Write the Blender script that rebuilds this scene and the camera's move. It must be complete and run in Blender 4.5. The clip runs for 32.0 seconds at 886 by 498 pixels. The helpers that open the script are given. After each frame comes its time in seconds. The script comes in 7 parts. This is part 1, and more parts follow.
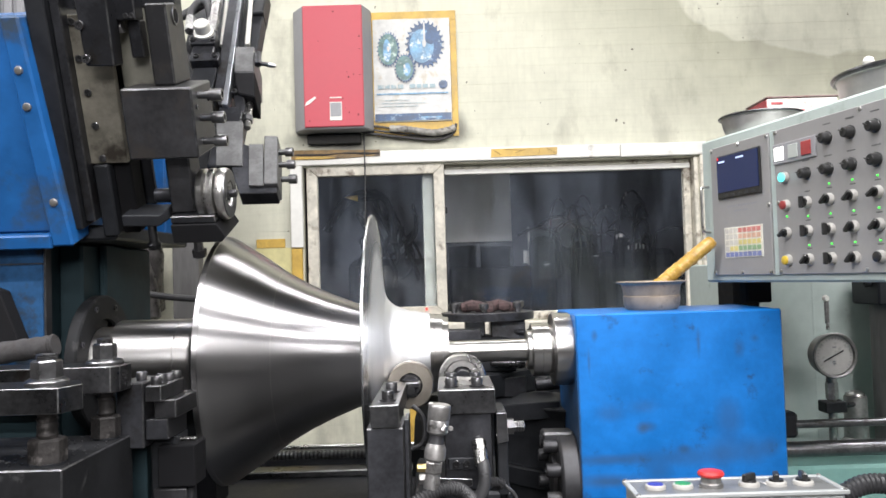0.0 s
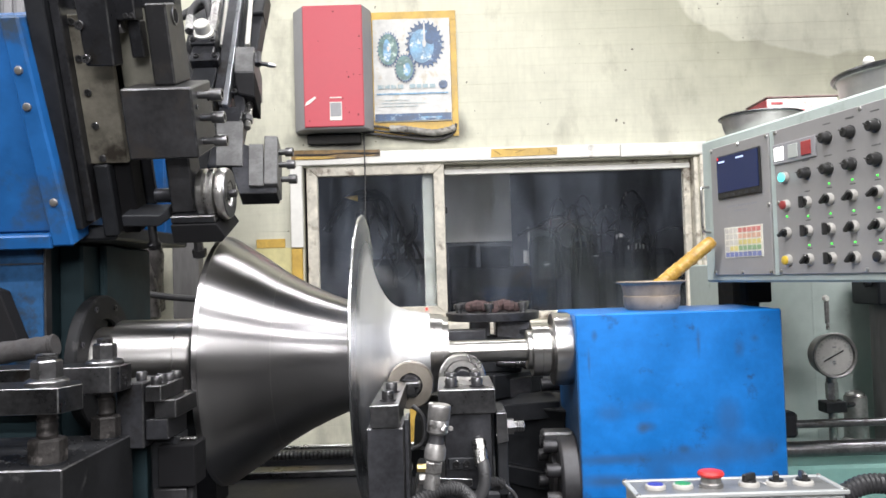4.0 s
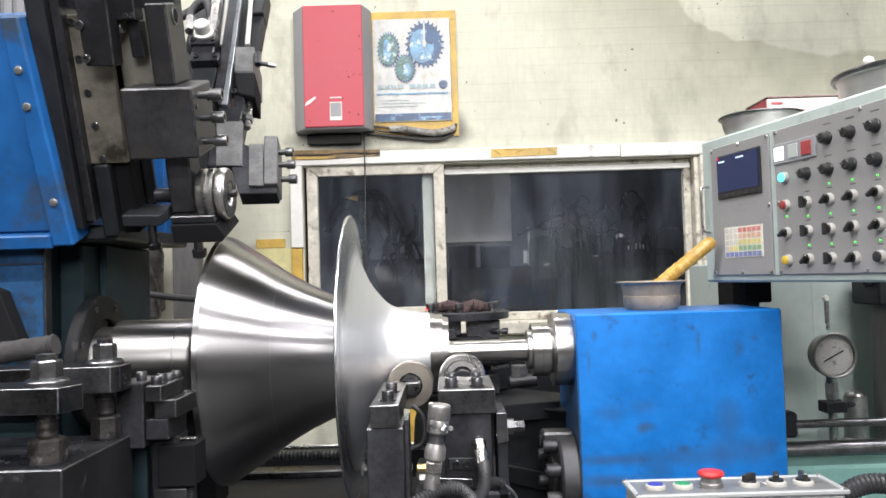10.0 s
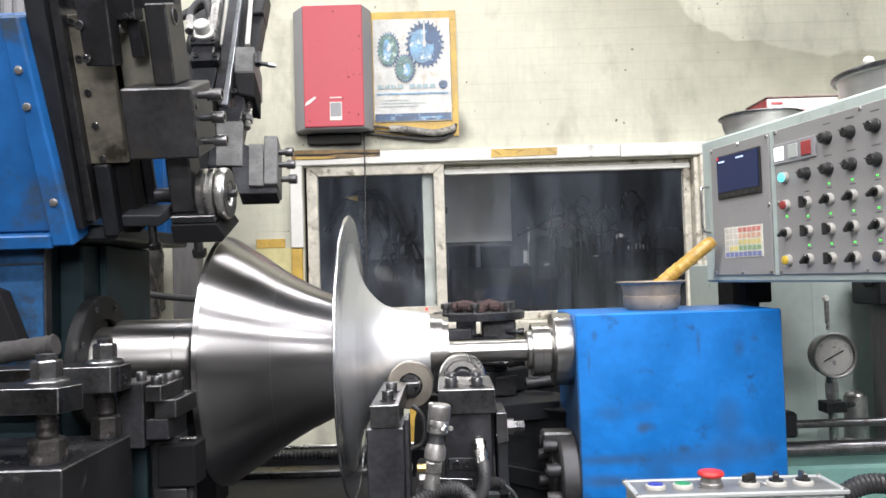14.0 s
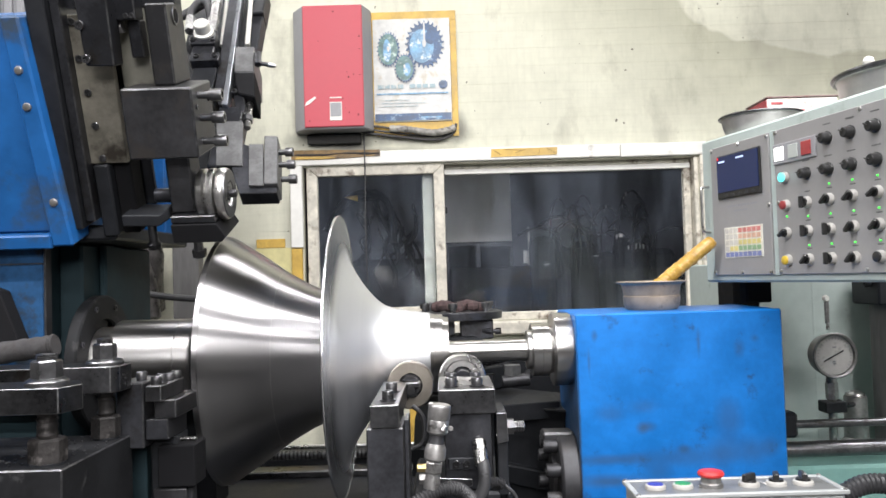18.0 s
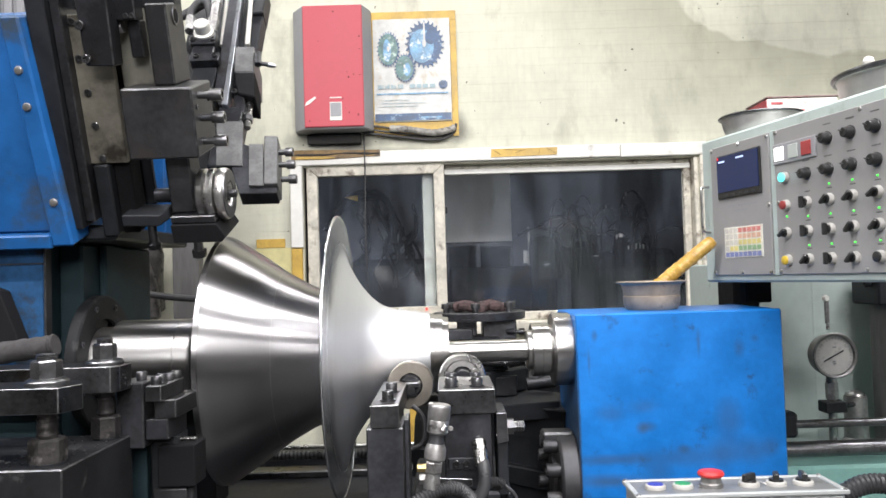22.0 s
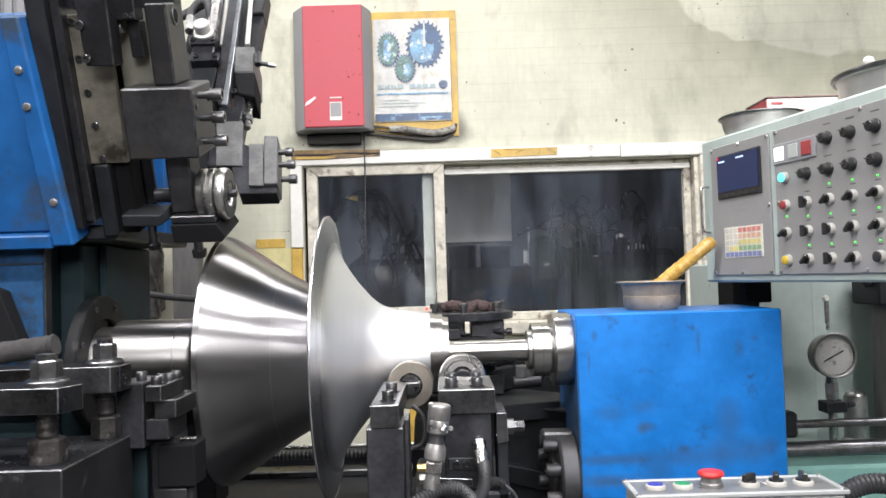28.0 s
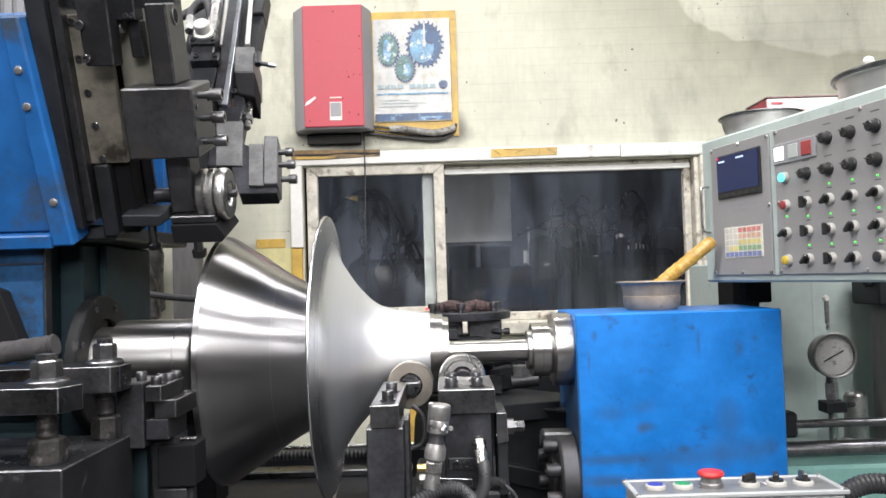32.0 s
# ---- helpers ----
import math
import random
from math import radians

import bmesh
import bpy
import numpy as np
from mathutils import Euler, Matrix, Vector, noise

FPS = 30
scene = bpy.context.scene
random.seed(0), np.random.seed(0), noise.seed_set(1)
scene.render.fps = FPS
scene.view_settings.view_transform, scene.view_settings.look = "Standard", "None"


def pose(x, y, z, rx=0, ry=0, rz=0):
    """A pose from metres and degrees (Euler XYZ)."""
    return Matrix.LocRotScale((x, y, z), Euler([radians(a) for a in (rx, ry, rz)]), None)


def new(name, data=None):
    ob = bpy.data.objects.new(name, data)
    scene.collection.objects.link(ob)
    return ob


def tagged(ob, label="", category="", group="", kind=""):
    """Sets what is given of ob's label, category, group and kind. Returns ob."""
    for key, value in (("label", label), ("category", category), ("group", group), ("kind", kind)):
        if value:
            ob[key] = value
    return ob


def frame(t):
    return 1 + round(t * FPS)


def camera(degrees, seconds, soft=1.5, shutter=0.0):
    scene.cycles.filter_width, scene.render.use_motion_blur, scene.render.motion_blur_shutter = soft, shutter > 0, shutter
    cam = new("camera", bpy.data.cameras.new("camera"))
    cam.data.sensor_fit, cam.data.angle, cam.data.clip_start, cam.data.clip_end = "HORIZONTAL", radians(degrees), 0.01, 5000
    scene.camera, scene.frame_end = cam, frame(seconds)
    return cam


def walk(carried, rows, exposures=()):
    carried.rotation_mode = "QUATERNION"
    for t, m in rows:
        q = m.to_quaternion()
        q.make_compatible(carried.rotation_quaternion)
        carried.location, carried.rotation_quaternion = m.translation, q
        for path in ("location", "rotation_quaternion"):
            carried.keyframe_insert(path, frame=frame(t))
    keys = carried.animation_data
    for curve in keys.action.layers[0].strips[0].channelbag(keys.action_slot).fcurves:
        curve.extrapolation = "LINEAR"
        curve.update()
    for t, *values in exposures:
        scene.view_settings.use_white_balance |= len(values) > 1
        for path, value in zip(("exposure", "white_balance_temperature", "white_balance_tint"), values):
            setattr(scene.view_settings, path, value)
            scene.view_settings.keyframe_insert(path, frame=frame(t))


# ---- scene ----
A = 1.05            # height of the spindle axis over the floor
cam = camera(58.49, 32.0, soft=1.6)
EYE = Matrix.Translation((0, -1.556, A + 0.148)) @ pose(0, 0, 0, 92.0, 0, 0) @ pose(0, 0, 0, 0, 0, -1.7)
walk(cam, [(0.0, EYE), (32.0, EYE)])

# ---- light: rows of ceiling tubes, and a dim grey sky outside the hall ----
scene.view_settings.exposure = 0.0
world = bpy.data.worlds.new("world")
scene.world = world
world.use_nodes = True
world.node_tree.nodes["Background"].inputs[0].default_value = (0.55, 0.6, 0.65, 1)
world.node_tree.nodes["Background"].inputs[1].default_value = 0.15


def tube_lamp(name, x, y, z, sx, sy, watts, tilt=0.0):
    d = bpy.data.lights.new(name, "AREA")
    d.shape, d.size, d.size_y, d.energy = "RECTANGLE", sx, sy, watts
    d.color = (1.0, 0.982, 1.0)
    o = new(name, d)
    o.matrix_world = pose(x, y, z, tilt)
    return o


LAMPS = [(0.9, -0.95, 3.3, 112, 0), (0.9, -2.6, 3.3, 140, 0), (0.9, -5.2, 3.3, 125, 50), (0.9, -8.0, 3.3, 160, 60), (-2.6, -1.4, 3.3, 140, 0), (-0.6, 0.95, 3.3, 32, 0)]
for lx, ly, lz, lw, lt in LAMPS:
    tube_lamp("tube_light", lx, ly, lz - 0.11, 3.0, 0.10 if ly > -1 else 0.06, lw, lt)


# ---- materials ----
def mat(name, col, rough=0.5, metal=0.0, dark=0.6, scale=6.0, fine=60.0, bump=0.15, spread=0.5, stretch=(1, 1, 1), edge=0.35,
        dirt=None, dirt_at=0.62, spec=0.5, vary=0.0, coords="Object", dirt_scale=2.5):
    """Two scales of noise in colour and roughness, patches of dirt, fine relief."""
    m = bpy.data.materials.new(name)
    m.use_nodes = True
    nt = m.node_tree
    N, L = nt.nodes, nt.links
    b = N["Principled BSDF"]
    tc = N.new("ShaderNodeTexCoord")
    mp = N.new("ShaderNodeMapping")
    mp.inputs["Scale"].default_value = stretch
    if coords == "World":
        L.new(N.new("ShaderNodeNewGeometry").outputs["Position"], mp.inputs[0])
    else:
        L.new(tc.outputs[coords], mp.inputs[0])

    def noise_tex(s, detail=5.0, rough_=0.6):
        n = N.new("ShaderNodeTexNoise")
        n.inputs["Scale"].default_value, n.inputs["Detail"].default_value, n.inputs["Roughness"].default_value = s, detail, rough_
        L.new(mp.outputs[0], n.inputs["Vector"])
        return n
    big, small = noise_tex(scale), noise_tex(fine, 3.0)
    add = N.new("ShaderNodeMath")
    add.operation = "MULTIPLY_ADD"
    L.new(small.outputs[0], add.inputs[0])
    add.inputs[1].default_value = edge
    L.new(big.outputs[0], add.inputs[2])
    ramp = N.new("ShaderNodeValToRGB")
    ramp.color_ramp.elements[0].position, ramp.color_ramp.elements[1].position = 0.5 + edge / 2 - 0.25 * spread, 0.5 + edge / 2 + 0.3 * spread
    ramp.color_ramp.elements[0].color = (*[c * dark for c in col], 1)
    ramp.color_ramp.elements[1].color = (*col, 1)
    L.new(add.outputs[0], ramp.inputs[0])
    out = ramp.outputs[0]
    if dirt:
        dn = noise_tex(dirt_scale, 6.0, 0.65)
        dr = N.new("ShaderNodeValToRGB")
        dr.color_ramp.elements[0].position, dr.color_ramp.elements[1].position = dirt_at, dirt_at + 0.12
        L.new(dn.outputs[0], dr.inputs[0])
        mx = N.new("ShaderNodeMix")
        mx.data_type = "RGBA"
        L.new(dr.outputs[0], mx.inputs[0])
        L.new(out, mx.inputs[6])
        mx.inputs[7].default_value = (*dirt, 1)
        out = mx.outputs[2]
    if vary:
        oi = N.new("ShaderNodeObjectInfo")
        hv = N.new("ShaderNodeHueSaturation")
        mr = N.new("ShaderNodeMapRange")
        mr.inputs[3].default_value, mr.inputs[4].default_value = 1 - vary, 1 + vary
        L.new(oi.outputs["Random"], mr.inputs[0])
        L.new(mr.outputs[0], hv.inputs["Value"])
        L.new(out, hv.inputs["Color"])
        out = hv.outputs[0]
    L.new(out, b.inputs["Base Color"])
    rr = N.new("ShaderNodeMapRange")
    rr.inputs[1].default_value, rr.inputs[2].default_value = 0.3, 0.75
    rr.inputs[3].default_value, rr.inputs[4].default_value = max(0.02, rough * 0.8), min(1, rough * 1.25)
    L.new(add.outputs[0], rr.inputs[0])
    L.new(rr.outputs[0], b.inputs["Roughness"])
    b.inputs["Metallic"].default_value = metal
    b.inputs["Specular IOR Level"].default_value = spec
    if bump:
        bp = N.new("ShaderNodeBump")
        bp.inputs["Strength"].default_value, bp.inputs["Distance"].default_value = bump, 0.002
        L.new(add.outputs[0], bp.inputs["Height"])
        L.new(bp.outputs[0], b.inputs["Normal"])
    return m


def glow(name, col, power, rough=0.3):
    m = bpy.data.materials.new(name)
    m.use_nodes = True
    b = m.node_tree.nodes["Principled BSDF"]
    b.inputs["Base Color"].default_value = (*col, 1)
    b.inputs["Emission Color"].default_value = (*col, 1)
    b.inputs["Emission Strength"].default_value = power
    b.inputs["Roughness"].default_value = rough
    return m


def turned(name, col, rough, aniso, lines=700.0):
    """Bright turned steel: grooves run round the x axis."""
    m = mat(name, col, rough, 1.0, 0.96, 3.0, lines, 0.0, 1.0, (1.0, 0.02, 0.02), 0.18)
    b = m.node_tree.nodes["Principled BSDF"]
    tg = m.node_tree.nodes.new("ShaderNodeTangent")
    tg.direction_type, tg.axis = "RADIAL", "X"
    m.node_tree.links.new(tg.outputs[0], b.inputs["Tangent"])
    b.inputs["Anisotropic"].default_value, b.inputs["Anisotropic Rotation"].default_value = aniso, 0.25
    return m


SAND = mat("blasted_grey_steel", (0.18, 0.18, 0.18), 0.45, 0.6, 0.6, 20, 150, 0.15, dirt=(0.09, 0.088, 0.085), dirt_at=0.58, dirt_scale=22)
OLIVE = mat("oily_olive_plate", (0.23, 0.222, 0.185), 0.5, 0.4, 0.7, 8, 60, 0.1, dirt=(0.09, 0.085, 0.07), dirt_at=0.57, dirt_scale=9)
STEEL = turned("turned_steel", (0.39, 0.383, 0.382), 0.275, 0.97)
SPIGOT = turned("matt_turned_steel", (0.43, 0.42, 0.41), 0.36, 0.85, 160.0)
SHAFT = turned("satin_turned_steel", (0.50, 0.49, 0.475), 0.30, 0.7, 160.0)


def spun(name, col, rough, mill, aniso):
    """Spun sheet: fine rings round the spindle axis, brushed along them."""
    m = bpy.data.materials.new(name)
    m.use_nodes = True
    N, L = m.node_tree.nodes, m.node_tree.links
    b = N["Principled BSDF"]
    g, sub, cr, ln = N.new("ShaderNodeNewGeometry"), N.new("ShaderNodeVectorMath"), N.new("ShaderNodeVectorMath"), N.new("ShaderNodeVectorMath")
    sub.operation, cr.operation, ln.operation = "SUBTRACT", "CROSS_PRODUCT", "LENGTH"
    sub.inputs[1].default_value, cr.inputs[0].default_value = (0, 0, A), (1, 0, 0)
    L.new(g.outputs["Position"], sub.inputs[0])
    L.new(sub.outputs[0], cr.inputs[1])
    L.new(cr.outputs[0], ln.inputs[0])
    L.new(cr.outputs[0], b.inputs["Tangent"])
    n, n2 = N.new("ShaderNodeTexNoise"), N.new("ShaderNodeTexNoise")
    for q, sc in ((n, 260.0), (n2, 45.0)):
        q.noise_dimensions = "1D"
        q.inputs["Scale"].default_value, q.inputs["Detail"].default_value = sc, 3.0
        L.new(ln.outputs["Value"], q.inputs["W"])
    ad = N.new("ShaderNodeMath")
    ad.operation = "ADD"
    L.new(n.outputs[0], ad.inputs[0])
    L.new(n2.outputs[0], ad.inputs[1])
    r, rc = N.new("ShaderNodeMapRange"), N.new("ShaderNodeValToRGB")
    r.inputs[1].default_value, r.inputs[2].default_value, r.inputs[3].default_value, r.inputs[4].default_value = 0.6, 1.4, 0.95, 1.05
    # the roller leaves a satin face, the rim keeps the smooth mill finish
    edge, mu = N.new("ShaderNodeMapRange"), N.new("ShaderNodeMath")
    edge.inputs[1].default_value, edge.inputs[2].default_value, edge.inputs[3].default_value, edge.inputs[4].default_value = 0.188, 0.222, rough, mill
    mu.operation = "MULTIPLY"
    L.new(ln.outputs["Value"], edge.inputs[0])
    L.new(r.outputs[0], mu.inputs[0])
    L.new(edge.outputs[0], mu.inputs[1])
    rc.color_ramp.elements[0].position, rc.color_ramp.elements[1].position = 0.6, 1.0
    rc.color_ramp.elements[0].color, rc.color_ramp.elements[1].color = (*[0.965 * c for c in col], 1), (*col, 1)
    L.new(ad.outputs[0], r.inputs[0])
    L.new(ad.outputs[0], rc.inputs[0])
    L.new(mu.outputs[0], b.inputs["Roughness"])
    L.new(rc.outputs[0], b.inputs["Base Color"])
    b.inputs["Metallic"].default_value = 1.0
    b.inputs["Anisotropic"].default_value, b.inputs["Anisotropic Rotation"].default_value = aniso, 0.25
    return m


SHEET = spun("spun_sheet", (0.78, 0.79, 0.81), 0.48, 0.26, 0.15)
BRIGHT = mat("bright_steel", (0.60, 0.59, 0.57), 0.25, 1.0, 0.75, 12, 140, 0.05)
DULL = mat("dull_steel", (0.130, 0.130, 0.136), 0.26, 0.95, 0.5, 9, 140, 0.08, dirt=(0.05, 0.045, 0.04), dirt_at=0.6, dirt_scale=14)
BLACK = mat("blackened_steel", (0.078, 0.080, 0.090), 0.30, 0.75, 0.5, 9, 110, 0.10, dirt=(0.03, 0.028, 0.026), dirt_at=0.56, dirt_scale=12)
OILY = mat("oily_black_iron", (0.021, 0.0225, 0.026), 0.42, 0.15, 0.5, 7, 70, 0.15, spec=0.28, dirt=(0.045, 0.042, 0.04), dirt_at=0.62, dirt_scale=8)
IRON = mat("worn_brown_iron", (0.056, 0.056, 0.060), 0.40, 0.6, 0.55, 10, 90, 0.12, dirt=(0.05, 0.045, 0.042), dirt_at=0.55, dirt_scale=13)
NUTS = mat("worn_nut_steel", (0.22, 0.22, 0.225), 0.27, 0.95, 0.6, 30, 160, 0.1, dirt=(0.07, 0.06, 0.05), dirt_at=0.58, dirt_scale=40)
ZINC = mat("dull_zinc", (0.36, 0.35, 0.34), 0.38, 0.8, 0.65, 30, 140, 0.1, dirt=(0.12, 0.11, 0.10), dirt_at=0.6, dirt_scale=30)
CAPS = mat("cap_screw_steel", (0.155, 0.155, 0.16), 0.27, 0.9, 0.6, 40, 200, 0.1)
PLATE = mat("oil_stained_plate", (0.29, 0.27, 0.22), 0.45, 0.6, 0.55, 10, 60, 0.1, dirt=(0.045, 0.038, 0.03), dirt_at=0.52, dirt_scale=9)
BLUE = mat("blue_enamel", (0.003, 0.148, 0.49), 0.30, 0.0, 0.74, 9.0, 70, 0.08, dirt=(0.015, 0.06, 0.16), dirt_at=0.595, dirt_scale=22, spec=0.45)
# BLUE3: grimy copy of the worn blue, darkened to paint the side cover's shade
BLUE3 = mat("grimy_shaded_blue", (0.014, 0.075, 0.19), 0.45, 0.0, 0.42, 8.0, 45, 0.12, dirt=(0.018, 0.026, 0.036), dirt_at=0.515, dirt_scale=13, spec=0.3)
BLUE2 = mat("worn_blue_enamel", (0.011, 0.115, 0.36), 0.42, 0.0, 0.6, 4.0, 30, 0.08, dirt=(0.035, 0.055, 0.085), dirt_at=0.54, dirt_scale=6, spec=0.35)
TEAL = mat("dark_teal_enamel", (0.014, 0.029, 0.035), 0.55, 0.0, 0.6, 3, 40, 0.08, spec=0.2, dirt=(0.010, 0.014, 0.016), dirt_at=0.56)
MINT = mat("grey_green_enamel", (0.43, 0.495, 0.465), 0.45, 0.0, 0.85, 3, 40, 0.05, dirt=(0.24, 0.28, 0.25), dirt_at=0.60, dirt_scale=7)
AQUA = mat("aqua_enamel", (0.21, 0.41, 0.365), 0.45, 0.0, 0.75, 3, 40, 0.05, dirt=(0.06, 0.10, 0.09), dirt_at=0.56, dirt_scale=5)
GREY = mat("grey_panel_paint", (0.325, 0.32, 0.315), 0.42, 0.25, 0.9, 4, 120, 0.04)
POSTM = mat("streaked_grey_post", (0.17, 0.165, 0.16), 0.55, 0.0, 0.5, 9, 60, 0.1, stretch=(1, 1, 0.15), dirt=(0.05, 0.045, 0.04), dirt_at=0.55, dirt_scale=10)
CREAM = mat("cream_wall_paint", (0.64, 0.632, 0.508), 0.6, 0.0, 0.86, 3.0, 45, 0.2, dirt=(0.42, 0.41, 0.33), dirt_at=0.53, dirt_scale=3.6, coords="World", stretch=(1.0, 1.0, 0.5))


def damp_stain(m, slope, level, col):
    """A wide damp stain on the upper wall, with a wandering edge: where height + slope * x passes a level."""
    N, L = m.node_tree.nodes, m.node_tree.links
    g, s, n = N.new("ShaderNodeNewGeometry"), N.new("ShaderNodeSeparateXYZ"), N.new("ShaderNodeTexNoise")
    n.inputs["Scale"].default_value, n.inputs["Detail"].default_value = 3.2, 9.0
    L.new(g.outputs["Position"], s.inputs[0])
    L.new(g.outputs["Position"], n.inputs["Vector"])
    a, b, r, x = N.new("ShaderNodeMath"), N.new("ShaderNodeMath"), N.new("ShaderNodeMapRange"), N.new("ShaderNodeMix")
    a.operation = b.operation = "MULTIPLY_ADD"
    x.data_type = "RGBA"
    a.inputs[1].default_value, b.inputs[1].default_value = slope, 0.22
    bend, far = N.new("ShaderNodeMath"), N.new("ShaderNodeMath")
    bend.operation, far.operation = "MINIMUM", "MULTIPLY_ADD"
    bend.inputs[1].default_value, far.inputs[1].default_value = 1.22, 0.16
    L.new(s.outputs["X"], bend.inputs[0])
    L.new(bend.outputs[0], a.inputs[0])
    L.new(s.outputs["X"], far.inputs[0])
    L.new(s.outputs["Z"], far.inputs[2])
    L.new(far.outputs[0], a.inputs[2])
    L.new(n.outputs[0], b.inputs[0])
    L.new(a.outputs[0], b.inputs[2])
    r.inputs[1].default_value, r.inputs[2].default_value = level - 0.55, level
    r.inputs[4].default_value = 0.62
    L.new(b.outputs[0], r.inputs[0])
    lt, mu = N.new("ShaderNodeMapRange"), N.new("ShaderNodeMath")
    mu.operation = "MULTIPLY"
    lt.inputs[1].default_value, lt.inputs[2].default_value = level - 0.004, level + 0.012
    lt.inputs[3].default_value, lt.inputs[4].default_value = 1.0, 0.0
    L.new(b.outputs[0], lt.inputs[0])
    L.new(lt.outputs[0], mu.inputs[0])
    L.new(r.outputs[0], mu.inputs[1])
    base = m.node_tree.nodes["Principled BSDF"].inputs["Base Color"]
    L.new(mu.outputs[0], x.inputs[0])
    L.new(base.links[0].from_socket, x.inputs[6])
    x.inputs[7].default_value = (*col, 1)
    L.new(x.outputs[2], base)


damp_stain(CREAM, 0.52, 3.05, (0.33, 0.325, 0.232))


def brushed(m, layers, specks, at, speck_col):
    """Brush streaks in several directions, and small dark specks and chips."""
    N, L = m.node_tree.nodes, m.node_tree.links
    base = N["Principled BSDF"].inputs["Base Color"]
    g = N.new("ShaderNodeNewGeometry")

    def streak(scale, stretch, detail):
        mp, n = N.new("ShaderNodeMapping"), N.new("ShaderNodeTexNoise")
        mp.inputs["Scale"].default_value = stretch
        n.inputs["Scale"].default_value, n.inputs["Detail"].default_value = scale, detail
        L.new(g.outputs["Position"], mp.inputs[0])
        L.new(mp.outputs[0], n.inputs["Vector"])
        return n
    for scale, stretch, lo, hi, low in layers:
        n, r, x = streak(scale, stretch, 4.0), N.new("ShaderNodeMapRange"), N.new("ShaderNodeMix")
        r.inputs[1].default_value, r.inputs[2].default_value, r.inputs[3].default_value, r.inputs[4].default_value = lo, hi, low, 1.0
        x.data_type, x.blend_type = "RGBA", "MULTIPLY"
        x.inputs[0].default_value = 1.0
        L.new(n.outputs[0], r.inputs[0])
        L.new(base.links[0].from_socket, x.inputs[6])
        L.new(r.outputs[0], x.inputs[7])
        L.new(x.outputs[2], base)
    n, r, x = streak(specks, (1, 1, 1), 2.0), N.new("ShaderNodeMapRange"), N.new("ShaderNodeMix")
    r.inputs[1].default_value, r.inputs[2].default_value = at, at + 0.03
    x.data_type = "RGBA"
    L.new(n.outputs[0], r.inputs[0])
    L.new(r.outputs[0], x.inputs[0])
    L.new(base.links[0].from_socket, x.inputs[6])
    x.inputs[7].default_value = (*speck_col, 1)
    L.new(x.outputs[2], base)


brushed(CREAM, [(14.0, (0.35, 1, 9.0), 0.30, 0.50, 0.955), (16.0, (7.0, 1, 0.30), 0.30, 0.50, 0.965), (5.0, (1, 1, 1), 0.35, 0.55, 0.94)], 34.0, 0.735, (0.12, 0.11, 0.09))


def dark_spots(m, spots, col):
    """Soft dark ellipses with ragged edges mixed into the base colour, given as x, z, half width, half height,
    strength.
    """
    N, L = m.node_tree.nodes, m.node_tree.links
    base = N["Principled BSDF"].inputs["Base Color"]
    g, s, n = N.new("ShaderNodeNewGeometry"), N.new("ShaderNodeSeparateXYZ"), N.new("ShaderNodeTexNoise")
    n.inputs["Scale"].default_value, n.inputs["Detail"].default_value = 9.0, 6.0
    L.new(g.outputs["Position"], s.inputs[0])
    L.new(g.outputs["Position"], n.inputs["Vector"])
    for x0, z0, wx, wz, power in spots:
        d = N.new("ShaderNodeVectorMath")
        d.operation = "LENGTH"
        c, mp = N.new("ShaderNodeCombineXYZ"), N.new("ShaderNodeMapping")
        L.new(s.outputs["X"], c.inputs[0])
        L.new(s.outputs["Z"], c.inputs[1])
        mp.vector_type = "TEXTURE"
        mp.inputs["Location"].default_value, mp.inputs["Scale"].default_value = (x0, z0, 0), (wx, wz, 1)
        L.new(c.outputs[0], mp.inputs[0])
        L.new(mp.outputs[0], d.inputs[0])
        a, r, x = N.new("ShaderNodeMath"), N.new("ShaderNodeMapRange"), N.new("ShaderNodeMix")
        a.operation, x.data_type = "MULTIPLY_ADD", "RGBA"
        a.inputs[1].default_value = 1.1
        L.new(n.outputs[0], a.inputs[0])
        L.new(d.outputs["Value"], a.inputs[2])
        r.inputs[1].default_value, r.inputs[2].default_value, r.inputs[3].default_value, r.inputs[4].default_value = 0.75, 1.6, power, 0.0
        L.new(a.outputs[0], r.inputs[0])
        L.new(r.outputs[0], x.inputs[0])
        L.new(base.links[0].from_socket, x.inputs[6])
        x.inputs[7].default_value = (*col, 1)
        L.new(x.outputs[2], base)


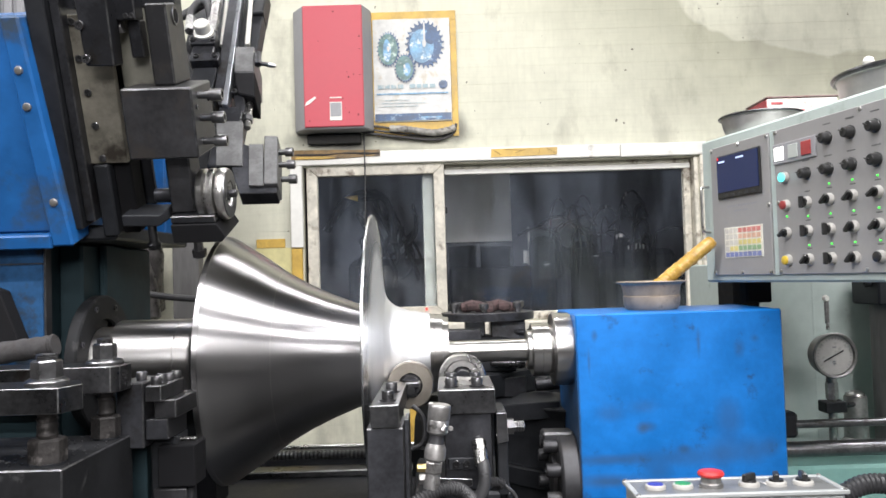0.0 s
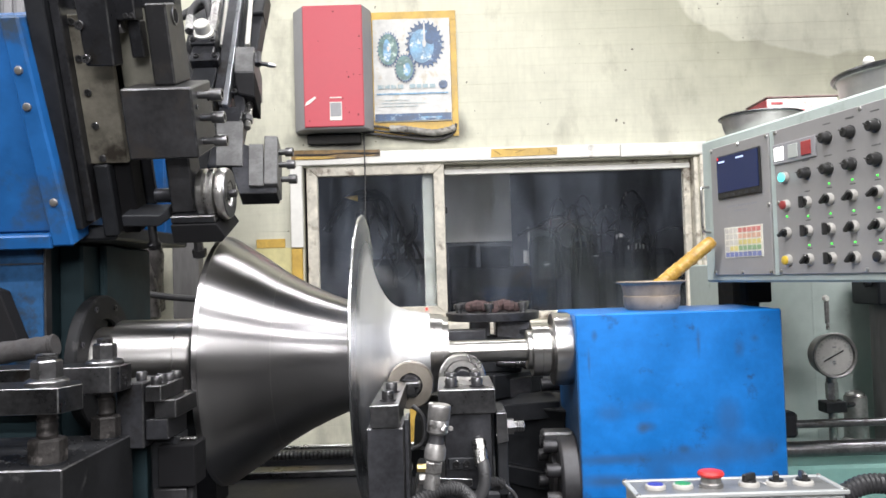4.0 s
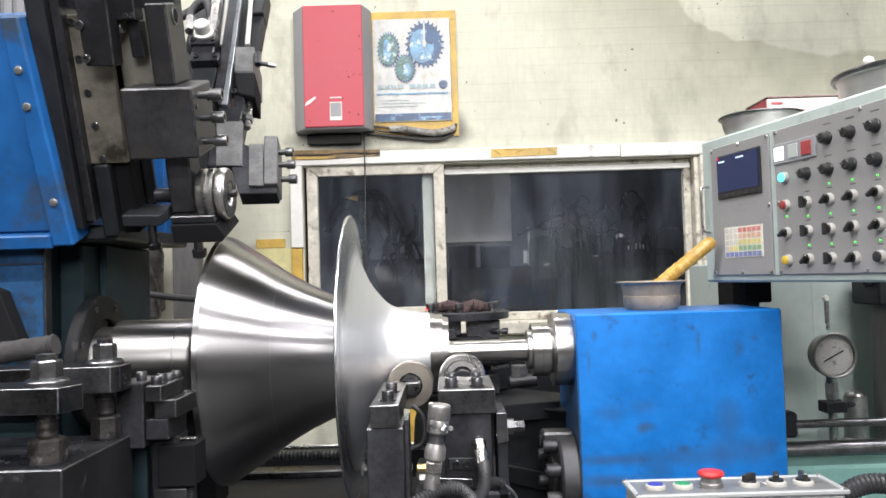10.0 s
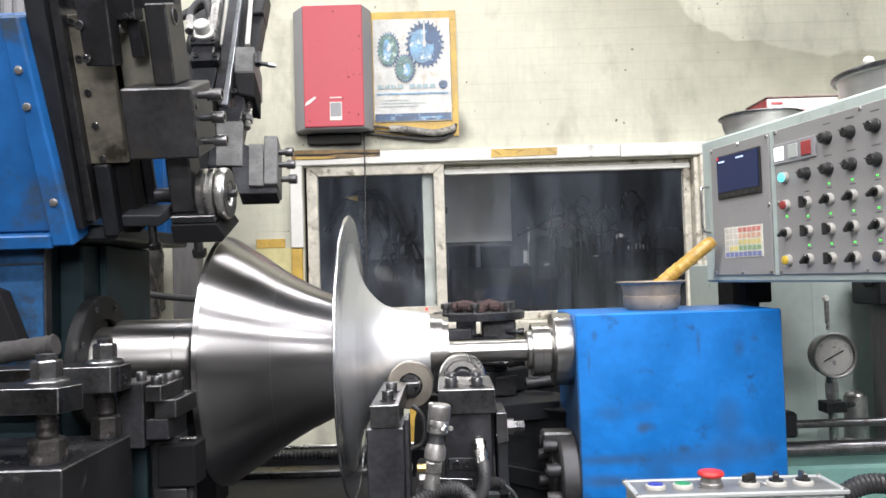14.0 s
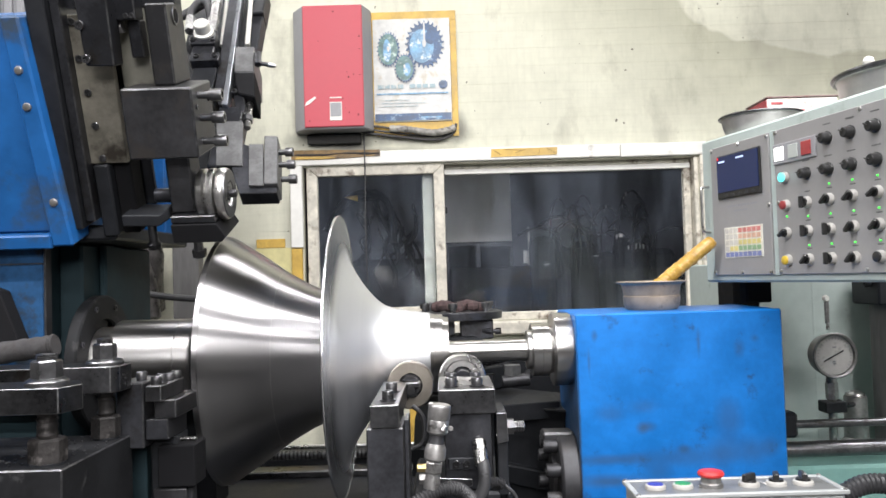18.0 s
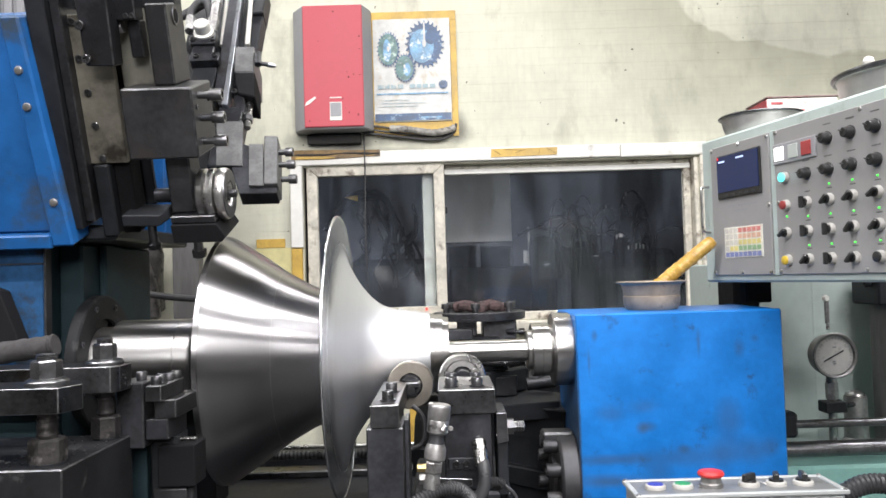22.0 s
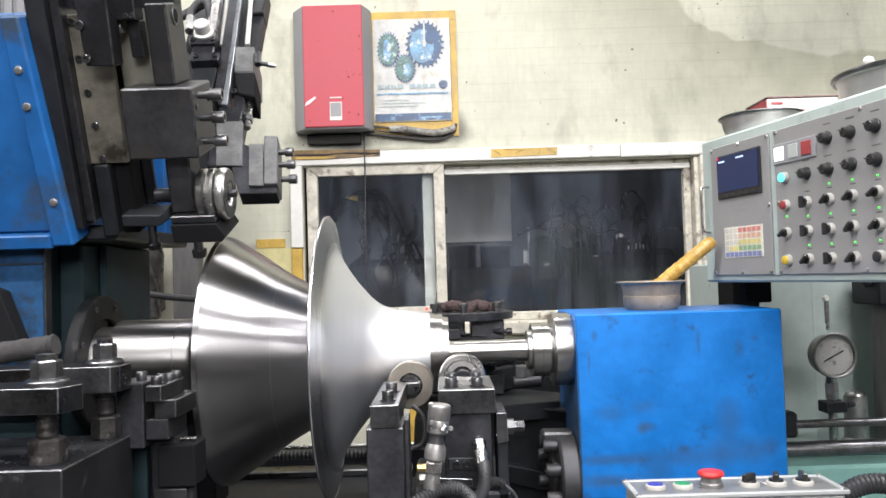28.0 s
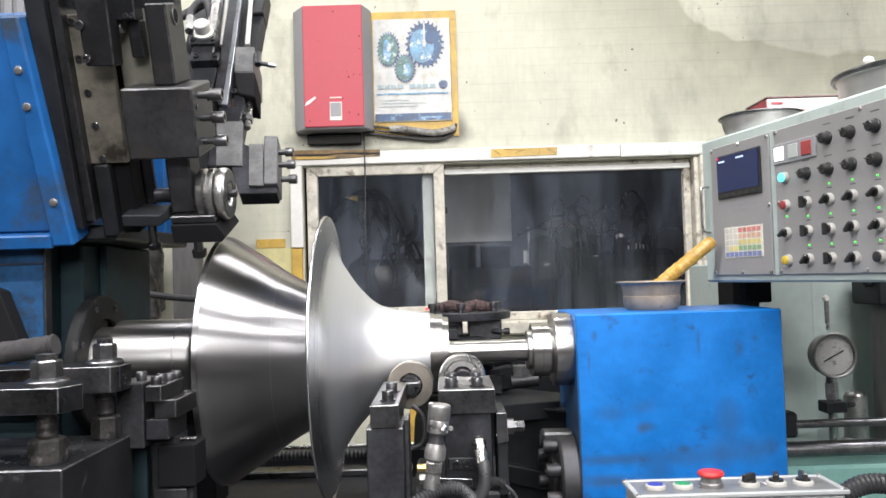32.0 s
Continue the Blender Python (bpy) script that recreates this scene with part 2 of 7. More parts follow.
# darker wall colour round the cabinet, cables, poster and upper right
dark_spots(CREAM, [(-0.40, A + 0.712, 0.24, 0.045, 0.8), (-0.37, A + 0.700, 0.17, 0.055, 0.95), (-0.08, A + 0.725, 0.22, 0.05, 0.75), (0.085, A + 0.76, 0.03, 0.07, 0.6), (-0.57, A + 0.95, 0.035, 0.3, 0.35), (-0.33, A + 0.665, 0.3, 0.02, 0.6), (-0.62, A + 0.4, 0.04, 0.3, 0.3), (-0.80, A + 0.26, 0.12, 0.05, 0.5), (1.5, A + 1.08, 0.5, 0.25, 0.30), (1.05, A + 0.85, 0.35, 0.16, 0.14)], (0.11, 0.105, 0.09))
# smudges on the housing; the tall ellipse at x 0.241 paints its left end's shade
dark_spots(BLUE, [(0.368, A - 0.141, 0.0198, 0.011, 0.55), (0.435, A - 0.184, 0.0132, 0.0099, 0.5), (0.521, A - 0.13, 0.0275, 0.044, 0.35), (0.508, A - 0.193, 0.033, 0.033, 0.35), (0.299, A - 0.24, 0.077, 0.0154, 0.6), (0.597, A - 0.184, 0.022, 0.022, 0.35), (0.365, A - 0.104, 0.033, 0.0154, 0.3), (0.386, A - 0.225, 0.033, 0.022, 0.3), (0.277, A + 0.029, 0.0066, 0.0132, 0.5), (0.575, A + 0.017, 0.011, 0.0088, 0.45), (0.3, A - 0.2, 0.09, 0.012, 0.5), (0.545, A + 0.0, 0.012, 0.02, 0.4), (0.43, A - 0.2, 0.12, 0.02, 0.35), (0.2410, A - 0.17, 0.0065, 0.26, 0.9), (0.47, A + 0.01, 0.004, 0.03, 0.5), (0.265, A - 0.02, 0.003, 0.03, 0.5), (0.30, A - 0.115, 0.03, 0.018, 0.3), (0.56, A - 0.19, 0.05, 0.03, 0.4), (0.36, A - 0.145, 0.012, 0.012, 0.5)], (0.030, 0.048, 0.072))
WHITE = mat("white_paint_worn", (0.78, 0.77, 0.72), 0.5, 0.0, 0.85, 5, 30, 0.1, dirt=(0.22, 0.19, 0.14), dirt_at=0.64, dirt_scale=9)
FRAME = mat("grimy_window_paint", (0.70, 0.66, 0.56), 0.55, 0.0, 0.62, 9, 45, 0.2, dirt=(0.13, 0.10, 0.07), dirt_at=0.545, dirt_scale=13)
TAPE = mat("yellow_tape", (0.62, 0.40, 0.08), 0.4, 0.0, 0.7, 10, 50, 0.1, dirt=(0.22, 0.14, 0.05), dirt_at=0.6, dirt_scale=12)
BOXP = mat("grey_box_paint", (0.36, 0.375, 0.37), 0.42, 0.2, 0.85, 8, 90, 0.05, dirt=(0.18, 0.18, 0.17), dirt_at=0.6, dirt_scale=20)
TAPE2 = mat("brown_torn_tape", (0.26, 0.155, 0.045), 0.4, 0.0, 0.5, 14, 60, 0.2, dirt=(0.05, 0.035, 0.02), dirt_at=0.55, dirt_scale=16)
RED = mat("red_enamel", (0.47, 0.064, 0.085), 0.42, 0.0, 0.92, 3, 40, 0.03, dirt=(0.30, 0.02, 0.03), dirt_at=0.74, dirt_scale=24)
CASE = mat("grey_case_plastic", (0.30, 0.30, 0.31), 0.5, 0.0, 0.85, 4, 60, 0.05)
PAPER = mat("glossy_poster_paper", (0.60, 0.60, 0.57), 0.28, 0.0, 0.72, 14, 18, 1.0, dirt=(0.42, 0.37, 0.28), dirt_at=0.54, dirt_scale=14)
INK = mat("poster_blue", (0.018, 0.075, 0.19), 0.3, 0.0, 0.5, 30, 90, 0.3, dirt=(0.35, 0.5, 0.62), dirt_at=0.56, dirt_scale=35)
INK2 = mat("poster_green", (0.09, 0.20, 0.19), 0.3, 0.0, 0.5, 30, 90, 0.3, dirt=(0.4, 0.52, 0.45), dirt_at=0.55, dirt_scale=40)
PEWTER = mat("stained_pewter", (0.33, 0.27, 0.21), 0.45, 0.45, 0.6, 9, 60, 0.1, dirt=(0.09, 0.07, 0.05), dirt_at=0.58, dirt_scale=16)
INK3 = mat("poster_light_blue", (0.16, 0.36, 0.56), 0.3, 0.0, 0.5, 30, 90, 0.3, dirt=(0.6, 0.68, 0.72), dirt_at=0.52, dirt_scale=40)
RUBBER = mat("black_rubber", (0.035, 0.035, 0.037), 0.45, 0.0, 0.7, 20, 150, 0.1)
WRAP = mat("ragged_wrap", (0.045, 0.043, 0.044), 0.8, 0.0, 0.4, 40, 200, 0.8, dirt=(0.03, 0.027, 0.026), dirt_at=0.52, dirt_scale=50)
GREYHOSE = mat("grey_sleeve", (0.065, 0.062, 0.062), 0.55, 0.0, 0.7, 20, 150, 0.2)
GREASE = mat("greasy_dark_steel", (0.010, 0.0105, 0.012), 0.55, 0.0, 0.5, 8, 120, 0.15, dirt=(0.04, 0.04, 0.04), dirt_at=0.60, dirt_scale=30, spec=0.25)
PLATED = mat("plated_fitting", (0.52, 0.51, 0.50), 0.32, 0.9, 0.6, 40, 160, 0.15, dirt=(0.07, 0.065, 0.06), dirt_at=0.57, dirt_scale=55)
GRIMY = mat("grimy_grey_paint", (0.21, 0.215, 0.215), 0.38, 0.4, 0.8, 8, 90, 0.06, dirt=(0.13, 0.13, 0.125), dirt_at=0.55, dirt_scale=22)
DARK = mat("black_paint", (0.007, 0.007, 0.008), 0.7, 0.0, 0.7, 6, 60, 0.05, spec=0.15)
KNOB = mat("black_plastic", (0.018, 0.018, 0.018), 0.3, 0.0, 0.8, 30, 150, 0.02)
RING = mat("pale_plastic", (0.37, 0.36, 0.335), 0.4, 0.0, 0.9, 30, 150, 0.02)
TIN = mat("stainless_tin", (0.50, 0.485, 0.47), 0.34, 0.75, 0.8, 6, 90, 0.05, dirt=(0.22, 0.19, 0.15), dirt_at=0.6, dirt_scale=12)
GRIP = mat("tape_wrapped_grip", (0.50, 0.30, 0.06), 0.22, 0.0, 0.55, 30, 90, 0.6)
RAG = mat("red_brown_rag", (0.080, 0.050, 0.049), 0.9, 0.0, 0.4, 30, 200, 0.4)
SCREEN = glow("lit_blue_screen", (0.006, 0.013, 0.055), 0.55, 0.25)
# tones of the unseen floor, ceiling and walls are set to shape steel reflections
FLOORM = mat("dark_concrete", (0.085, 0.085, 0.083), 0.6, 0.0, 0.6, 1.5, 30, 0.2, dirt=(0.035, 0.035, 0.033), dirt_at=0.54)
CEIL = mat("hall_ceiling_paint", (0.13, 0.13, 0.12), 0.7, 0.0, 0.8, 0.8, 10, 0.1)
HALL = mat("hall_wall_paint", (0.19, 0.185, 0.175), 0.7, 0.0, 0.8, 0.8, 10, 0.1)
HALLR = mat("pale_reflecting_wall", (0.33, 0.33, 0.32), 0.7, 0.0, 0.8, 0.8, 10, 0.1)
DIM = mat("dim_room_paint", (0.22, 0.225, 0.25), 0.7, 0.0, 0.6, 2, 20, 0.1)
GLASS = bpy.data.materials.new("window_glass")
GLASS.use_nodes = True
gb = GLASS.node_tree.nodes["Principled BSDF"]
gb.inputs["Transmission Weight"].default_value, gb.inputs["Roughness"].default_value, gb.inputs["IOR"].default_value = 1.0, 0.04, 1.45
gb.inputs["Base Color"].default_value = (0.93, 0.95, 0.97, 1)
# smears of dust on the glass, plus a bluish film painting the reflected haze
gn, gr = GLASS.node_tree.nodes.new("ShaderNodeTexNoise"), GLASS.node_tree.nodes.new("ShaderNodeMapRange")
gn.inputs["Scale"].default_value, gn.inputs["Detail"].default_value, gn.inputs["Distortion"].default_value = 4.5, 9.0, 0.4
gc = GLASS.node_tree.nodes.new("ShaderNodeTexCoord")
gm_ = GLASS.node_tree.nodes.new("ShaderNodeMapping")
gm_.inputs["Scale"].default_value = (1.6, 1.0, 0.45)
gd, gx = GLASS.node_tree.nodes.new("ShaderNodeBsdfDiffuse"), GLASS.node_tree.nodes.new("ShaderNodeMixShader")
gd.inputs[0].default_value = (0.40, 0.46, 0.56, 1)
gr.inputs[1].default_value, gr.inputs[2].default_value, gr.inputs[3].default_value, gr.inputs[4].default_value = 0.40, 0.64, 0.008, 0.050
# wiped streaks running down the panes
gs_, gn2, gr2, ga = GLASS.node_tree.nodes.new("ShaderNodeMapping"), GLASS.node_tree.nodes.new("ShaderNodeTexNoise"), GLASS.node_tree.nodes.new("ShaderNodeMapRange"), GLASS.node_tree.nodes.new("ShaderNodeMath")
gs_.inputs["Scale"].default_value, gs_.inputs["Rotation"].default_value = (11.0, 1.0, 1.1), (0, radians(14), 0)
gn2.inputs["Scale"].default_value, gn2.inputs["Detail"].default_value, gn2.inputs["Distortion"].default_value = 1.6, 7.0, 0.8
gr2.inputs[1].default_value, gr2.inputs[2].default_value, gr2.inputs[3].default_value, gr2.inputs[4].default_value = 0.50, 0.76, 0.0, 0.016
ga.operation = "ADD"
for a_, b_ in ((gc.outputs["Object"], gm_.inputs[0]), (gm_.outputs[0], gn.inputs["Vector"]), (gn.outputs[0], gr.inputs[0]), (gr.outputs[0], ga.inputs[0]), (gc.outputs["Object"], gs_.inputs[0]), (gs_.outputs[0], gn2.inputs["Vector"]), (gn2.outputs[0], gr2.inputs[0]), (gr2.outputs[0], ga.inputs[1]), (ga.outputs[0], gx.inputs[0]), (gb.outputs[0], gx.inputs[1]), (gd.outputs[0], gx.inputs[2]), (gx.outputs[0], GLASS.node_tree.nodes["Material Output"].inputs[0])):
    GLASS.node_tree.links.new(a_, b_)


# lighter bevels: edge wear together with painted edge highlights
WORN_LIT = mat("worn_highlit_edge", (0.34, 0.34, 0.345), 0.3, 0.95, 0.35, 40, 160, 0.05, spread=0.8)
SCUFF_LIT = mat("scuffed_highlit_edge", (0.15, 0.15, 0.155), 0.32, 0.9, 0.35, 40, 160, 0.05, spread=0.8)
EDGES = {"dull_steel": WORN_LIT, "blackened_steel": SCUFF_LIT, "worn_brown_iron": SCUFF_LIT, "greasy_dark_steel": SCUFF_LIT}


# ---- mesh helpers ----
def put_in(bm, src):
    me = bpy.data.meshes.new("scratch")
    src.to_mesh(me)
    src.free()
    bm.from_mesh(me)
    bpy.data.meshes.remove(me)
    return bm


def box(bm, x0, x1, y0, y1, z0, z1, bev=0.002, m=None):
    t = bmesh.new()
    bmesh.ops.create_cube(t, size=1.0)
    bmesh.ops.transform(t, verts=t.verts, matrix=Matrix.Translation(((x0 + x1) / 2, (y0 + y1) / 2, (z0 + z1) / 2)) @ Matrix.Diagonal((abs(x1 - x0), abs(y1 - y0), abs(z1 - z0), 1)))
    if bev:
        bmesh.ops.bevel(t, geom=t.edges[:], offset=min(bev, 0.3 * min(abs(x1 - x0), abs(y1 - y0), abs(z1 - z0))), segments=1, affect="EDGES", profile=0.5)
        t.normal_update()
        for f in t.faces:
            f.material_index = 1 if max(abs(c) for c in f.normal) < 0.99 else 0
    if m:
        bmesh.ops.transform(t, verts=t.verts, matrix=m)
    return put_in(bm, t)


def prism(bm, pts, d0, d1, axis="y", bev=0.0015, m=None):
    """A polygon pushed through along an axis: pts are (x, z) for y, (y, z) for x, (x, y) for z."""
    t = bmesh.new()

    def v(p, d):
        return {"y": (p[0], d, p[1]), "x": (d, p[0], p[1]), "z": (p[0], p[1], d)}[axis]
    lo = [t.verts.new(v(p, d0)) for p in pts]
    hi = [t.verts.new(v(p, d1)) for p in pts]
    n = len(pts)
    t.faces.new(lo)
    t.faces.new(hi[::-1])
    for i in range(n):
        t.faces.new((lo[i], hi[i], hi[(i + 1) % n], lo[(i + 1) % n]))
    bmesh.ops.recalc_face_normals(t, faces=t.faces)
    if bev:
        made = bmesh.ops.bevel(t, geom=t.edges[:], offset=bev, segments=1, affect="EDGES", profile=0.5, material=1)
    if m:
        bmesh.ops.transform(t, verts=t.verts, matrix=m)
    return put_in(bm, t)


def lathe(bm, prof, seg=48, axis="x", c=(0, 0, 0), m=None):
    """A profile of (along, radius) turned about an axis through c; ends at radius 0 close it."""
    t = bmesh.new()
    rings = []
    for a, r in prof:
        if r < 1e-6:
            rings.append([t.verts.new((a, 0, 0))])
        else:
            rings.append([t.verts.new((a, r * math.cos(2 * math.pi * k / seg), r * math.sin(2 * math.pi * k / seg))) for k in range(seg)])
    for p, q in zip(rings, rings[1:]):
        for k in range(seg):
            k2 = (k + 1) % seg
            vs = [p[k % len(p)], p[k2 % len(p)], q[k2 % len(q)], q[k % len(q)]]
            vs = list(dict.fromkeys(vs))
            if len(vs) > 2:
                t.faces.new(vs)
    bmesh.ops.recalc_face_normals(t, faces=t.faces)
    turn = {"x": Matrix(), "y": pose(0, 0, 0, 0, 0, 90), "z": pose(0, 0, 0, 0, -90, 0)}[axis]
    bmesh.ops.transform(t, verts=t.verts, matrix=(m or Matrix()) @ Matrix.Translation(c) @ turn)
    return put_in(bm, t)


def rod(bm, p, q, r, r2=None, seg=20):
    """A closed round bar from p to q."""
    p, q = Vector(p), Vector(q)
    d = (q - p).length
    m = Matrix.Translation(p) @ (q - p).to_track_quat("X", "Z").to_matrix().to_4x4()
    r2 = r if r2 is None else r2
    e = min(0.0012, 0.2 * r, 0.2 * d)
    return lathe(bm, [(0, 0), (0, r - e), (e, r), (d - e, r2), (d, r2 - e), (d, 0)], seg, m=m)


def tube(bm, pts, r, seg=10, steps=6, ridge=0.0):
    """A round hose through points, smoothed between them."""
    P = [Vector(p) for p in pts]
    P = [2 * P[0] - P[1]] + P + [2 * P[-1] - P[-2]]
    line = []
    for i in range(1, len(P) - 2):
        for k in range(steps):
            s = k / steps
            a, b, c, d = P[i - 1:i + 3]
            line.append(0.5 * (2 * b + (c - a) * s + (2 * a - 5 * b + 4 * c - d) * s * s + (3 * b - a - 3 * c + d) * s ** 3))
    line.append(P[-2])
    rings, up = [], Vector((0.13, 0.31, 0.94))
    for i, p in enumerate(line):
        dv = (line[min(i + 1, len(line) - 1)] - line[max(i - 1, 0)]).normalized()
        s = dv.cross(up).normalized()
        up2 = s.cross(dv)
        rad = r * (1 + ridge * (i % 2))
        rings.append([bm.verts.new(p + rad * (math.cos(2 * math.pi * k / seg) * s + math.sin(2 * math.pi * k / seg) * up2)) for k in range(seg)])
    for a, b in zip(rings, rings[1:]):
        for k in range(seg):
            bm.faces.new((a[k], a[(k + 1) % seg], b[(k + 1) % seg], b[k]))
    bm.faces.new(rings[0][::-1])
    bm.faces.new(rings[-1])
    return bm


def cap_screw(bm, base, way, r, h, shank=0.0):
    """A socket cap screw: head on base along way, hexagon recess in its end, some bare shank below."""
    way = Vector(way).normalized()
    m = Matrix.Translation(base) @ way.to_track_quat("X", "Z").to_matrix().to_4x4()
    if shank:
        lathe(bm, [(0, 0), (0, r * 0.62), (shank, r * 0.62)], 14, m=m)
    s = shank
    t = bmesh.new()
    prof = [(s, 0), (s, r * 0.97), (s + 0.1 * h, r), (s + 0.9 * h, r), (s + h, r * 0.92), (s + h, r * 0.56)]
    put_in(t, lathe(bmesh.new(), prof, 18, m=m))
    lathe(t, [(s + h, r * 0.56), (s + 0.45 * h, r * 0.54), (s + 0.45 * h, 0)], 6, m=m)
    return put_in(bm, t)


def hexagon(bm, c, r, z0, z1):
    """A hexagon nut standing on z0, chamfered on top."""
    lathe(bm, [(z0, 0), (z0, r), (z1 - 0.1 * (z1 - z0), r), (z1, 0.88 * r), (z1, 0)], 6, "z", (c[0], c[1], 0))
    return bm


def mesh_of(name, bm, material, angle=32):
    me = bpy.data.meshes.new(name)
    bm.to_mesh(me)
    bm.free()
    me.materials.append(material)
    me.materials.append(EDGES.get(material.name, material))
    for p in me.polygons:
        p.use_smooth = True
    me.set_sharp_from_angle(angle=radians(angle))
    return me


def part(name, bm, material, parent, label="", kind=""):
    o = new(name, mesh_of(name, bm, material))
    o.parent = parent
    return tagged(o, label, kind=kind)


def thing(name, m, label, category, group="", kind=""):
    o = new(name)
    o.empty_display_size = 0.05
    o.matrix_world = m
    return tagged(o, label, category, group, kind)


def single(name, bm, material, label, category, m=None, group="", kind=""):
    o = new(name, mesh_of(name, bm, material))
    o.matrix_world = m or Matrix()
    return tagged(o, label, category, group, kind)


AX = Matrix.Translation((0, 0, A))
B = bmesh.new

# ---- the hall ----
WY = 1.64           # inner face of the back wall
WX0, WX1, WZ0, WZ1 = -0.559, 1.045, A - 0.035, A + 0.606   # window opening
single("floor", box(B(), -5, 5, -12, WY, -0.12, 0, 0), FLOORM, "unseen concrete floor, toned dark for the reflections", "floor", kind="structure")
back = thing("wall_back", Matrix.Translation((0, WY, 0)), "cream painted wall with horizontal board joints", "wall", kind="structure")
COURSE, JOINT = 0.0719, A + 0.9975   # height of a course, and one joint


def wall_run(x0, x1, z0, z1, k):
    """Boards of the back wall between two heights, each with a shallow joint below it."""
    lo = z0
    i = math.ceil((z0 + 0.004 - JOINT) / COURSE)
    shared = {}
    while lo < z1 - 1e-6:
        hi = min(JOINT + i * COURSE, z1)
        h = round(hi - lo, 5)
        if h not in shared:
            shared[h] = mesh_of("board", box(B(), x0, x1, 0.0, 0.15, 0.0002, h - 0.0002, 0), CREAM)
        o = new("board", shared[h])
        o.parent = back
        o.location = (0, 0.0003 * math.sin(12.9 * (i + k)), lo)
        lo, i = hi, i + 1


wall_run(-2.6, WX0, 0, WZ1, 1)
wall_run(WX1, 2.6, 0, WZ1, 5)
wall_run(WX0, WX1, 0, WZ0, 9)
wall_run(-2.6, 2.6, WZ1, 3.4, 3)
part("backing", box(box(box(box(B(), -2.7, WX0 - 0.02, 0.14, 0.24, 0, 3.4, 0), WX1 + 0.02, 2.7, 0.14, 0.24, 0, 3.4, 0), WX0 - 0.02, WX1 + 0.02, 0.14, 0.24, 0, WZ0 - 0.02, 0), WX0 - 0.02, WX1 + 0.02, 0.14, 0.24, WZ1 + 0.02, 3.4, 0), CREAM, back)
# unseen walls and ceiling added to close the hall; the pale right one brightens reflections
single("wall_left", box(B(), -5.2, -5, -12, WY, 0, 3.4, 0), HALL, "unseen plain grey hall wall", "wall", kind="structure")
single("wall_right", box(B(), 5, 5.2, -12, WY, 0, 3.4, 0), HALLR, "unseen plain hall wall, pale to brighten reflections", "wall", kind="structure")
single("wall_front", box(B(), -5.2, 5.2, -12.2, -12, 0, 3.4, 0), HALL, "unseen plain grey hall wall", "wall", kind="structure")
single("wall_back_side", box(box(B(), -5.2, -2.7, WY, WY + 0.2, 0, 3.4, 0), 2.7, 5.2, WY, WY + 0.2, 0, 3.4, 0), HALL, "plain painted end stretches of the back wall", "wall", kind="structure")
single("ceiling", box(B(), -5.2, 5.2, -12.2, WY + 0.2, 3.4, 3.5, 0), CEIL, "unseen plain hall ceiling, toned for the reflections", "ceiling", kind="structure")
for lx, ly, lz, lw, lt in LAMPS:
    f = thing("ceiling_light", Matrix.Translation((lx, ly, lz)), "long white fluorescent ceiling fitting", "ceiling light", "ceiling lights")
    part("housing", box(B(), -1.55, 1.55, -0.1, 0.1, 0.0, 0.1, 0.01), WHITE, f)

# the window: casing, fixed frame, sliding sashes, panes
win = thing("window_1", Matrix.Translation((0, WY, A)), "sliding window with grimy cream frame and dark panes", "window", kind="structure")
part("casing", box(B(), -0.609, 0.7268, -0.02, 0.02, 0.612, 0.663, 0.003), WHITE, win, "white painted header board")
part("casing", box(B(), 0.7288, 1.075, -0.0205, 0.02, 0.610, 0.662, 0.003), WHITE, win, "white painted header board")
part("tape", prism(B(), [(-0.600, 0.636), (-0.44, 0.634), (-0.30, 0.640), (-0.242, 0.641), (-0.242, 0.668), (-0.34, 0.668), (-0.42, 0.671), (-0.604, 0.674)], -0.0235, -0.0205, "y", 0.0008), TAPE2, win, "brown torn tape on the header")
part("tape", prism(B(), [(-0.598, 0.652), (-0.47, 0.648), (-0.40, 0.656), (-0.30, 0.649), (-0.243, 0.651), (-0.245, 0.655), (-0.38, 0.660), (-0.45, 0.655), (-0.58, 0.657)], -0.0265, -0.0238, "y", 0.0006), WRAP, win, "dark ragged tear in the tape")
part("tape", prism(B(), [(-0.585, 0.636), (-0.47, 0.634), (-0.42, 0.640), (-0.46, 0.645), (-0.58, 0.647)], -0.0262, -0.0238, "y", 0.0006), TAPE, win, "strip of yellow tape")
part("tape", prism(B(), [(0.204, 0.622), (0.330, 0.624), (0.470, 0.626), (0.473, 0.657), (0.36, 0.656), (0.206, 0.656)], -0.0232, -0.0205, "y", 0.0006), TAPE, win, "creased yellow tape on the header")
for a0, a1 in (((0.215, 0.650), (0.245, 0.630)), ((0.262, 0.652), (0.330, 0.648)), ((0.345, 0.652), (0.300, 0.638)), ((0.395, 0.632), (0.398, 0.648)), ((0.43, 0.652), (0.464, 0.632))):
    part("crease", tube(B(), [(a0[0], -0.0234, a0[1]), ((a0[0] + a1[0]) / 2 + 0.004, -0.0238, (a0[1] + a1[1]) / 2), (a1[0], -0.0234, a1[1])], 0.0011, 6, 3), TAPE2, win)
part("casing", box(B(), -0.609, -0.5595, -0.022, 0.02, 0.281, 0.6115, 0.003), WHITE, win, "white painted side board")
part("casing", box(B(), -0.609, -0.5660, -0.02, 0.02, -0.1, 0.278, 0.003), TAPE, win, "yellow taped side board")
part("casing", box(B(), 1.047, 1.095, -0.02, 0.02, -0.05, 0.609, 0.003), FRAME, win)
part("window_sill", box(B(), -0.60, 1.10, -0.05, 0.12, -0.09, -0.037, 0.006), FRAME, win, "stained cream sill")


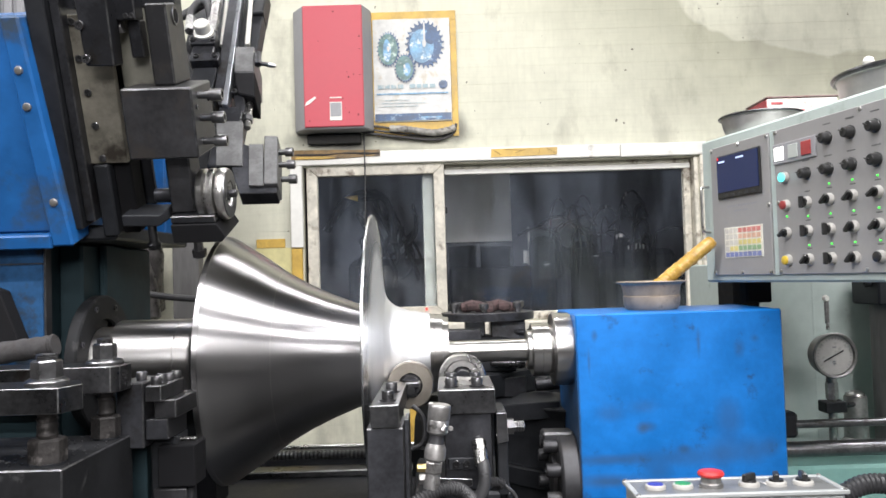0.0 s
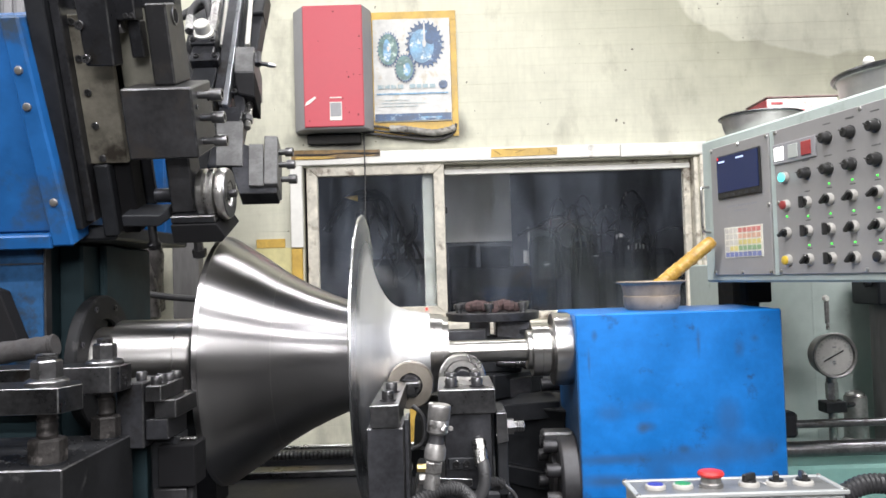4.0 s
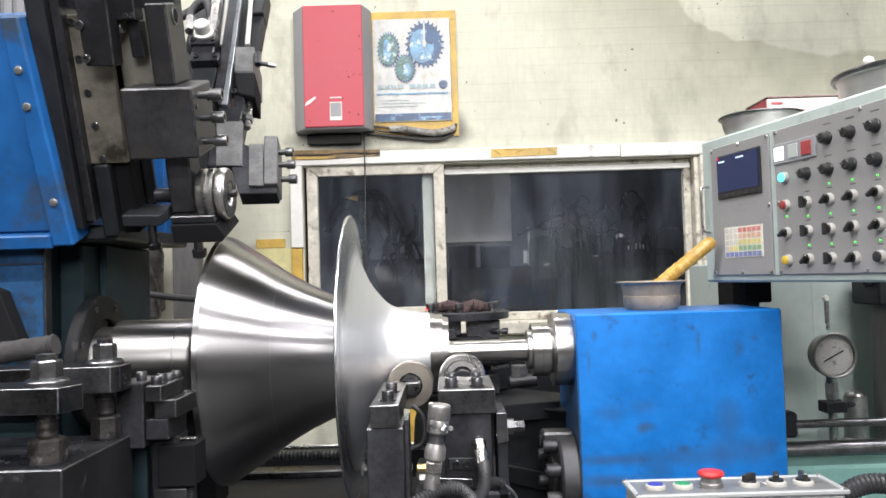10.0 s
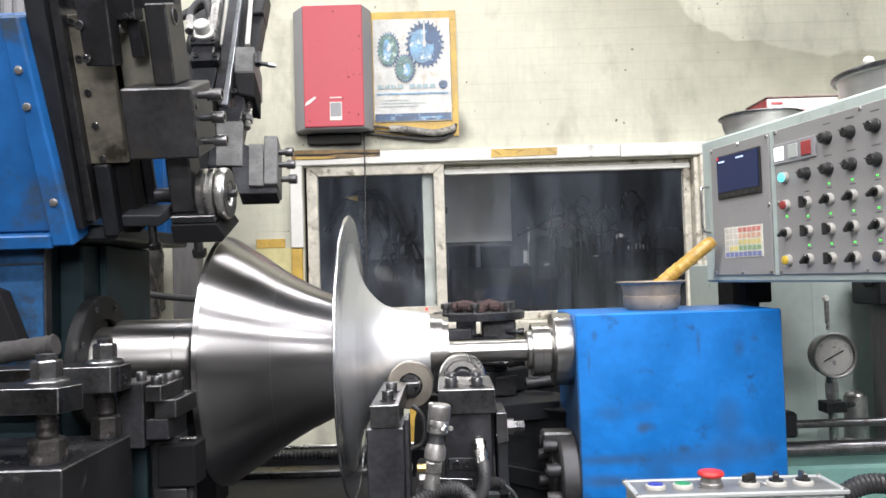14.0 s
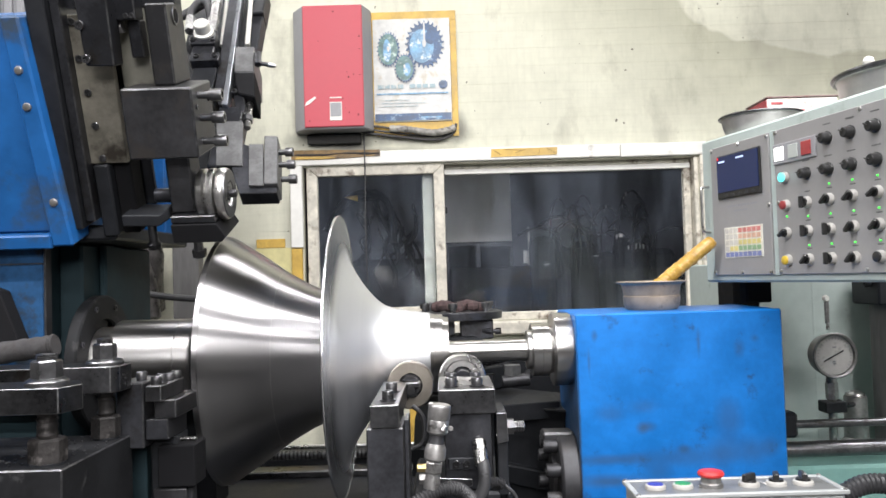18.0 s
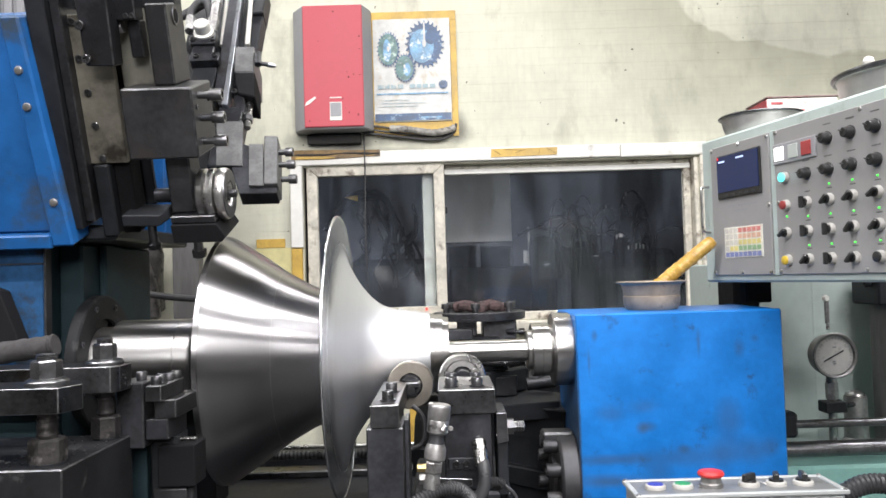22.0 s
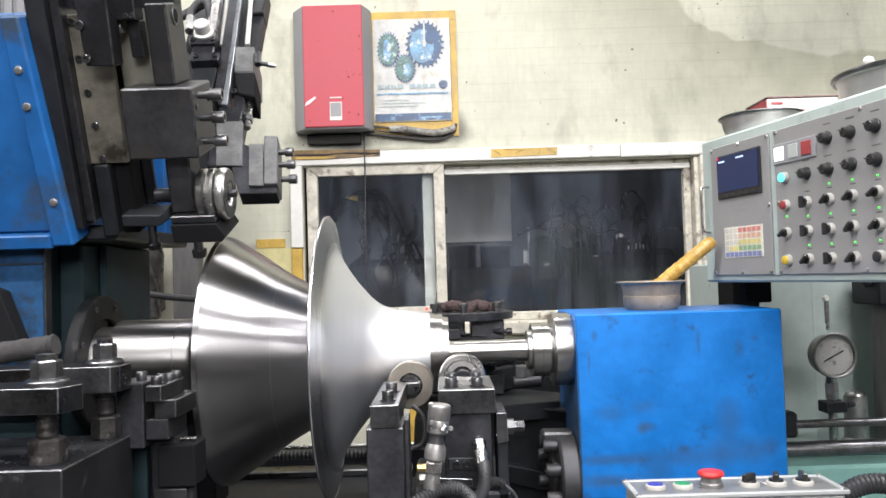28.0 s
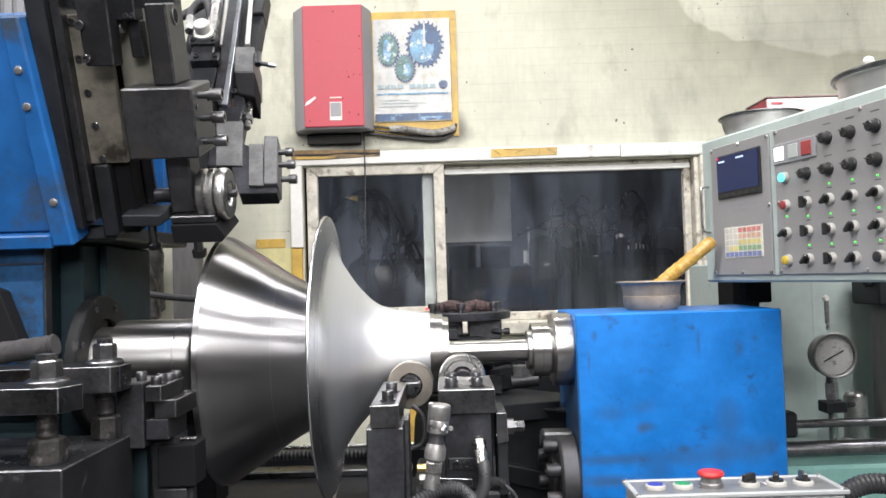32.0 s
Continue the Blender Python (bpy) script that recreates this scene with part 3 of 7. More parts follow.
def bar(name, pts, y0, y1, material=FRAME, label=""):
    part(name, prism(B(), pts, y0, y1, "y", 0.0025), material, win, label)


def upright(name, x0, x1, z0, z1, y0, y1, material=FRAME, label=""):
    bar(name, [(x0, z0), (x1, z0), (x1, z1), (x0, z1)], y0, y1, material, label)


GREENISH = mat("dull_green_paint", (0.21, 0.225, 0.195), 0.5, 0.0, 0.75, 9, 50, 0.1, dirt=(0.12, 0.12, 0.10), dirt_at=0.56, dirt_scale=14)
# outer frame
# the first bar is solid black in place of a shaded gap
upright("frame", -0.5585, -0.5475, -0.035, 0.606, 0.03, 0.12, DARK, "black bar painted as the shaded gap beside the sash")
upright("frame", 1.0265, 1.0445, -0.035, 0.606, 0.0, 0.10)
upright("frame", -0.5470, 1.0260, 0.6085, 0.6115, 0.0, 0.10)
upright("frame", -0.5470, 1.0260, -0.035, -0.005, 0.0, 0.10)
# front sash with mitred corners
bar("sash", [(-0.5455, -0.005), (-0.5020, 0.03), (-0.5020, 0.568), (-0.5455, 0.608)], 0.0, 0.032)
bar("sash", [(-0.5455, 0.6082), (-0.5020, 0.5682), (-0.0300, 0.5682), (0.0125, 0.6082)], 0.001, 0.033)
bar("sash", [(-0.0300, 0.03), (0.0125, -0.005), (0.0125, 0.608), (-0.0300, 0.568)], 0.0, 0.032)
bar("sash", [(-0.5455, -0.0052), (0.0125, -0.0052), (-0.0300, 0.0298), (-0.5020, 0.0298)], 0.001, 0.033)
# rear sash
upright("sash", -0.0780, -0.0315, -0.004, 0.606, 0.050, 0.078, GREENISH, "dull green stile seen through the glass")
upright("sash", 0.0130, 1.0255, 0.588, 0.606, 0.052, 0.078, FRAME)
upright("sash", 0.0132, 1.0255, 0.566, 0.5875, 0.044, 0.078, WHITE, "pale worn lower edge of the top rail")
upright("sash", 0.9965, 1.0255, -0.004, 0.5655, 0.046, 0.078)
for x0, x1, z1, y0 in ((-0.502, -0.030, 0.568, 0.014), (-0.0310, 0.9965, 0.566, 0.062)):
    p = part("pane", box(B(), x0, x1, y0, y0 + 0.005, -0.004, z1, 0), GLASS, win, "dark smeared glass pane")
    p.visible_shadow = False
part("catch", box(B(), 0.014, 0.022, 0.036, 0.044, 0.405, 0.432, 0.002), RUBBER, win, "small black catch")
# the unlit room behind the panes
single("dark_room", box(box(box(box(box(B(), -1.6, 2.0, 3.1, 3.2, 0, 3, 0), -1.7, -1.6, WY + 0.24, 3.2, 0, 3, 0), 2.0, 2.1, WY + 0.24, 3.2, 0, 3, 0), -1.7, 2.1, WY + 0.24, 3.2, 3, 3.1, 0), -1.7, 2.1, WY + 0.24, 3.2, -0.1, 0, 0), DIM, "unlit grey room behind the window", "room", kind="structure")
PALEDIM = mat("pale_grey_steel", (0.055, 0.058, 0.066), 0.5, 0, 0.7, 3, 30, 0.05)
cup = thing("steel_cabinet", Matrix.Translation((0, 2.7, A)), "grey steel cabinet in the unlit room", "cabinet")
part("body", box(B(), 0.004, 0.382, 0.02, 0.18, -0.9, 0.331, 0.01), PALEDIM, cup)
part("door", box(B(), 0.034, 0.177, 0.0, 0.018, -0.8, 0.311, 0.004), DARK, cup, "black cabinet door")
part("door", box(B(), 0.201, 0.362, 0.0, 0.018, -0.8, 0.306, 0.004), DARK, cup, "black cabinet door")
brd = mat("pale_board", (0.80, 0.78, 0.74), 0.6, 0, 0.8, 4, 40, 0.05)
single("wall_board", box(B(), 0.014, 0.390, 0, 0.03, 0.334, 0.726, 0.004), brd, "pale grey board in the unlit room", "board", Matrix.Translation((0, 2.9, A)))
# black blocks of uneven height, added to darken the lower part of the panes
tangle = thing("dark_blocks", Matrix.Translation((0, 2.35, A)), "dark blocks with hoses, added to darken the unlit room", "machine")
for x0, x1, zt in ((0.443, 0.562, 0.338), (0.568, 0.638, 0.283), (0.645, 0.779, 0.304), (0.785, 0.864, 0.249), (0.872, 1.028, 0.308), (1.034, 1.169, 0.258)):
    part("body", box(B(), x0, x1, 0.05, 0.20, -0.7, zt, 0.03), DARK, tangle, "black block added to darken the view")
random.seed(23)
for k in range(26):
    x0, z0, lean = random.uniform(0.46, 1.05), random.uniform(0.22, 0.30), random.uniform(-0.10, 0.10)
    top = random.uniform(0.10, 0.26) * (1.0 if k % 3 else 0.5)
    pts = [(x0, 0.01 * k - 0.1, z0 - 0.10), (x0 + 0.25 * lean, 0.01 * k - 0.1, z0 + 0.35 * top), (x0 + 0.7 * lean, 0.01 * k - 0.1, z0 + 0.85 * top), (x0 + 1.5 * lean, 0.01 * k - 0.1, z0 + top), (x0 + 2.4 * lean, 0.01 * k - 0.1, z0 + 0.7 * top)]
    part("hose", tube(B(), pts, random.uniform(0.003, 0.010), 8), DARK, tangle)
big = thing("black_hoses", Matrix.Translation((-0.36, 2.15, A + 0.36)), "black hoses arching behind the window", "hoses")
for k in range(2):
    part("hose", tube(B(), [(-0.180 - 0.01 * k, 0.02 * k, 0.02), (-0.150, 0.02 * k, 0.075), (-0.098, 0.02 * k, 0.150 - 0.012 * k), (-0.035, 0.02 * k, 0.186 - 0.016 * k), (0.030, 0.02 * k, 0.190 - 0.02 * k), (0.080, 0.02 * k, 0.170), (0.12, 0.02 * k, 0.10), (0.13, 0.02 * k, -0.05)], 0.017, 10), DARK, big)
part("body", box(B(), -0.10, 0.30, 0.10, 0.2, -0.7, -0.12, 0.05), DARK, big, "black block added to darken the view")
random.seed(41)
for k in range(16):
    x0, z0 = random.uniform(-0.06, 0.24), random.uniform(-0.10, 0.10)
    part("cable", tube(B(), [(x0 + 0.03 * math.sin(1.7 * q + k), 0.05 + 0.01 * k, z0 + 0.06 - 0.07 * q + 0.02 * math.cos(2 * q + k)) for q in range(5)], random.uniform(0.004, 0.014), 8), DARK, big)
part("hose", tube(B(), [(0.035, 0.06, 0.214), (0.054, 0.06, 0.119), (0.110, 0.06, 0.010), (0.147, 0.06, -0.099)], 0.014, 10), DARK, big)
single("yellow_tag", prism(B(), [(-0.036, 0.004), (0.026, -0.016), (0.026, 0.012), (0.0, 0.010)], -0.002, 0.002, "y", 0.0005), TAPE, "small yellow tag on the hoses behind glass", "tag", Matrix.Translation((-0.41, 2.06, A + 0.52)))
pale = mat("pale_hose", (0.55, 0.56, 0.58), 0.35, 0, 0.8, 10, 60, 0.05)
for dx, dz in ((0.0, 0.0), (-0.016, -0.020)):
    single("pale_hose", tube(B(), [(-0.255 + dx, 0, 0.200 + dz), (-0.225 + dx, 0, 0.172 + dz), (-0.175 + dx, 0, 0.148 + dz), (-0.120 + dx, 0, 0.134 + dz)], 0.0045), pale, "thin pale hose sagging behind the window", "hose", Matrix.Translation((0.0, 2.3, A)), "pale hoses")
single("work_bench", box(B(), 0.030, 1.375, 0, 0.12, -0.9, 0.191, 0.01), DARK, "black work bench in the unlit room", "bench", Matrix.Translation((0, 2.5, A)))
rack = thing("tool_rack", Matrix.Translation((0, 2.30, A)), "rack of small pale tools in the unlit room", "tool rack")
for tx, tz, tw, th in ((0.902, 0.524, 0.0041, 0.0096), (0.890, 0.505, 0.0027, 0.0055), (0.803, 0.466, 0.0027, 0.0083), (0.794, 0.447, 0.0027, 0.0055), (0.870, 0.323, 0.0110, 0.0096), (0.850, 0.318, 0.0041, 0.0110), (0.906, 0.264, 0.0027, 0.0110), (0.926, 0.266, 0.0027, 0.0110), (0.942, 0.269, 0.0033, 0.0137), (0.962, 0.271, 0.0027, 0.0137), (0.978, 0.267, 0.0027, 0.0110), (0.748, 0.227, 0.0110, 0.0027), (0.504, 0.193, 0.0137, 0.0033), (-0.135, 0.190, 0.0137, 0.0022)):
    part("tool", box(B(), tx - tw, tx + tw, 0.0, 0.012, tz - th, tz + th, 0.002), GREY, rack)
post_ = thing("door_post", Matrix.Translation((0, 2.6, A)), "pale upright post with a paper in the unlit room", "post")
part("shaft", box(B(), 0.449, 0.457, 0, 0.02, -0.6, 0.396, 0.003), brd, post_)
part("paper", box(B(), 0.421, 0.443, -0.004, -0.001, 0.206, 0.272, 0), brd, post_)

# glowing disc stands in for a red laser spot falling on the frame
single("indicator_lamp", lathe(B(), [(-0.008, 0), (-0.008, 0.0045), (-0.002, 0.0055), (0.0, 0.0055), (0.0, 0)], 20, "y"), glow("red_spot_glow", (0.9, 0.03, 0.02), 2.0), "small glowing disc for a red light spot on the window frame", "lamp", Matrix.Translation((-0.073, 1.6395, A + 0.0204)))
# red cabinet, poster, cables on the back wall
inv = thing("wall_cabinet", Matrix.Translation((-0.405, WY, A + 0.74)), "red-fronted grey wall cabinet with scratched paint", "wall cabinet")
part("case", prism(B(), [(-0.172, 0), (-0.172, -0.045), (-0.122, -0.118), (0.114, -0.118), (0.140, -0.045), (0.140, 0)], 0.0, 0.49, "z", 0.004), CASE, inv)
# added plate that stands in for the dark band below the cabinet
part("wall_rail", box(B(), -0.128, 0.088, -0.03, -0.001, -0.045, -0.004, 0.004), mat("dark_band_grey", (0.045, 0.043, 0.040), 0.7, 0.0, 0.5, 12, 60, 0.2), inv, "dark plate added for the band under the cabinet")
front = part("front_cover", box(B(), -0.121, 0.113, -0.126, -0.116, 0.006, 0.486, 0.004), RED, inv, "scratched red front cover")
part("display", box(B(), -0.018, 0.024, -0.1285, -0.1255, 0.045, 0.100, 0.001), CASE, front, "small grey display window")
part("display_frame", box(B(), -0.0205, 0.0265, -0.1277, -0.1255, 0.030, 0.1025, 0.0005), WHITE, front)
part("display_mark", box(B(), -0.020, 0.026, -0.1277, -0.1255, 0.118, 0.122, 0.0003), WHITE, front)
part("display_edge", box(B(), -0.019, 0.025, -0.1280, -0.1255, 0.031, 0.043, 0.001), WHITE, front, "white strip under the display")
part("scratch", prism(B(), [(-0.118, 0.090), (-0.110, 0.106), (-0.078, 0.126), (-0.072, 0.121), (-0.098, 0.098)], -0.1275, -0.1255, "y", 0), WHITE, front, "white scrape in the paint")
CHIP = mat("paint_chips", (0.10, 0.012, 0.02), 0.7)
random.seed(4)
for cx, cz in ((-0.06, 0.345), (0.10, 0.31), (0.05, 0.22), (0.055, 0.20), (0.075, 0.21), (0.10, 0.208), (0.04, 0.08), (0.055, 0.06), (0.09, 0.05), (0.03, 0.115), (-0.1, 0.03), (0.10, 0.36), (0.0, 0.46)):
    w, h = random.uniform(0.0015, 0.004), random.uniform(0.002, 0.006)
    part("chip", prism(B(), [(cx - w, cz), (cx, cz - h), (cx + w, cz - 0.3 * h), (cx + 0.4 * w, cz + h)], -0.1268, -0.1255, "y", 0), CHIP, front)

FADED = mat("faded_poster_print", (0.30, 0.40, 0.43), 0.35, 0.0, 0.8, 40, 120, 0.1, dirt=(0.55, 0.55, 0.50), dirt_at=0.52, dirt_scale=60)
pos = thing("poster", Matrix.Translation((-0.105, WY - 0.006, A + 0.780)) @ Matrix.Diagonal((1.07, 1, 1.02, 1)), "crinkled poster of blue gear cutters, taped to the wall", "poster")
tape = B()
box(tape, -0.155, 0.171, 0.0005, 0.004, 0.405, 0.443, 0.0005)
box(tape, 0.148, 0.172, 0.0, 0.003, -0.062, 0.404, 0.0005)
box(tape, -0.155, -0.138, 0.0005, 0.0035, -0.05, 0.404, 0.0005)
box(tape, -0.137, 0.147, 0.001, 0.003, -0.055, -0.002, 0.0005)
part("tape_border", tape, TAPE, pos, "yellowed tape border")
sheet = B()
NX, NZ = 14, 20
grid = [[sheet.verts.new((-0.145 + 0.292 * i / NX, -0.0045 - 0.005 * noise.noise(Vector((i * 0.55, j * 0.5, 3.1))) - 0.002 * abs(noise.noise(Vector((i * 1.3, j * 0.4, 8)))), 0.0 + 0.412 * j / NZ)) for j in range(NZ + 1)] for i in range(NX + 1)]
for i in range(NX):
    for j in range(NZ):
        sheet.faces.new((grid[i][j], grid[i + 1][j], grid[i + 1][j + 1], grid[i][j + 1]))
part("sheet", sheet, PAPER, pos)


def cog(bm, cx, cz, r, teeth, hole, squash=1.0):
    out = []
    for k in range(teeth):
        a0 = 2 * math.pi * k / teeth
        for f_, rr in ((0.0, 0.86), (0.30, 0.99), (0.45, 1.0), (0.62, 0.86)):
            a = a0 + f_ * 2 * math.pi / teeth
            out.append((cx + squash * r * rr * math.cos(a), cz + r * rr * math.sin(a)))
    return prism(bm, out, -0.0095 - hole, -0.0085 - hole, "y", 0)




def oval(cx, cz, rx, rz, y):
    return lathe(B(), [(0, 0), (0.0006, 1), (0.0008, 0)], 28, "y", m=Matrix.Translation((cx, y, cz)) @ Matrix.Diagonal((rx, 1, rz, 1)))


part("print", cog(B(), 0.0520, 0.3065, 0.098, 25, 0, 0.76), INK, pos, "large dark blue gear cutter")
part("print", oval(0.040, 0.300, 0.046, 0.068, -0.0108), INK3, pos)
part("print", oval(0.075, 0.335, 0.022, 0.030, -0.0112), INK, pos)
part("print", prism(B(), [(0.048, 0.395), (0.053, 0.395), (0.054, 0.325), (0.046, 0.325)], -0.0122, -0.0116, "y", 0), PAPER, pos)
part("print", oval(0.050, 0.3105, 0.007, 0.016, -0.0118), PAPER, pos)
part("print", cog(B(), -0.0864, 0.2900, 0.074, 26, 0, 0.60), INK, pos, "green and blue gear cutter")
part("print", oval(-0.0884, 0.2900, 0.037, 0.062, -0.0108), INK2, pos)
part("print", oval(-0.092, 0.285, 0.015, 0.045, -0.0113), INK3, pos)
part("print", oval(-0.087, 0.2911, 0.005, 0.012, -0.0118), PAPER, pos)
part("print", cog(B(), -0.0251, 0.2125, 0.060, 24, 0.003, 0.68), INK, pos, "small green gear cutter")
part("print", oval(-0.0271, 0.2125, 0.033, 0.049, -0.0138), INK2, pos)
part("print", oval(-0.018, 0.207, 0.014, 0.026, -0.0143), INK3, pos)
part("print", oval(-0.027, 0.219, 0.004, 0.009, -0.0148), PAPER, pos)
part("print", box(B(), -0.143, 0.145, -0.0085, -0.0075, 0.004, 0.032, 0), INK, pos, "dark blue foot band")
part("print", box(B(), -0.135, 0.135, -0.0090, -0.0080, 0.108, 0.114, 0), INK3, pos, "pale blue rule")
part("print", lathe(B(), [(0, 0), (0.001, 0.017), (0.0012, 0)], 20, "y", (0.117, -0.009, 0.145)), INK, pos)
for x0, x1, z0, z1, mt in ((-0.13, -0.108, 0.132, 0.148, FADED), (-0.103, -0.085, 0.132, 0.148, FADED), (-0.080, -0.060, 0.132, 0.148, FADED), (-0.054, -0.034, 0.132, 0.148, FADED), (-0.010, 0.012, 0.132, 0.148, FADED), (0.017, 0.034, 0.132, 0.148, FADED), (0.040, 0.060, 0.132, 0.148, FADED), (0.066, 0.088, 0.132, 0.148, FADED), (-0.12, -0.01, 0.085, 0.087, FADED), (-0.12, 0.05, 0.072, 0.074, FADED), (-0.12, 0.02, 0.060, 0.062, FADED), (0.03, 0.11, 0.012, 0.018, INK3)):
    part("lettering_bar", box(B(), x0, x1, -0.0092, -0.0084, z0, z1, 0), mt, pos)

cab = thing("wall_cables", Matrix.Translation((0, WY, A + 0.725)), "grey taped cable bundle sagging under the poster", "cables")
for k, dz in enumerate((0.0, 0.016, -0.014)):
    part("cable", tube(B(), [(-0.36, -0.03, 0.03 + 0.2 * dz), (-0.27, -0.022, 0.022 + dz), (-0.16, -0.02, 0.006 + dz), (-0.02, -0.02, -0.010 + dz), (0.05, -0.02, 0.004 + dz * 0.6), (0.068, -0.016, 0.04)], 0.0042 + 0.0006 * k), GREYHOSE, cab)
part("wrapping", tube(B(), [(-0.20, -0.034, 0.024), (-0.14, -0.034, 0.020), (-0.08, -0.036, 0.010), (-0.02, -0.036, 0.002), (0.04, -0.034, 0.012), (0.062, -0.03, 0.022)], 0.0125, 12, 5, 0.13), mat("grubby_cable_wrap", (0.42, 0.40, 0.36), 0.45, 0.0, 0.4, 25, 60, 1.0, dirt=(0.06, 0.055, 0.05), dirt_at=0.53, dirt_scale=30), cab, "grubby pale wrapping")
single("hanging_wire", tube(B(), [(0, -0.03, 0.10), (0.001, -0.03, -0.1), (-0.003, -0.028, -0.35), (0.002, -0.028, -0.62)], 0.003, 8), RUBBER, "thin black wire hanging before the window", "wire", Matrix.Translation((-0.305, WY, A + 0.66)))
tapes = thing("tape_patches", Matrix.Translation((0, WY, A)), "yellow tape and a soiled yellow sheet on the wall", "tape")
part("tape", box(B(), -0.752, -0.636, -0.006, -0.002, 0.284, 0.320, 0.001), TAPE, tapes)
part("sheet", box(B(), -0.756, -0.610, -0.004, 0.0, -0.45, 0.283, 0.001), mat("yellowed_paper", (0.66, 0.60, 0.30), 0.6, 0, 0.75, 8, 40, 0.1, dirt=(0.25, 0.2, 0.1), dirt_at=0.6, dirt_scale=12), tapes, "soiled pale yellow sheet")
part("tape", box(B(), -0.153, -0.101, -0.008, -0.002, -0.60, -0.12, 0.001), TAPE, tapes)

# things in the corner behind the headstock
post = thing("corner_post", Matrix.Translation((-0.975, 1.45, 0)), "grey square post beside the headstock", "post")
part("shaft", box(B(), -0.045, 0.055, -0.03, 0.03, 0, 2.0, 0.004), POSTM, post)
bag = B()
for k in range(5):
    lathe(bag, [(-0.16, 0.02), (-0.13, 0.05 + 0.01 * k), (-0.02, 0.06), (0.08, 0.045), (0.16, 0.012), (0.17, 0)], 14, "z", (0.035 * math.sin(2.1 * k), 0.02 * k, 0.02 * math.cos(3 * k)), pose(0, 0, 0, 6 * k - 9, 8 * k - 14, 0))
single("plastic_bag", bag, mat("grubby_plastic", (0.10, 0.092, 0.088), 0.25, 0, 0.2, 26, 60, 1.0, spread=0.7, dirt=(0.02, 0.018, 0.018), dirt_at=0.5, dirt_scale=18), "crumpled grubby plastic bag hanging behind the headstock", "bag", Matrix.Translation((-1.17, 1.40, A + 0.17)))
single("red_tie", box(B(), -0.05, 0.05, -0.004, 0.004, -0.006, 0.006, 0.001), RED, "red plastic tie on the hanging bag", "tie", Matrix.Translation((-1.15, 1.345, A + 0.215)))
single("black_cable", tube(B(), [(-1.30, 0.38, 0.10), (-1.32, 0.7, 0.14), (-1.15, 0.9, 0.150), (-0.98, 0.9, 0.130), (-0.85, 0.9, 0.110), (-0.70, 0.9, 0.094), (-0.52, 0.88, 0.07), (-0.44, 0.84, 0.06)], 0.0105), RUBBER, "thick black cable behind the mandrel", "cable", AX)
cs = thing("corrugated_sheet", Matrix.Translation((-1.80, WY - 0.02, A + 1.15)), "grey corrugated sheet on the wall", "sheet")
for k in range(9):
    part("rib", box(B(), -0.20 + 0.05 * k, -0.165 + 0.05 * k, -0.02, 0.018, 0.0, 0.9, 0.008), CASE, cs)
part("backing", box(B(), -0.21, 0.25, 0.0, 0.016, 0.0, 0.9, 0.001), CASE, cs)

# ---- spinning machine: bed, headstock, spindle, mandrel ----
bed = thing("machine_bed", Matrix.Translation((0, 0.1, 0)), "black oily machine bed with slide rails", "machine bed")
part("base", box(B(), -1.4, 1.6, -0.28, 0.62, 0.02, 0.58, 0.01), TEAL, bed)
part("top_plate", box(B(), -1.4, 0.26, -0.27, 0.62, 0.58, A - 0.335, 0.005), OILY, bed)
part("rail", box(B(), -0.62, 0.16, 0.30, 0.36, A - 0.335, A - 0.318, 0.003), DULL, bed, "bright ground slide rail")
part("rail", box(B(), -0.62, 0.16, 0.42, 0.46, A - 0.335, A - 0.295, 0.003), OILY, bed)
screw = B()
lathe(screw, [(-0.60, 0)] + [(-0.60 + 0.005 * k, 0.0115 if k % 2 else 0.0085) for k in range(150)] + [(0.15, 0)], 16, c=(0, 0.34, A - 0.288))
part("lead_screw", screw, CAPS, bed, "threaded steel lead screw")
part("screw_bearing", box(B(), 0.12, 0.19, 0.30, 0.38, A - 0.335, A - 0.262, 0.003), OILY, bed)
part("screw_bearing", box(B(), -0.62, -0.56, 0.30, 0.38, A - 0.335, A - 0.25, 0.003), OILY, bed)
part("cross_bar", rod(B(), (-0.6, 0.36, A - 0.272), (0.14, 0.36, A - 0.272), 0.0055), BRIGHT, bed, "bright round guide bar")
part("end_column", box(B(), -0.63, -0.50, 0.05, 0.15, A - 0.334, A - 0.10, 0.004), OILY, bed)
part("front_plate", box(B(), -0.47, 0.20, -0.275, -0.255, A - 0.42, A - 0.33, 0.003), BLACK, bed)

head = thing("headstock", AX, "dark teal headstock housing of the spinning machine", "headstock")
part("housing", box(B(), -1.5, -0.735, -0.10, 0.40, -0.48, 0.232, 0.006), TEAL, head)
part("face_plate", box(B(), -0.734, -0.6875, -0.05, 0.30, -0.48, 0.232, 0.005), TEAL, head)
part("rib", box(B(), -0.6873, -0.672, 0.02, 0.10, -0.4, 0.232, 0.004), TEAL, head)
part("top_cover", box(B(), -1.5, -0.60, -0.10, 0.30, 0.234, 0.262, 0.004), OILY, head)
part("side_cover", box(B(), -1.5, -0.724, -0.122, -0.101, -0.08, 0.228, 0.004), BLUE3, head, "grimy blue side cover, darkened for shade")
part("seam", box(B(), -1.5, -0.724, -0.1228, -0.1218, 0.1921, 0.1945, 0), IRON, head, "rusty seam in the side cover")
part("edge_strip", box(B(), -0.7245, -0.7205, -0.1235, -0.101, -0.08, 0.226, 0.001), IRON, head, "rusty edge of the side cover")
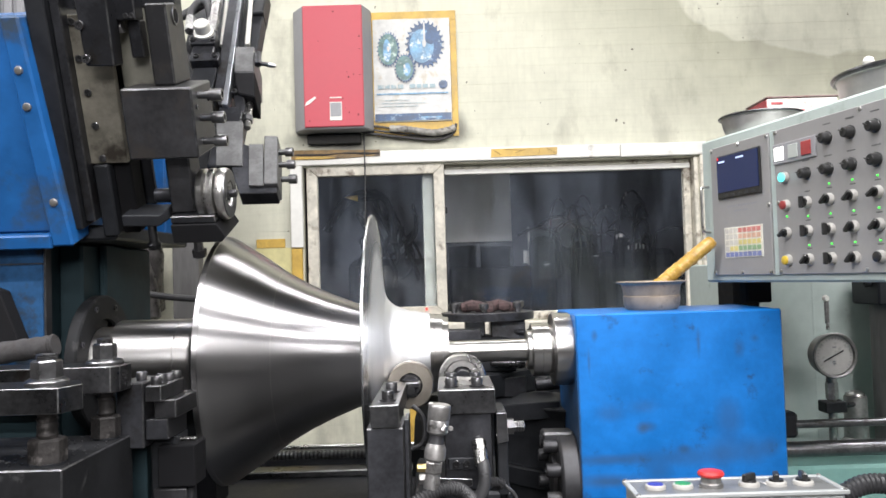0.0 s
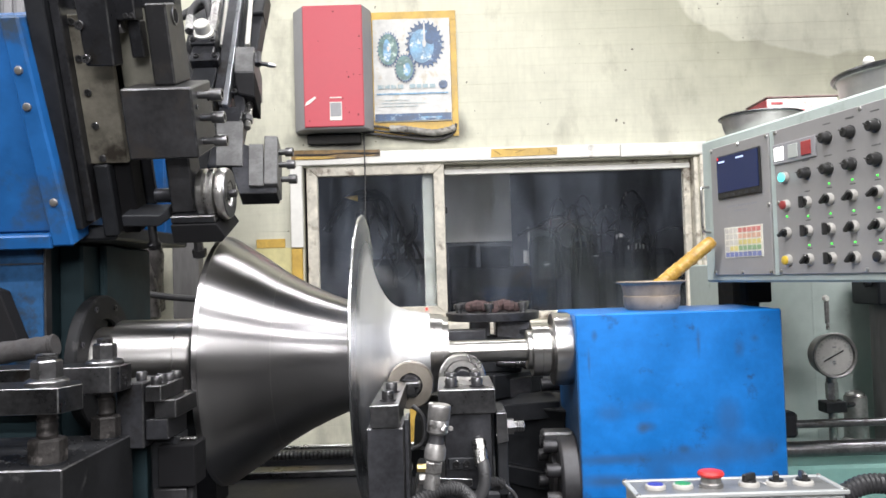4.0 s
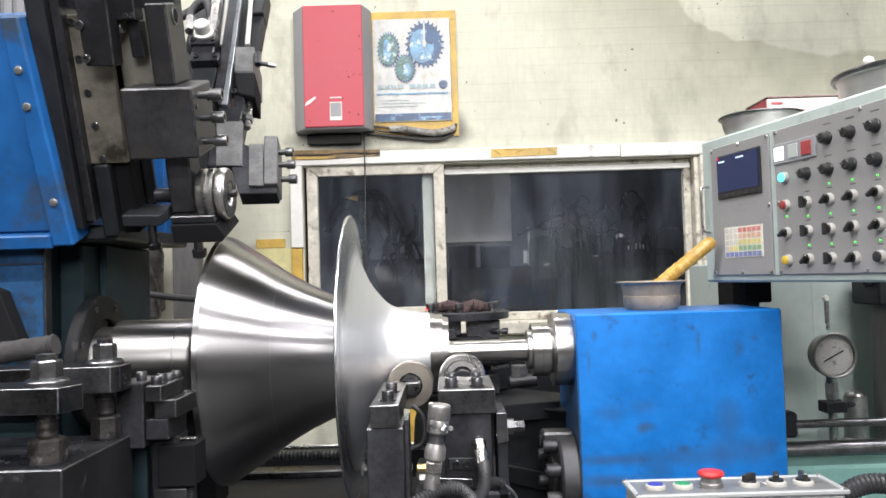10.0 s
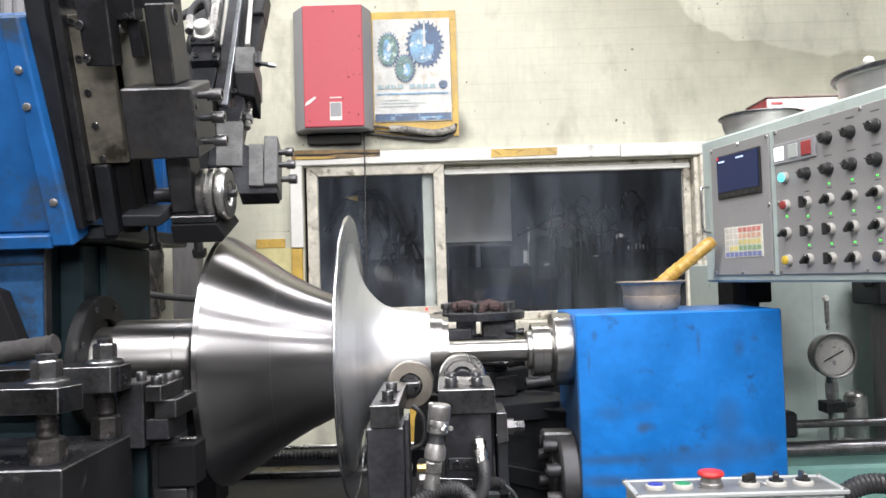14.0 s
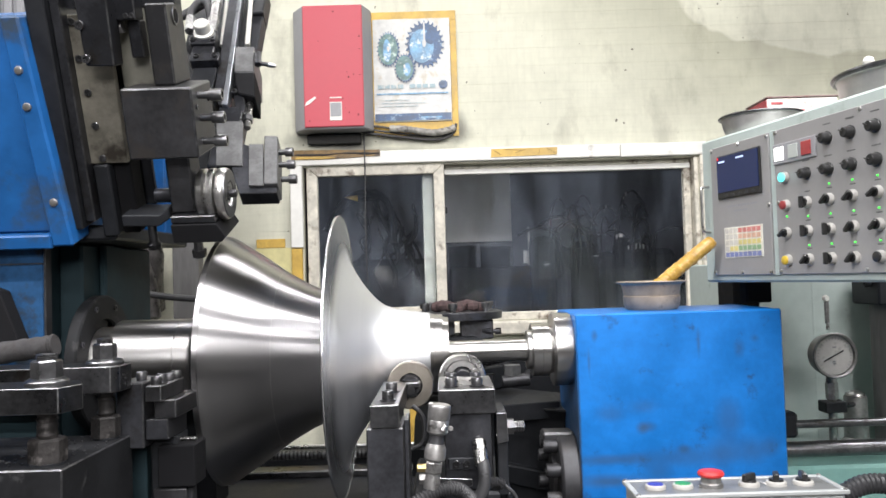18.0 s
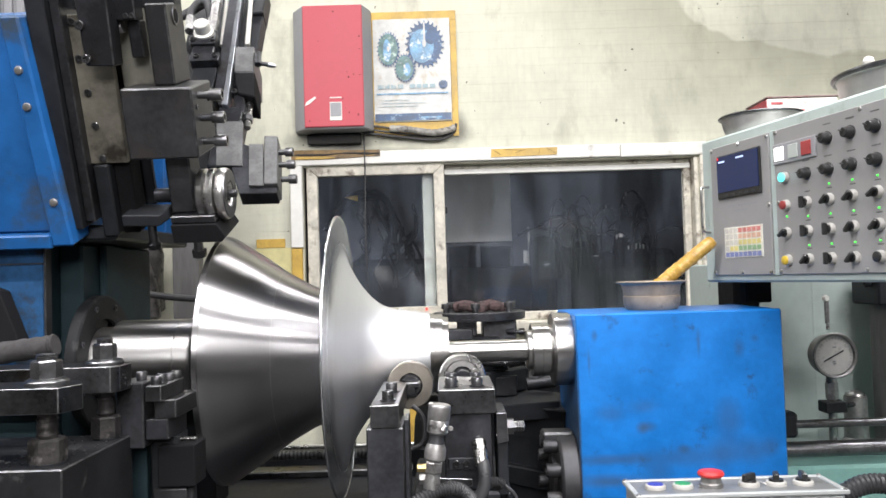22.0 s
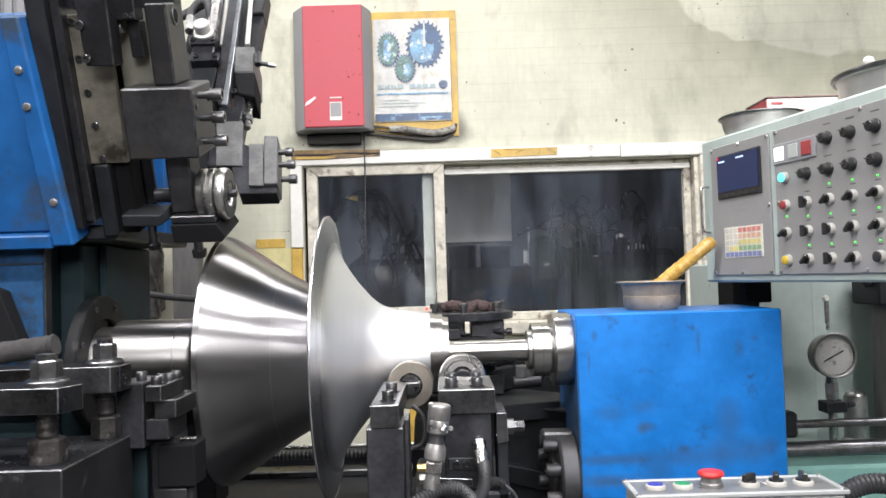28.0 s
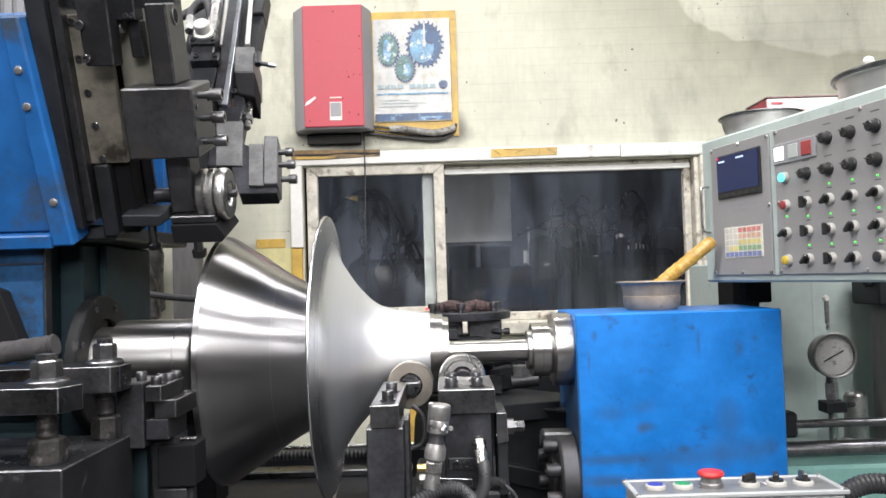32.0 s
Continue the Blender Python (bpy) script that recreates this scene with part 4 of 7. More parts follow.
part("top_band", box(B(), -1.5, -0.722, -0.125, -0.101, 0.230, 0.262, 0.004), BLUE2, head, "scuffed blue band")
fl = thing("spindle_flange", AX, "dark round bolted flange round the spindle", "flange")
prof = [(-0.687, 0), (-0.687, 0.130), (-0.684, 0.1315), (-0.668, 0.1315), (-0.665, 0.128), (-0.665, 0.086), (-0.668, 0.084), (-0.672, 0.083), (-0.672, 0)]
part("ring", lathe(B(), prof, 64), GREASE, fl)
for k in range(8):
    a = math.radians(22 + 45 * k)
    part("screw", cap_screw(B(), (-0.666, -0.113 * math.cos(a), 0.113 * math.sin(a)), (1, 0, 0), 0.006, 0.004), BLACK, fl)

# turning parts, axis along x; they are keyed in motions()
man = thing("mandrel", AX, "polished steel cone mandrel with concave flank", "mandrel")
MP = [(-0.4245, 0.05), (-0.4245, 0.2380), (-0.4235, 0.2392), (-0.4150, 0.2385), (-0.4143, 0.2372), (-0.404, 0.2325), (-0.378, 0.2155), (-0.346, 0.1945), (-0.309, 0.1675), (-0.300, 0.1617), (-0.261, 0.1395),
      (-0.218, 0.1195), (-0.172, 0.1015), (-0.12, 0.085), (-0.07, 0.074), (-0.03, 0.068), (-0.028, 0.0)]
fine = []
for (x0, r0), (x1, r1) in zip(MP, MP[1:]):
    n = 4 if x1 - x0 > 0.02 else 1
    fine += [(x0 + (x1 - x0) * i / n, r0 + (r1 - r0) * i / n) for i in range(n)]
fine.append(MP[-1])
part("cone", lathe(B(), fine, 160), STEEL, man)
part("seam_ring", lathe(B(), [(-0.3095, 0.160), (-0.3088, 0.16770), (-0.3080, 0.1670), (-0.3075, 0.160)], 160), SHAFT, man, "fine bright turning line")
part("spigot", lathe(B(), [(-0.672, 0), (-0.672, 0.068), (-0.640, 0.068), (-0.635, 0.079), (-0.63, 0.0805), (-0.512, 0.0805), (-0.511, 0.0795), (-0.509, 0.0795), (-0.508, 0.0805), (-0.484, 0.0805), (-0.481, 0.078), (-0.481, 0)], 96), SPIGOT, man, "turned steel spigot")
# black colour on the neck paints the shade in the gap
part("neck", lathe(B(), [(-0.48, 0), (-0.48, 0.072), (-0.42, 0.072), (-0.42, 0)], 64), DARK, man, "neck behind the cone, blackened for the shaded gap")

press = thing("tail_spindle", AX, "bright turned pressing spindle held by the tailstock", "spindle")
part("pressing_cap", lathe(B(), [(-0.030, 0), (-0.030, 0.0755), (-0.0290, 0.0765), (-0.0215, 0.0757), (-0.0212, 0.0750), (-0.0206, 0.0750), (-0.0203, 0.0756), (-0.0060, 0.0745), (-0.0050, 0.0732), (-0.0050, 0.0700), (0.0050, 0.0690), (0.0062, 0.0675), (0.0062, 0.0)], 96), SHAFT, press, "stepped pressing cap")
part("shaft", lathe(B(), [(0.006, 0), (0.006, 0.0215), (0.157, 0.0215), (0.158, 0)], 48), SHAFT, press)
part("collar", lathe(B(), [(0.157, 0), (0.157, 0.036), (0.159, 0.0385), (0.1665, 0.0385), (0.1665, 0.0505), (0.1675, 0.0515), (0.184, 0.0515), (0.1845, 0.0505), (0.1855, 0.0505), (0.186, 0.0515), (0.200, 0.0515), (0.2015, 0.047), (0.207, 0.046), (0.207, 0)], 72), SHAFT, press)
part("flange", lathe(B(), [(0.2065, 0), (0.2065, 0.0685), (0.2085, 0.0705), (0.2395, 0.0705), (0.2420, 0.0690), (0.2421, 0)], 72), SHAFT, press)

# the spun sheet: rigid pieces of a bell, ring by ring
RING_R = [0.080, 0.088, 0.098, 0.111, 0.127, 0.145, 0.165, 0.186, 0.209, 0.238, 0.271]
SECTORS = 30
PR = [0.076, 0.083, 0.090, 0.107, 0.140, 0.170, 0.190, 0.205, 0.230, 0.271]
PASSES = [[-0.028, -0.075, -0.090, -0.108, -0.118, -0.122, -0.125, -0.127, -0.130, -0.136],
          [-0.028, -0.078, -0.094, -0.113, -0.131, -0.141, -0.146, -0.149, -0.152, -0.156],
          [-0.028, -0.084, -0.100, -0.120, -0.146, -0.160, -0.168, -0.172, -0.176, -0.180],
          [-0.029, -0.090, -0.111, -0.134, -0.161, -0.179, -0.189, -0.194, -0.198, -0.2015],
          [-0.030, -0.094, -0.115, -0.139, -0.168, -0.189, -0.201, -0.208, -0.214, -0.222],
          [-0.030, -0.096, -0.119, -0.144, -0.174, -0.197, -0.209, -0.217, -0.227, -0.240]]
PASS_ENDS = [2.1, 9.3, 17.2, 26.2, 34.5]
PASS_STARTS = [-4.0, 4.75, 12.45, 20.65, 29.65]
# the free rim lags behind the roller and swings over at the end of each pass
RIM_T = [0.0, 1.0, 1.6, 2.0, 2.4, 3.0, 6.0, 7.5, 8.3, 9.0, 9.5, 10.0, 14.0, 15.5, 16.6, 17.3, 18.0, 21.0, 25.0, 25.5, 26.3, 28.0, 31.0, 32.0]
RIM_X = [-0.136, -0.137, -0.142, -0.1495, -0.154, -0.156, -0.156, -0.158, -0.165, -0.1746, -0.178, -0.179, -0.1813, -0.184, -0.1896, -0.198, -0.2008, -0.202, -0.2047, -0.209, -0.2195, -0.222, -0.224, -0.2241]
# places of the rear carriage along its slide, as (seconds, share of the stroke: 0 inner end, 1 outer end)
STROKE = [(0.0, 0.308), (0.5, 0.389), (1.0, 0.487), (1.5, 0.569), (2.0, 0.641), (2.2, 0.630), (2.5, 0.587), (3.0, 0.495), (3.5, 0.378), (4.0, 0.235), (4.5, 0.060), (4.75, -0.020), (5.0, -0.005), (5.5, 0.124), (6.0, 0.251), (6.5, 0.360), (7.0, 0.442),
          (7.5, 0.542), (8.0, 0.624), (8.5, 0.705), (9.0, 0.778), (9.25, 0.785), (9.5, 0.768), (10.0, 0.678), (10.5, 0.569), (11.0, 0.460), (11.5, 0.324), (12.0, 0.170), (12.4, 0.070), (12.6, 0.100), (13.0, 0.224), (13.5, 0.351), (14.0, 0.442), (14.5, 0.542),
          (15.0, 0.625), (15.5, 0.705), (16.0, 0.785), (16.5, 0.860), (17.0, 0.914), (17.2, 0.900), (17.5, 0.850), (18.0, 0.778), (18.5, 0.669), (19.0, 0.560), (19.5, 0.433), (20.0, 0.297), (20.5, 0.115), (20.65, 0.090), (21.0, 0.178), (21.5, 0.324), (22.0, 0.433), (22.5, 0.533),
          (23.0, 0.624), (23.5, 0.705), (24.0, 0.796), (24.5, 0.878), (25.0, 0.942), (25.5, 1.005), (25.9, 1.050), (26.2, 1.030), (26.5, 0.965), (27.0, 0.850), (27.5, 0.724), (28.0, 0.615), (28.5, 0.469), (29.0, 0.333), (29.5, 0.151), (29.7, 0.110), (30.0, 0.196), (30.5, 0.324),
          (31.0, 0.442), (31.5, 0.560), (32.0, 0.651)]

def curve_at(k, r):
    """Axial place of the sheet at radius r after pass k, smoothed between the listed radii."""
    xs = PASSES[k]
    tot = wt = 0.0
    for d in (-2, -1, 0, 1, 2):
        w = (1.0, 0.8, 0.35)[abs(d)]
        q = min(max(r + d * 0.006, PR[0]), PR[-1])
        tot, wt = tot + w * float(np.interp(q, PR, xs)), wt + w
    return tot / wt


def sheet_x(r, t):
    """Axial place of the sheet at radius r: formed inside the roller's circle, swinging freely outside it."""
    k = sum(t > e for e in PASS_ENDS)
    R = PR[-1]
    rim = float(np.interp(t, RIM_T, RIM_X))
    if t <= PASS_STARTS[k]:
        w = max(0.0, (r - 0.185) / (R - 0.185))
        return curve_at(k, r) + (rim - curve_at(k, R)) * w
    rr = 0.065 + 0.143 * float(np.interp(t, [q[0] for q in STROKE], [q[1] for q in STROKE])) - (0.025 if k == 4 else 0.0)
    rr = max(rr, 0.078)
    if r <= rr:
        return curve_at(k + 1, r)
    w = (r - rr) / (R - rr)
    return curve_at(k, r) + (curve_at(k + 1, rr) - curve_at(k, rr)) * (1 - w) + (rim - curve_at(k, R)) * w


bell = thing("spun_bell", AX, "satin grey sheet metal bell being spun over the mandrel", "workpiece")
hub = [(-0.09, 0.0885), (-0.080, 0.0855), (-0.07, 0.0835), (-0.055, 0.0815), (-0.042, 0.0795), (-0.030, 0.0780), (-0.029, 0.0765), (-0.029, 0.072)]
part("hub", lathe(B(), hub, 120), SHEET, bell, "formed neck of the bell")


def ring_piece(i):
    """One piece of ring i, standing on +z, with the smooth normals of the curved sheet."""
    ra, rb = RING_R[i], RING_R[i + 1]
    half = math.pi / SECTORS + 0.0004
    lip = i == len(RING_R) - 2
    NA, NR = 4, 5
    xo, xm, rm = curve_at(3, rb), 0.5 * (curve_at(3, ra) + curve_at(3, rb)), 0.5 * (ra + rb)
    verts, normals, faces = [], [], []
    for side in (1, -1):
        base = len(verts)
        for j in range(NR + 1):
            r = ra - 0.003 + (rb - ra + 0.003) * j / NR
            sl = (curve_at(3, r + 0.002) - curve_at(3, r - 0.002)) / 0.004
            n = Vector((1, -sl)).normalized()
            sink = -0.0003 * max(0.0, 1 - j / 1.5)
            off = sink if side > 0 else -0.003
            for q in range(NA + 1):
                a = -half + 2 * half * q / NA
                rr = r + off * n.y
                verts.append((curve_at(3, r) + off * n.x - xm, -rr * math.sin(a), rr * math.cos(a) - rm))
                normals.append(Vector((n.x, -n.y * math.sin(a), n.y * math.cos(a))) * side)
        for j in range(NR):
            for q in range(NA):
                v = [base + j * (NA + 1) + q, base + j * (NA + 1) + q + 1, base + (j + 1) * (NA + 1) + q + 1, base + (j + 1) * (NA + 1) + q]
                faces.append(v[::-1] if side > 0 else v)
    top, under = NR * (NA + 1), (NR + 1) * (NA + 1) + NR * (NA + 1)
    base = len(verts)
    for q in range(NA + 1):
        for k in (top + q, under + q):
            a = -half + 2 * half * q / NA
            verts.append(verts[k])
            normals.append(Vector((-0.4, -0.9 * math.sin(a), 0.9 * math.cos(a))).normalized())
    for q in range(NA if lip else 0):
        faces.append([base + 2 * q + 1, base + 2 * q + 3, base + 2 * q + 2, base + 2 * q])
    me = bpy.data.meshes.new("sheet_piece")
    me.from_pydata(verts, [], faces)
    me.materials.append(SHEET)
    for p in me.polygons:
        p.use_smooth = True
    me.normals_split_custom_set_from_vertices([tuple(n) for n in normals])
    return me


PIECES = []
for i in range(len(RING_R) - 1):
    me = ring_piece(i)
    for j in range(SECTORS):
        o = new("sheet_piece", me)
        o.parent = bell
        PIECES.append((o, i, 360.0 * j / SECTORS))
BEAD = part("rim_bead", lathe(B(), [(-0.0035, 0.2700), (-0.0030, 0.2722), (-0.0010, 0.2732), (0.0008, 0.2727), (0.0014, 0.2712), (0.0004, 0.2698), (-0.0035, 0.2700)], 150), SHEET, bell, "bright rolled rim edge")

# tailstock
tail = thing("tailstock", AX, "blue painted steel tailstock box with scuffs", "tailstock")
part("housing", box(B(), 0.2423, 0.6273, -0.078, 0.155, -0.50, 0.070, 0.003), BLUE, tail)
part("guide_flange", lathe(B(), [(0.196, 0), (0.196, 0.040), (0.204, 0.042), (0.206, 0.082), (0.211, 0.086), (0.238, 0.086), (0.2422, 0.083), (0.2422, 0)], 48, c=(0, -0.01, -0.243)), IRON, tail, "dark bolted guide flange")
for k in range(8):
    a = math.radians(45 * k + 22)
    part("screw", cap_screw(B(), (0.206, -0.01 - 0.068 * math.cos(a), -0.243 + 0.068 * math.sin(a)), (-1, 0, 0), 0.0125, 0.026), IRON, tail)
part("flange_lug", box(B(), 0.180, 0.240, -0.035, 0.015, -0.172, -0.156, 0.004), IRON, tail)
part("floor_plate", box(B(), -0.10, 0.64, -0.14, 0.22, -0.60, -0.50, 0.005), OILY, tail)
part("rod_gland", box(B(), 0.6275, 0.702, 0.04, 0.08, -0.196, -0.145, 0.006), OILY, tail)
for z in (-0.167, -0.217):
    part("guide_rod", rod(B(), (0.6275, 0.05, z - 0.003), (1.6, 0.05, z - 0.003), 0.0085 if z > -0.18 else 0.016), NUTS, tail, "steel guide rod")

# pot with brush on the tailstock
pot = thing("steel_pot", Matrix.Translation((0.416, 0.038, A + 0.0702)), "small stained steel pot standing on the tailstock", "pot")
PT = [(0, 0), (0, 0.044), (0.003, 0.047), (0.010, 0.0495), (0.018, 0.0510), (0.024, 0.0510), (0.026, 0.0490), (0.036, 0.0495), (0.043, 0.0515), (0.047, 0.0550), (0.0485, 0.061), (0.0500, 0.063), (0.0515, 0.062), (0.0500, 0.054), (0.038, 0.051), (0.004, 0.046), (0.004, 0)]
part("body", lathe(B(), [(1.106 * a, 1.106 * r) for a, r in PT], 56, "z"), PEWTER, pot)
br = thing("tape_wrapped_stick", Matrix.Translation((0.416, 0.038, A + 0.0702)), "stick wrapped in yellow-brown tape, leaning in the pot", "stick")
stick = B()
rod(stick, (-0.02, 0.0, 0.02), (0.124, 0.0, 0.1315), 0.0122, 0.0132)
for k in range(9):
    s = 0.13 + 0.087 * k
    p = Vector((-0.02 + 0.155 * s, 0, 0.02 + 0.12 * s))
    d = Vector((0.155, 0.01 * math.sin(k), 0.12)).normalized()
    rod(stick, p - 0.007 * d, p + 0.007 * d, 0.0134, 0.0143 + 0.0007 * math.sin(2.3 * k), 16)
lathe(stick, [(0, 0.0132), (0.005, 0.0105), (0.008, 0)], 16, m=Matrix.Translation((0.124, 0, 0.1315)) @ Vector((0.155, 0, 0.12)).to_track_quat("X", "Z").to_matrix().to_4x4())
part("grip", stick, GRIP, br)

# ---- rear tool carriage: moves in motions() ----
slide = thing("cross_slide", pose(0.10, 0.36, A, 0, 0, -45), "dark oily cross slide standing at an angle behind the spindle", "slide")
part("guideway", prism(B(), [(-0.10, -0.135), (-0.085, -0.16), (-0.10, -0.20), (-0.13, -0.50), (0.13, -0.50), (0.10, -0.20), (0.085, -0.16), (0.10, -0.135)], -0.1, 0.1, "y", 0.003, Matrix.Translation((0.08, 0, 0)) @ pose(0, 0, 0, 0, 0, 90) @ Matrix.Diagonal((1, 2.4, 1, 1))), OILY, slide)
part("side_strip", box(B(), -0.15, 0.31, -0.125, -0.105, -0.30, -0.26, 0.003), OILY, slide, "oily black iron strip")

part("front_ledge", prism(B(), [(0.105, 0.09), (0.238, 0.13), (0.238, 0.26), (0.165, 0.26)], -0.158, -0.122, "z", 0.002, slide.matrix_world.inverted() @ AX), OILY, slide, "dark ledge below the spindle")
part("rear_frame", box(B(), 0.06, 0.62, 0.50, 0.63, -0.62, -0.032, 0.006, slide.matrix_world.inverted() @ AX), OILY, slide)
part("frame_rib", box(B(), 0.10, 0.16, 0.44, 0.499, -0.62, -0.075, 0.004, slide.matrix_world.inverted() @ AX), OILY, slide)

car = thing("tool_carriage", Matrix.Translation((0.10, 0.36, A)), "black tool carriage with a round bolted turret plate", "tool carriage")
part("saddle", box(B(), -0.075, 0.075, -0.085, 0.085, -0.132, -0.075, 0.004, pose(0, 0, 0, 0, 0, -45)), OILY, car)
part("body", prism(B(), [(-0.055, -0.075), (0.06, -0.075), (0.06, -0.005), (0.035, 0.004), (-0.04, 0.004), (-0.055, -0.01)], -0.07, 0.06, "y", 0.003), OILY, car)
part("lower_block", prism(B(), [(-0.004, -0.132), (0.078, -0.132), (0.082, -0.086), (-0.004, -0.092)], -0.075, -0.058, "y", 0.002), BLACK, car)
part("post", box(B(), 0.005, 0.085, -0.05, 0.05, -0.005, 0.042, 0.003), BLACK, car)
part("spacer", box(B(), -0.055, -0.008, -0.04, 0.05, 0.004, 0.042, 0.003), BLACK, car)
part("tool_arm", box(B(), -0.150, -0.02, -0.10, -0.05, 0.0, 0.026, 0.003), BLACK, car)
part("roller", lathe(B(), [(-0.018, 0), (-0.018, 0.030), (-0.008, 0.045), (0.008, 0.045), (0.018, 0.030), (0.018, 0)], 40, "y", (-0.165, -0.115, 0.0)), BRIGHT, car, "steel forming roller")
plate_ = part("turret_plate", lathe(B(), [(0.0425, 0), (0.0425, 0.106), (0.0435, 0.110), (0.0600, 0.111), (0.0615, 0.109), (0.0615, 0)], 64, "z"), BLACK, car, "round turret plate")
for k in range(6):
    a = math.radians(60 * k + 22)
    part("cap_screw", cap_screw(B(), (0.086 * math.cos(a), 0.086 * math.sin(a), 0.0613), (0, 0, 1), 0.0115, 0.012, 0.010), CAPS, plate_)
part("side_screw", cap_screw(B(), (0.085, -0.03, 0.012), (1, 0, 0), 0.008, 0.014, 0.006), BLACK, car)
part("side_screw", cap_screw(B(), (0.06, -0.05, 0.015), (1, -0.5, 0), 0.007, 0.014, 0.01), BLACK, car)
rg = B()
for k in range(9):
    a = 0.7 * k
    lathe(rg, [(-0.016, 0), (-0.012, 0.010), (0.0, 0.015), (0.012, 0.011), (0.017, 0)], 10, "x", (-0.05 + 0.0125 * k, -0.02 + 0.012 * math.cos(2.3 * k), 0.0735 + 0.004 * math.sin(1.3 * k)), None)
part("rag", rg, RAG, car, "crumpled red-brown rag lying on the turret")
fit_ = B()
rod(fit_, (0.04, -0.075, -0.035), (0.04, -0.075, -0.005), 0.016)
box(fit_, 0.02, 0.06, -0.10, -0.06, -0.045, -0.03, 0.002)
rod(fit_, (0.06, -0.09, -0.055), (0.105, -0.10, -0.045), 0.012)
rod(fit_, (0.0, -0.09, -0.05), (0.06, -0.09, -0.055), 0.009)
part("valve_fitting", fit_, DULL, car, "steel hydraulic fitting")
part("gland", rod(rod(B(), (0.125, -0.075, -0.092), (0.125, -0.075, -0.066), 0.022, None, 6), (0.125, -0.075, -0.105), (0.125, -0.075, -0.092), 0.016), SAND, car, "worn steel gland nut")
part("elbow", rod(rod(B(), (0.10, -0.085, -0.105), (0.165, -0.085, -0.100), 0.015), (0.155, -0.085, -0.100), (0.175, -0.085, -0.070), 0.010), IRON, car)

# ---- front roller supports ----
s1 = thing("roller_support", AX, "dark steel roller support with a pale roller disc", "roller support", "roller supports")
part("column", box(B(), -0.1195, -0.0645, -0.40, -0.30, -0.62, -0.069, 0.002), BLACK, s1)
part("side_rib", box(B(), -0.0640, -0.0575, -0.398, -0.34, -0.62, -0.058, 0.001), BLACK, s1)
part("clamp_block", box(B(), -0.1130, -0.0710, -0.402, -0.135, -0.0687, -0.036, 0.0012), DULL, s1, "worn steel clamp block")
for y in (-0.355, -0.265):
    part("cap_screw", cap_screw(B(), (-0.090, y, -0.036), (0, 0, 1), 0.0092, 0.015), CAPS, s1)
    part("washer", lathe(B(), [(0, 0), (0, 0.0125), (0.002, 0.0125), (0.002, 0)], 24, "z", (-0.090, y, -0.0362)), DULL, s1)
part("disc", lathe(B(), [(-0.125, 0.022), (-0.125, 0.0405), (-0.122, 0.0425), (-0.098, 0.0425), (-0.095, 0.039), (-0.095, 0.0)], 72, "y", (-0.066, 0, -0.046)), mat("pale_brass_disc", (0.36, 0.325, 0.28), 0.35, 1.0, 0.8, 10, 120, 0.04), s1, "pale steel roller disc")
part("hub", lathe(B(), [(-0.132, 0), (-0.132, 0.017), (-0.127, 0.019), (-0.118, 0.022), (-0.115, 0.0225), (-0.115, 0)], 40, "y", (-0.066, 0, -0.046)), BLACK, s1)
part("axle_nut", lathe(B(), [(-0.162, 0), (-0.162, 0.008), (-0.152, 0.009), (-0.152, 0.0150), (-0.134, 0.0160), (-0.134, 0)], 6, "y", (-0.063, 0, -0.050)), DULL, s1)
part("bracket", box(B(), -0.082, -0.047, -0.16, -0.13, -0.046, -0.036, 0.002), DULL, s1)
part("brace", box(B(), -0.112, -0.078, -0.299, -0.14, -0.16, -0.069, 0.002), OILY, s1)

s2 = thing("roller_support", Matrix.Translation((-0.0065, 0, A)), "dark steel roller support with four cap screws and bright disc", "roller support", "roller supports")
part("body", box(B(), 0.0, 0.073, -0.35, -0.20, -0.175, -0.0595, 0.002), BLACK, s2)
part("clamp_block", box(B(), -0.0075, 0.0785, -0.361, -0.20, -0.0590, -0.0225, 0.0012), DULL, s2, "worn steel clamp block")
for x, y in ((0.0125, -0.325), (0.0525, -0.325), (0.0135, -0.262), (0.0535, -0.262)):
    part("cap_screw", cap_screw(B(), (x, y, -0.0225), (0, 0, 1), 0.0088, 0.014), CAPS, s2)
    part("washer", lathe(B(), [(0, 0), (0, 0.0115), (0.002, 0.0115), (0.002, 0)], 24, "z", (x, y, -0.0227)), DULL, s2)
part("disc", lathe(B(), [(-0.155, 0.020), (-0.155, 0.030), (-0.158, 0.032), (-0.158, 0.0395), (-0.155, 0.0415), (-0.130, 0.0415), (-0.127, 0.038), (-0.127, 0)], 72, "y", (0.034, 0, -0.031)), BRIGHT, s2, "bright steel roller disc")
part("hub", lathe(B(), [(-0.168, 0), (-0.168, 0.014), (-0.156, 0.017), (-0.15, 0.018), (-0.15, 0)], 40, "y", (0.034, 0, -0.031)), BLACK, s2)
part("side_plate", prism(B(), [(0.0795, -0.056), (0.093, -0.056), (0.095, -0.060), (0.095, -0.30), (0.0795, -0.30)], -0.36, -0.28, "y", 0.0015), OILY, s2)
part("side_pad", prism(B(), [(0.0790, -0.058), (0.094, -0.058), (0.096, -0.100), (0.0790, -0.104)], -0.367, -0.3605, "y", 0.001), DULL, s2)
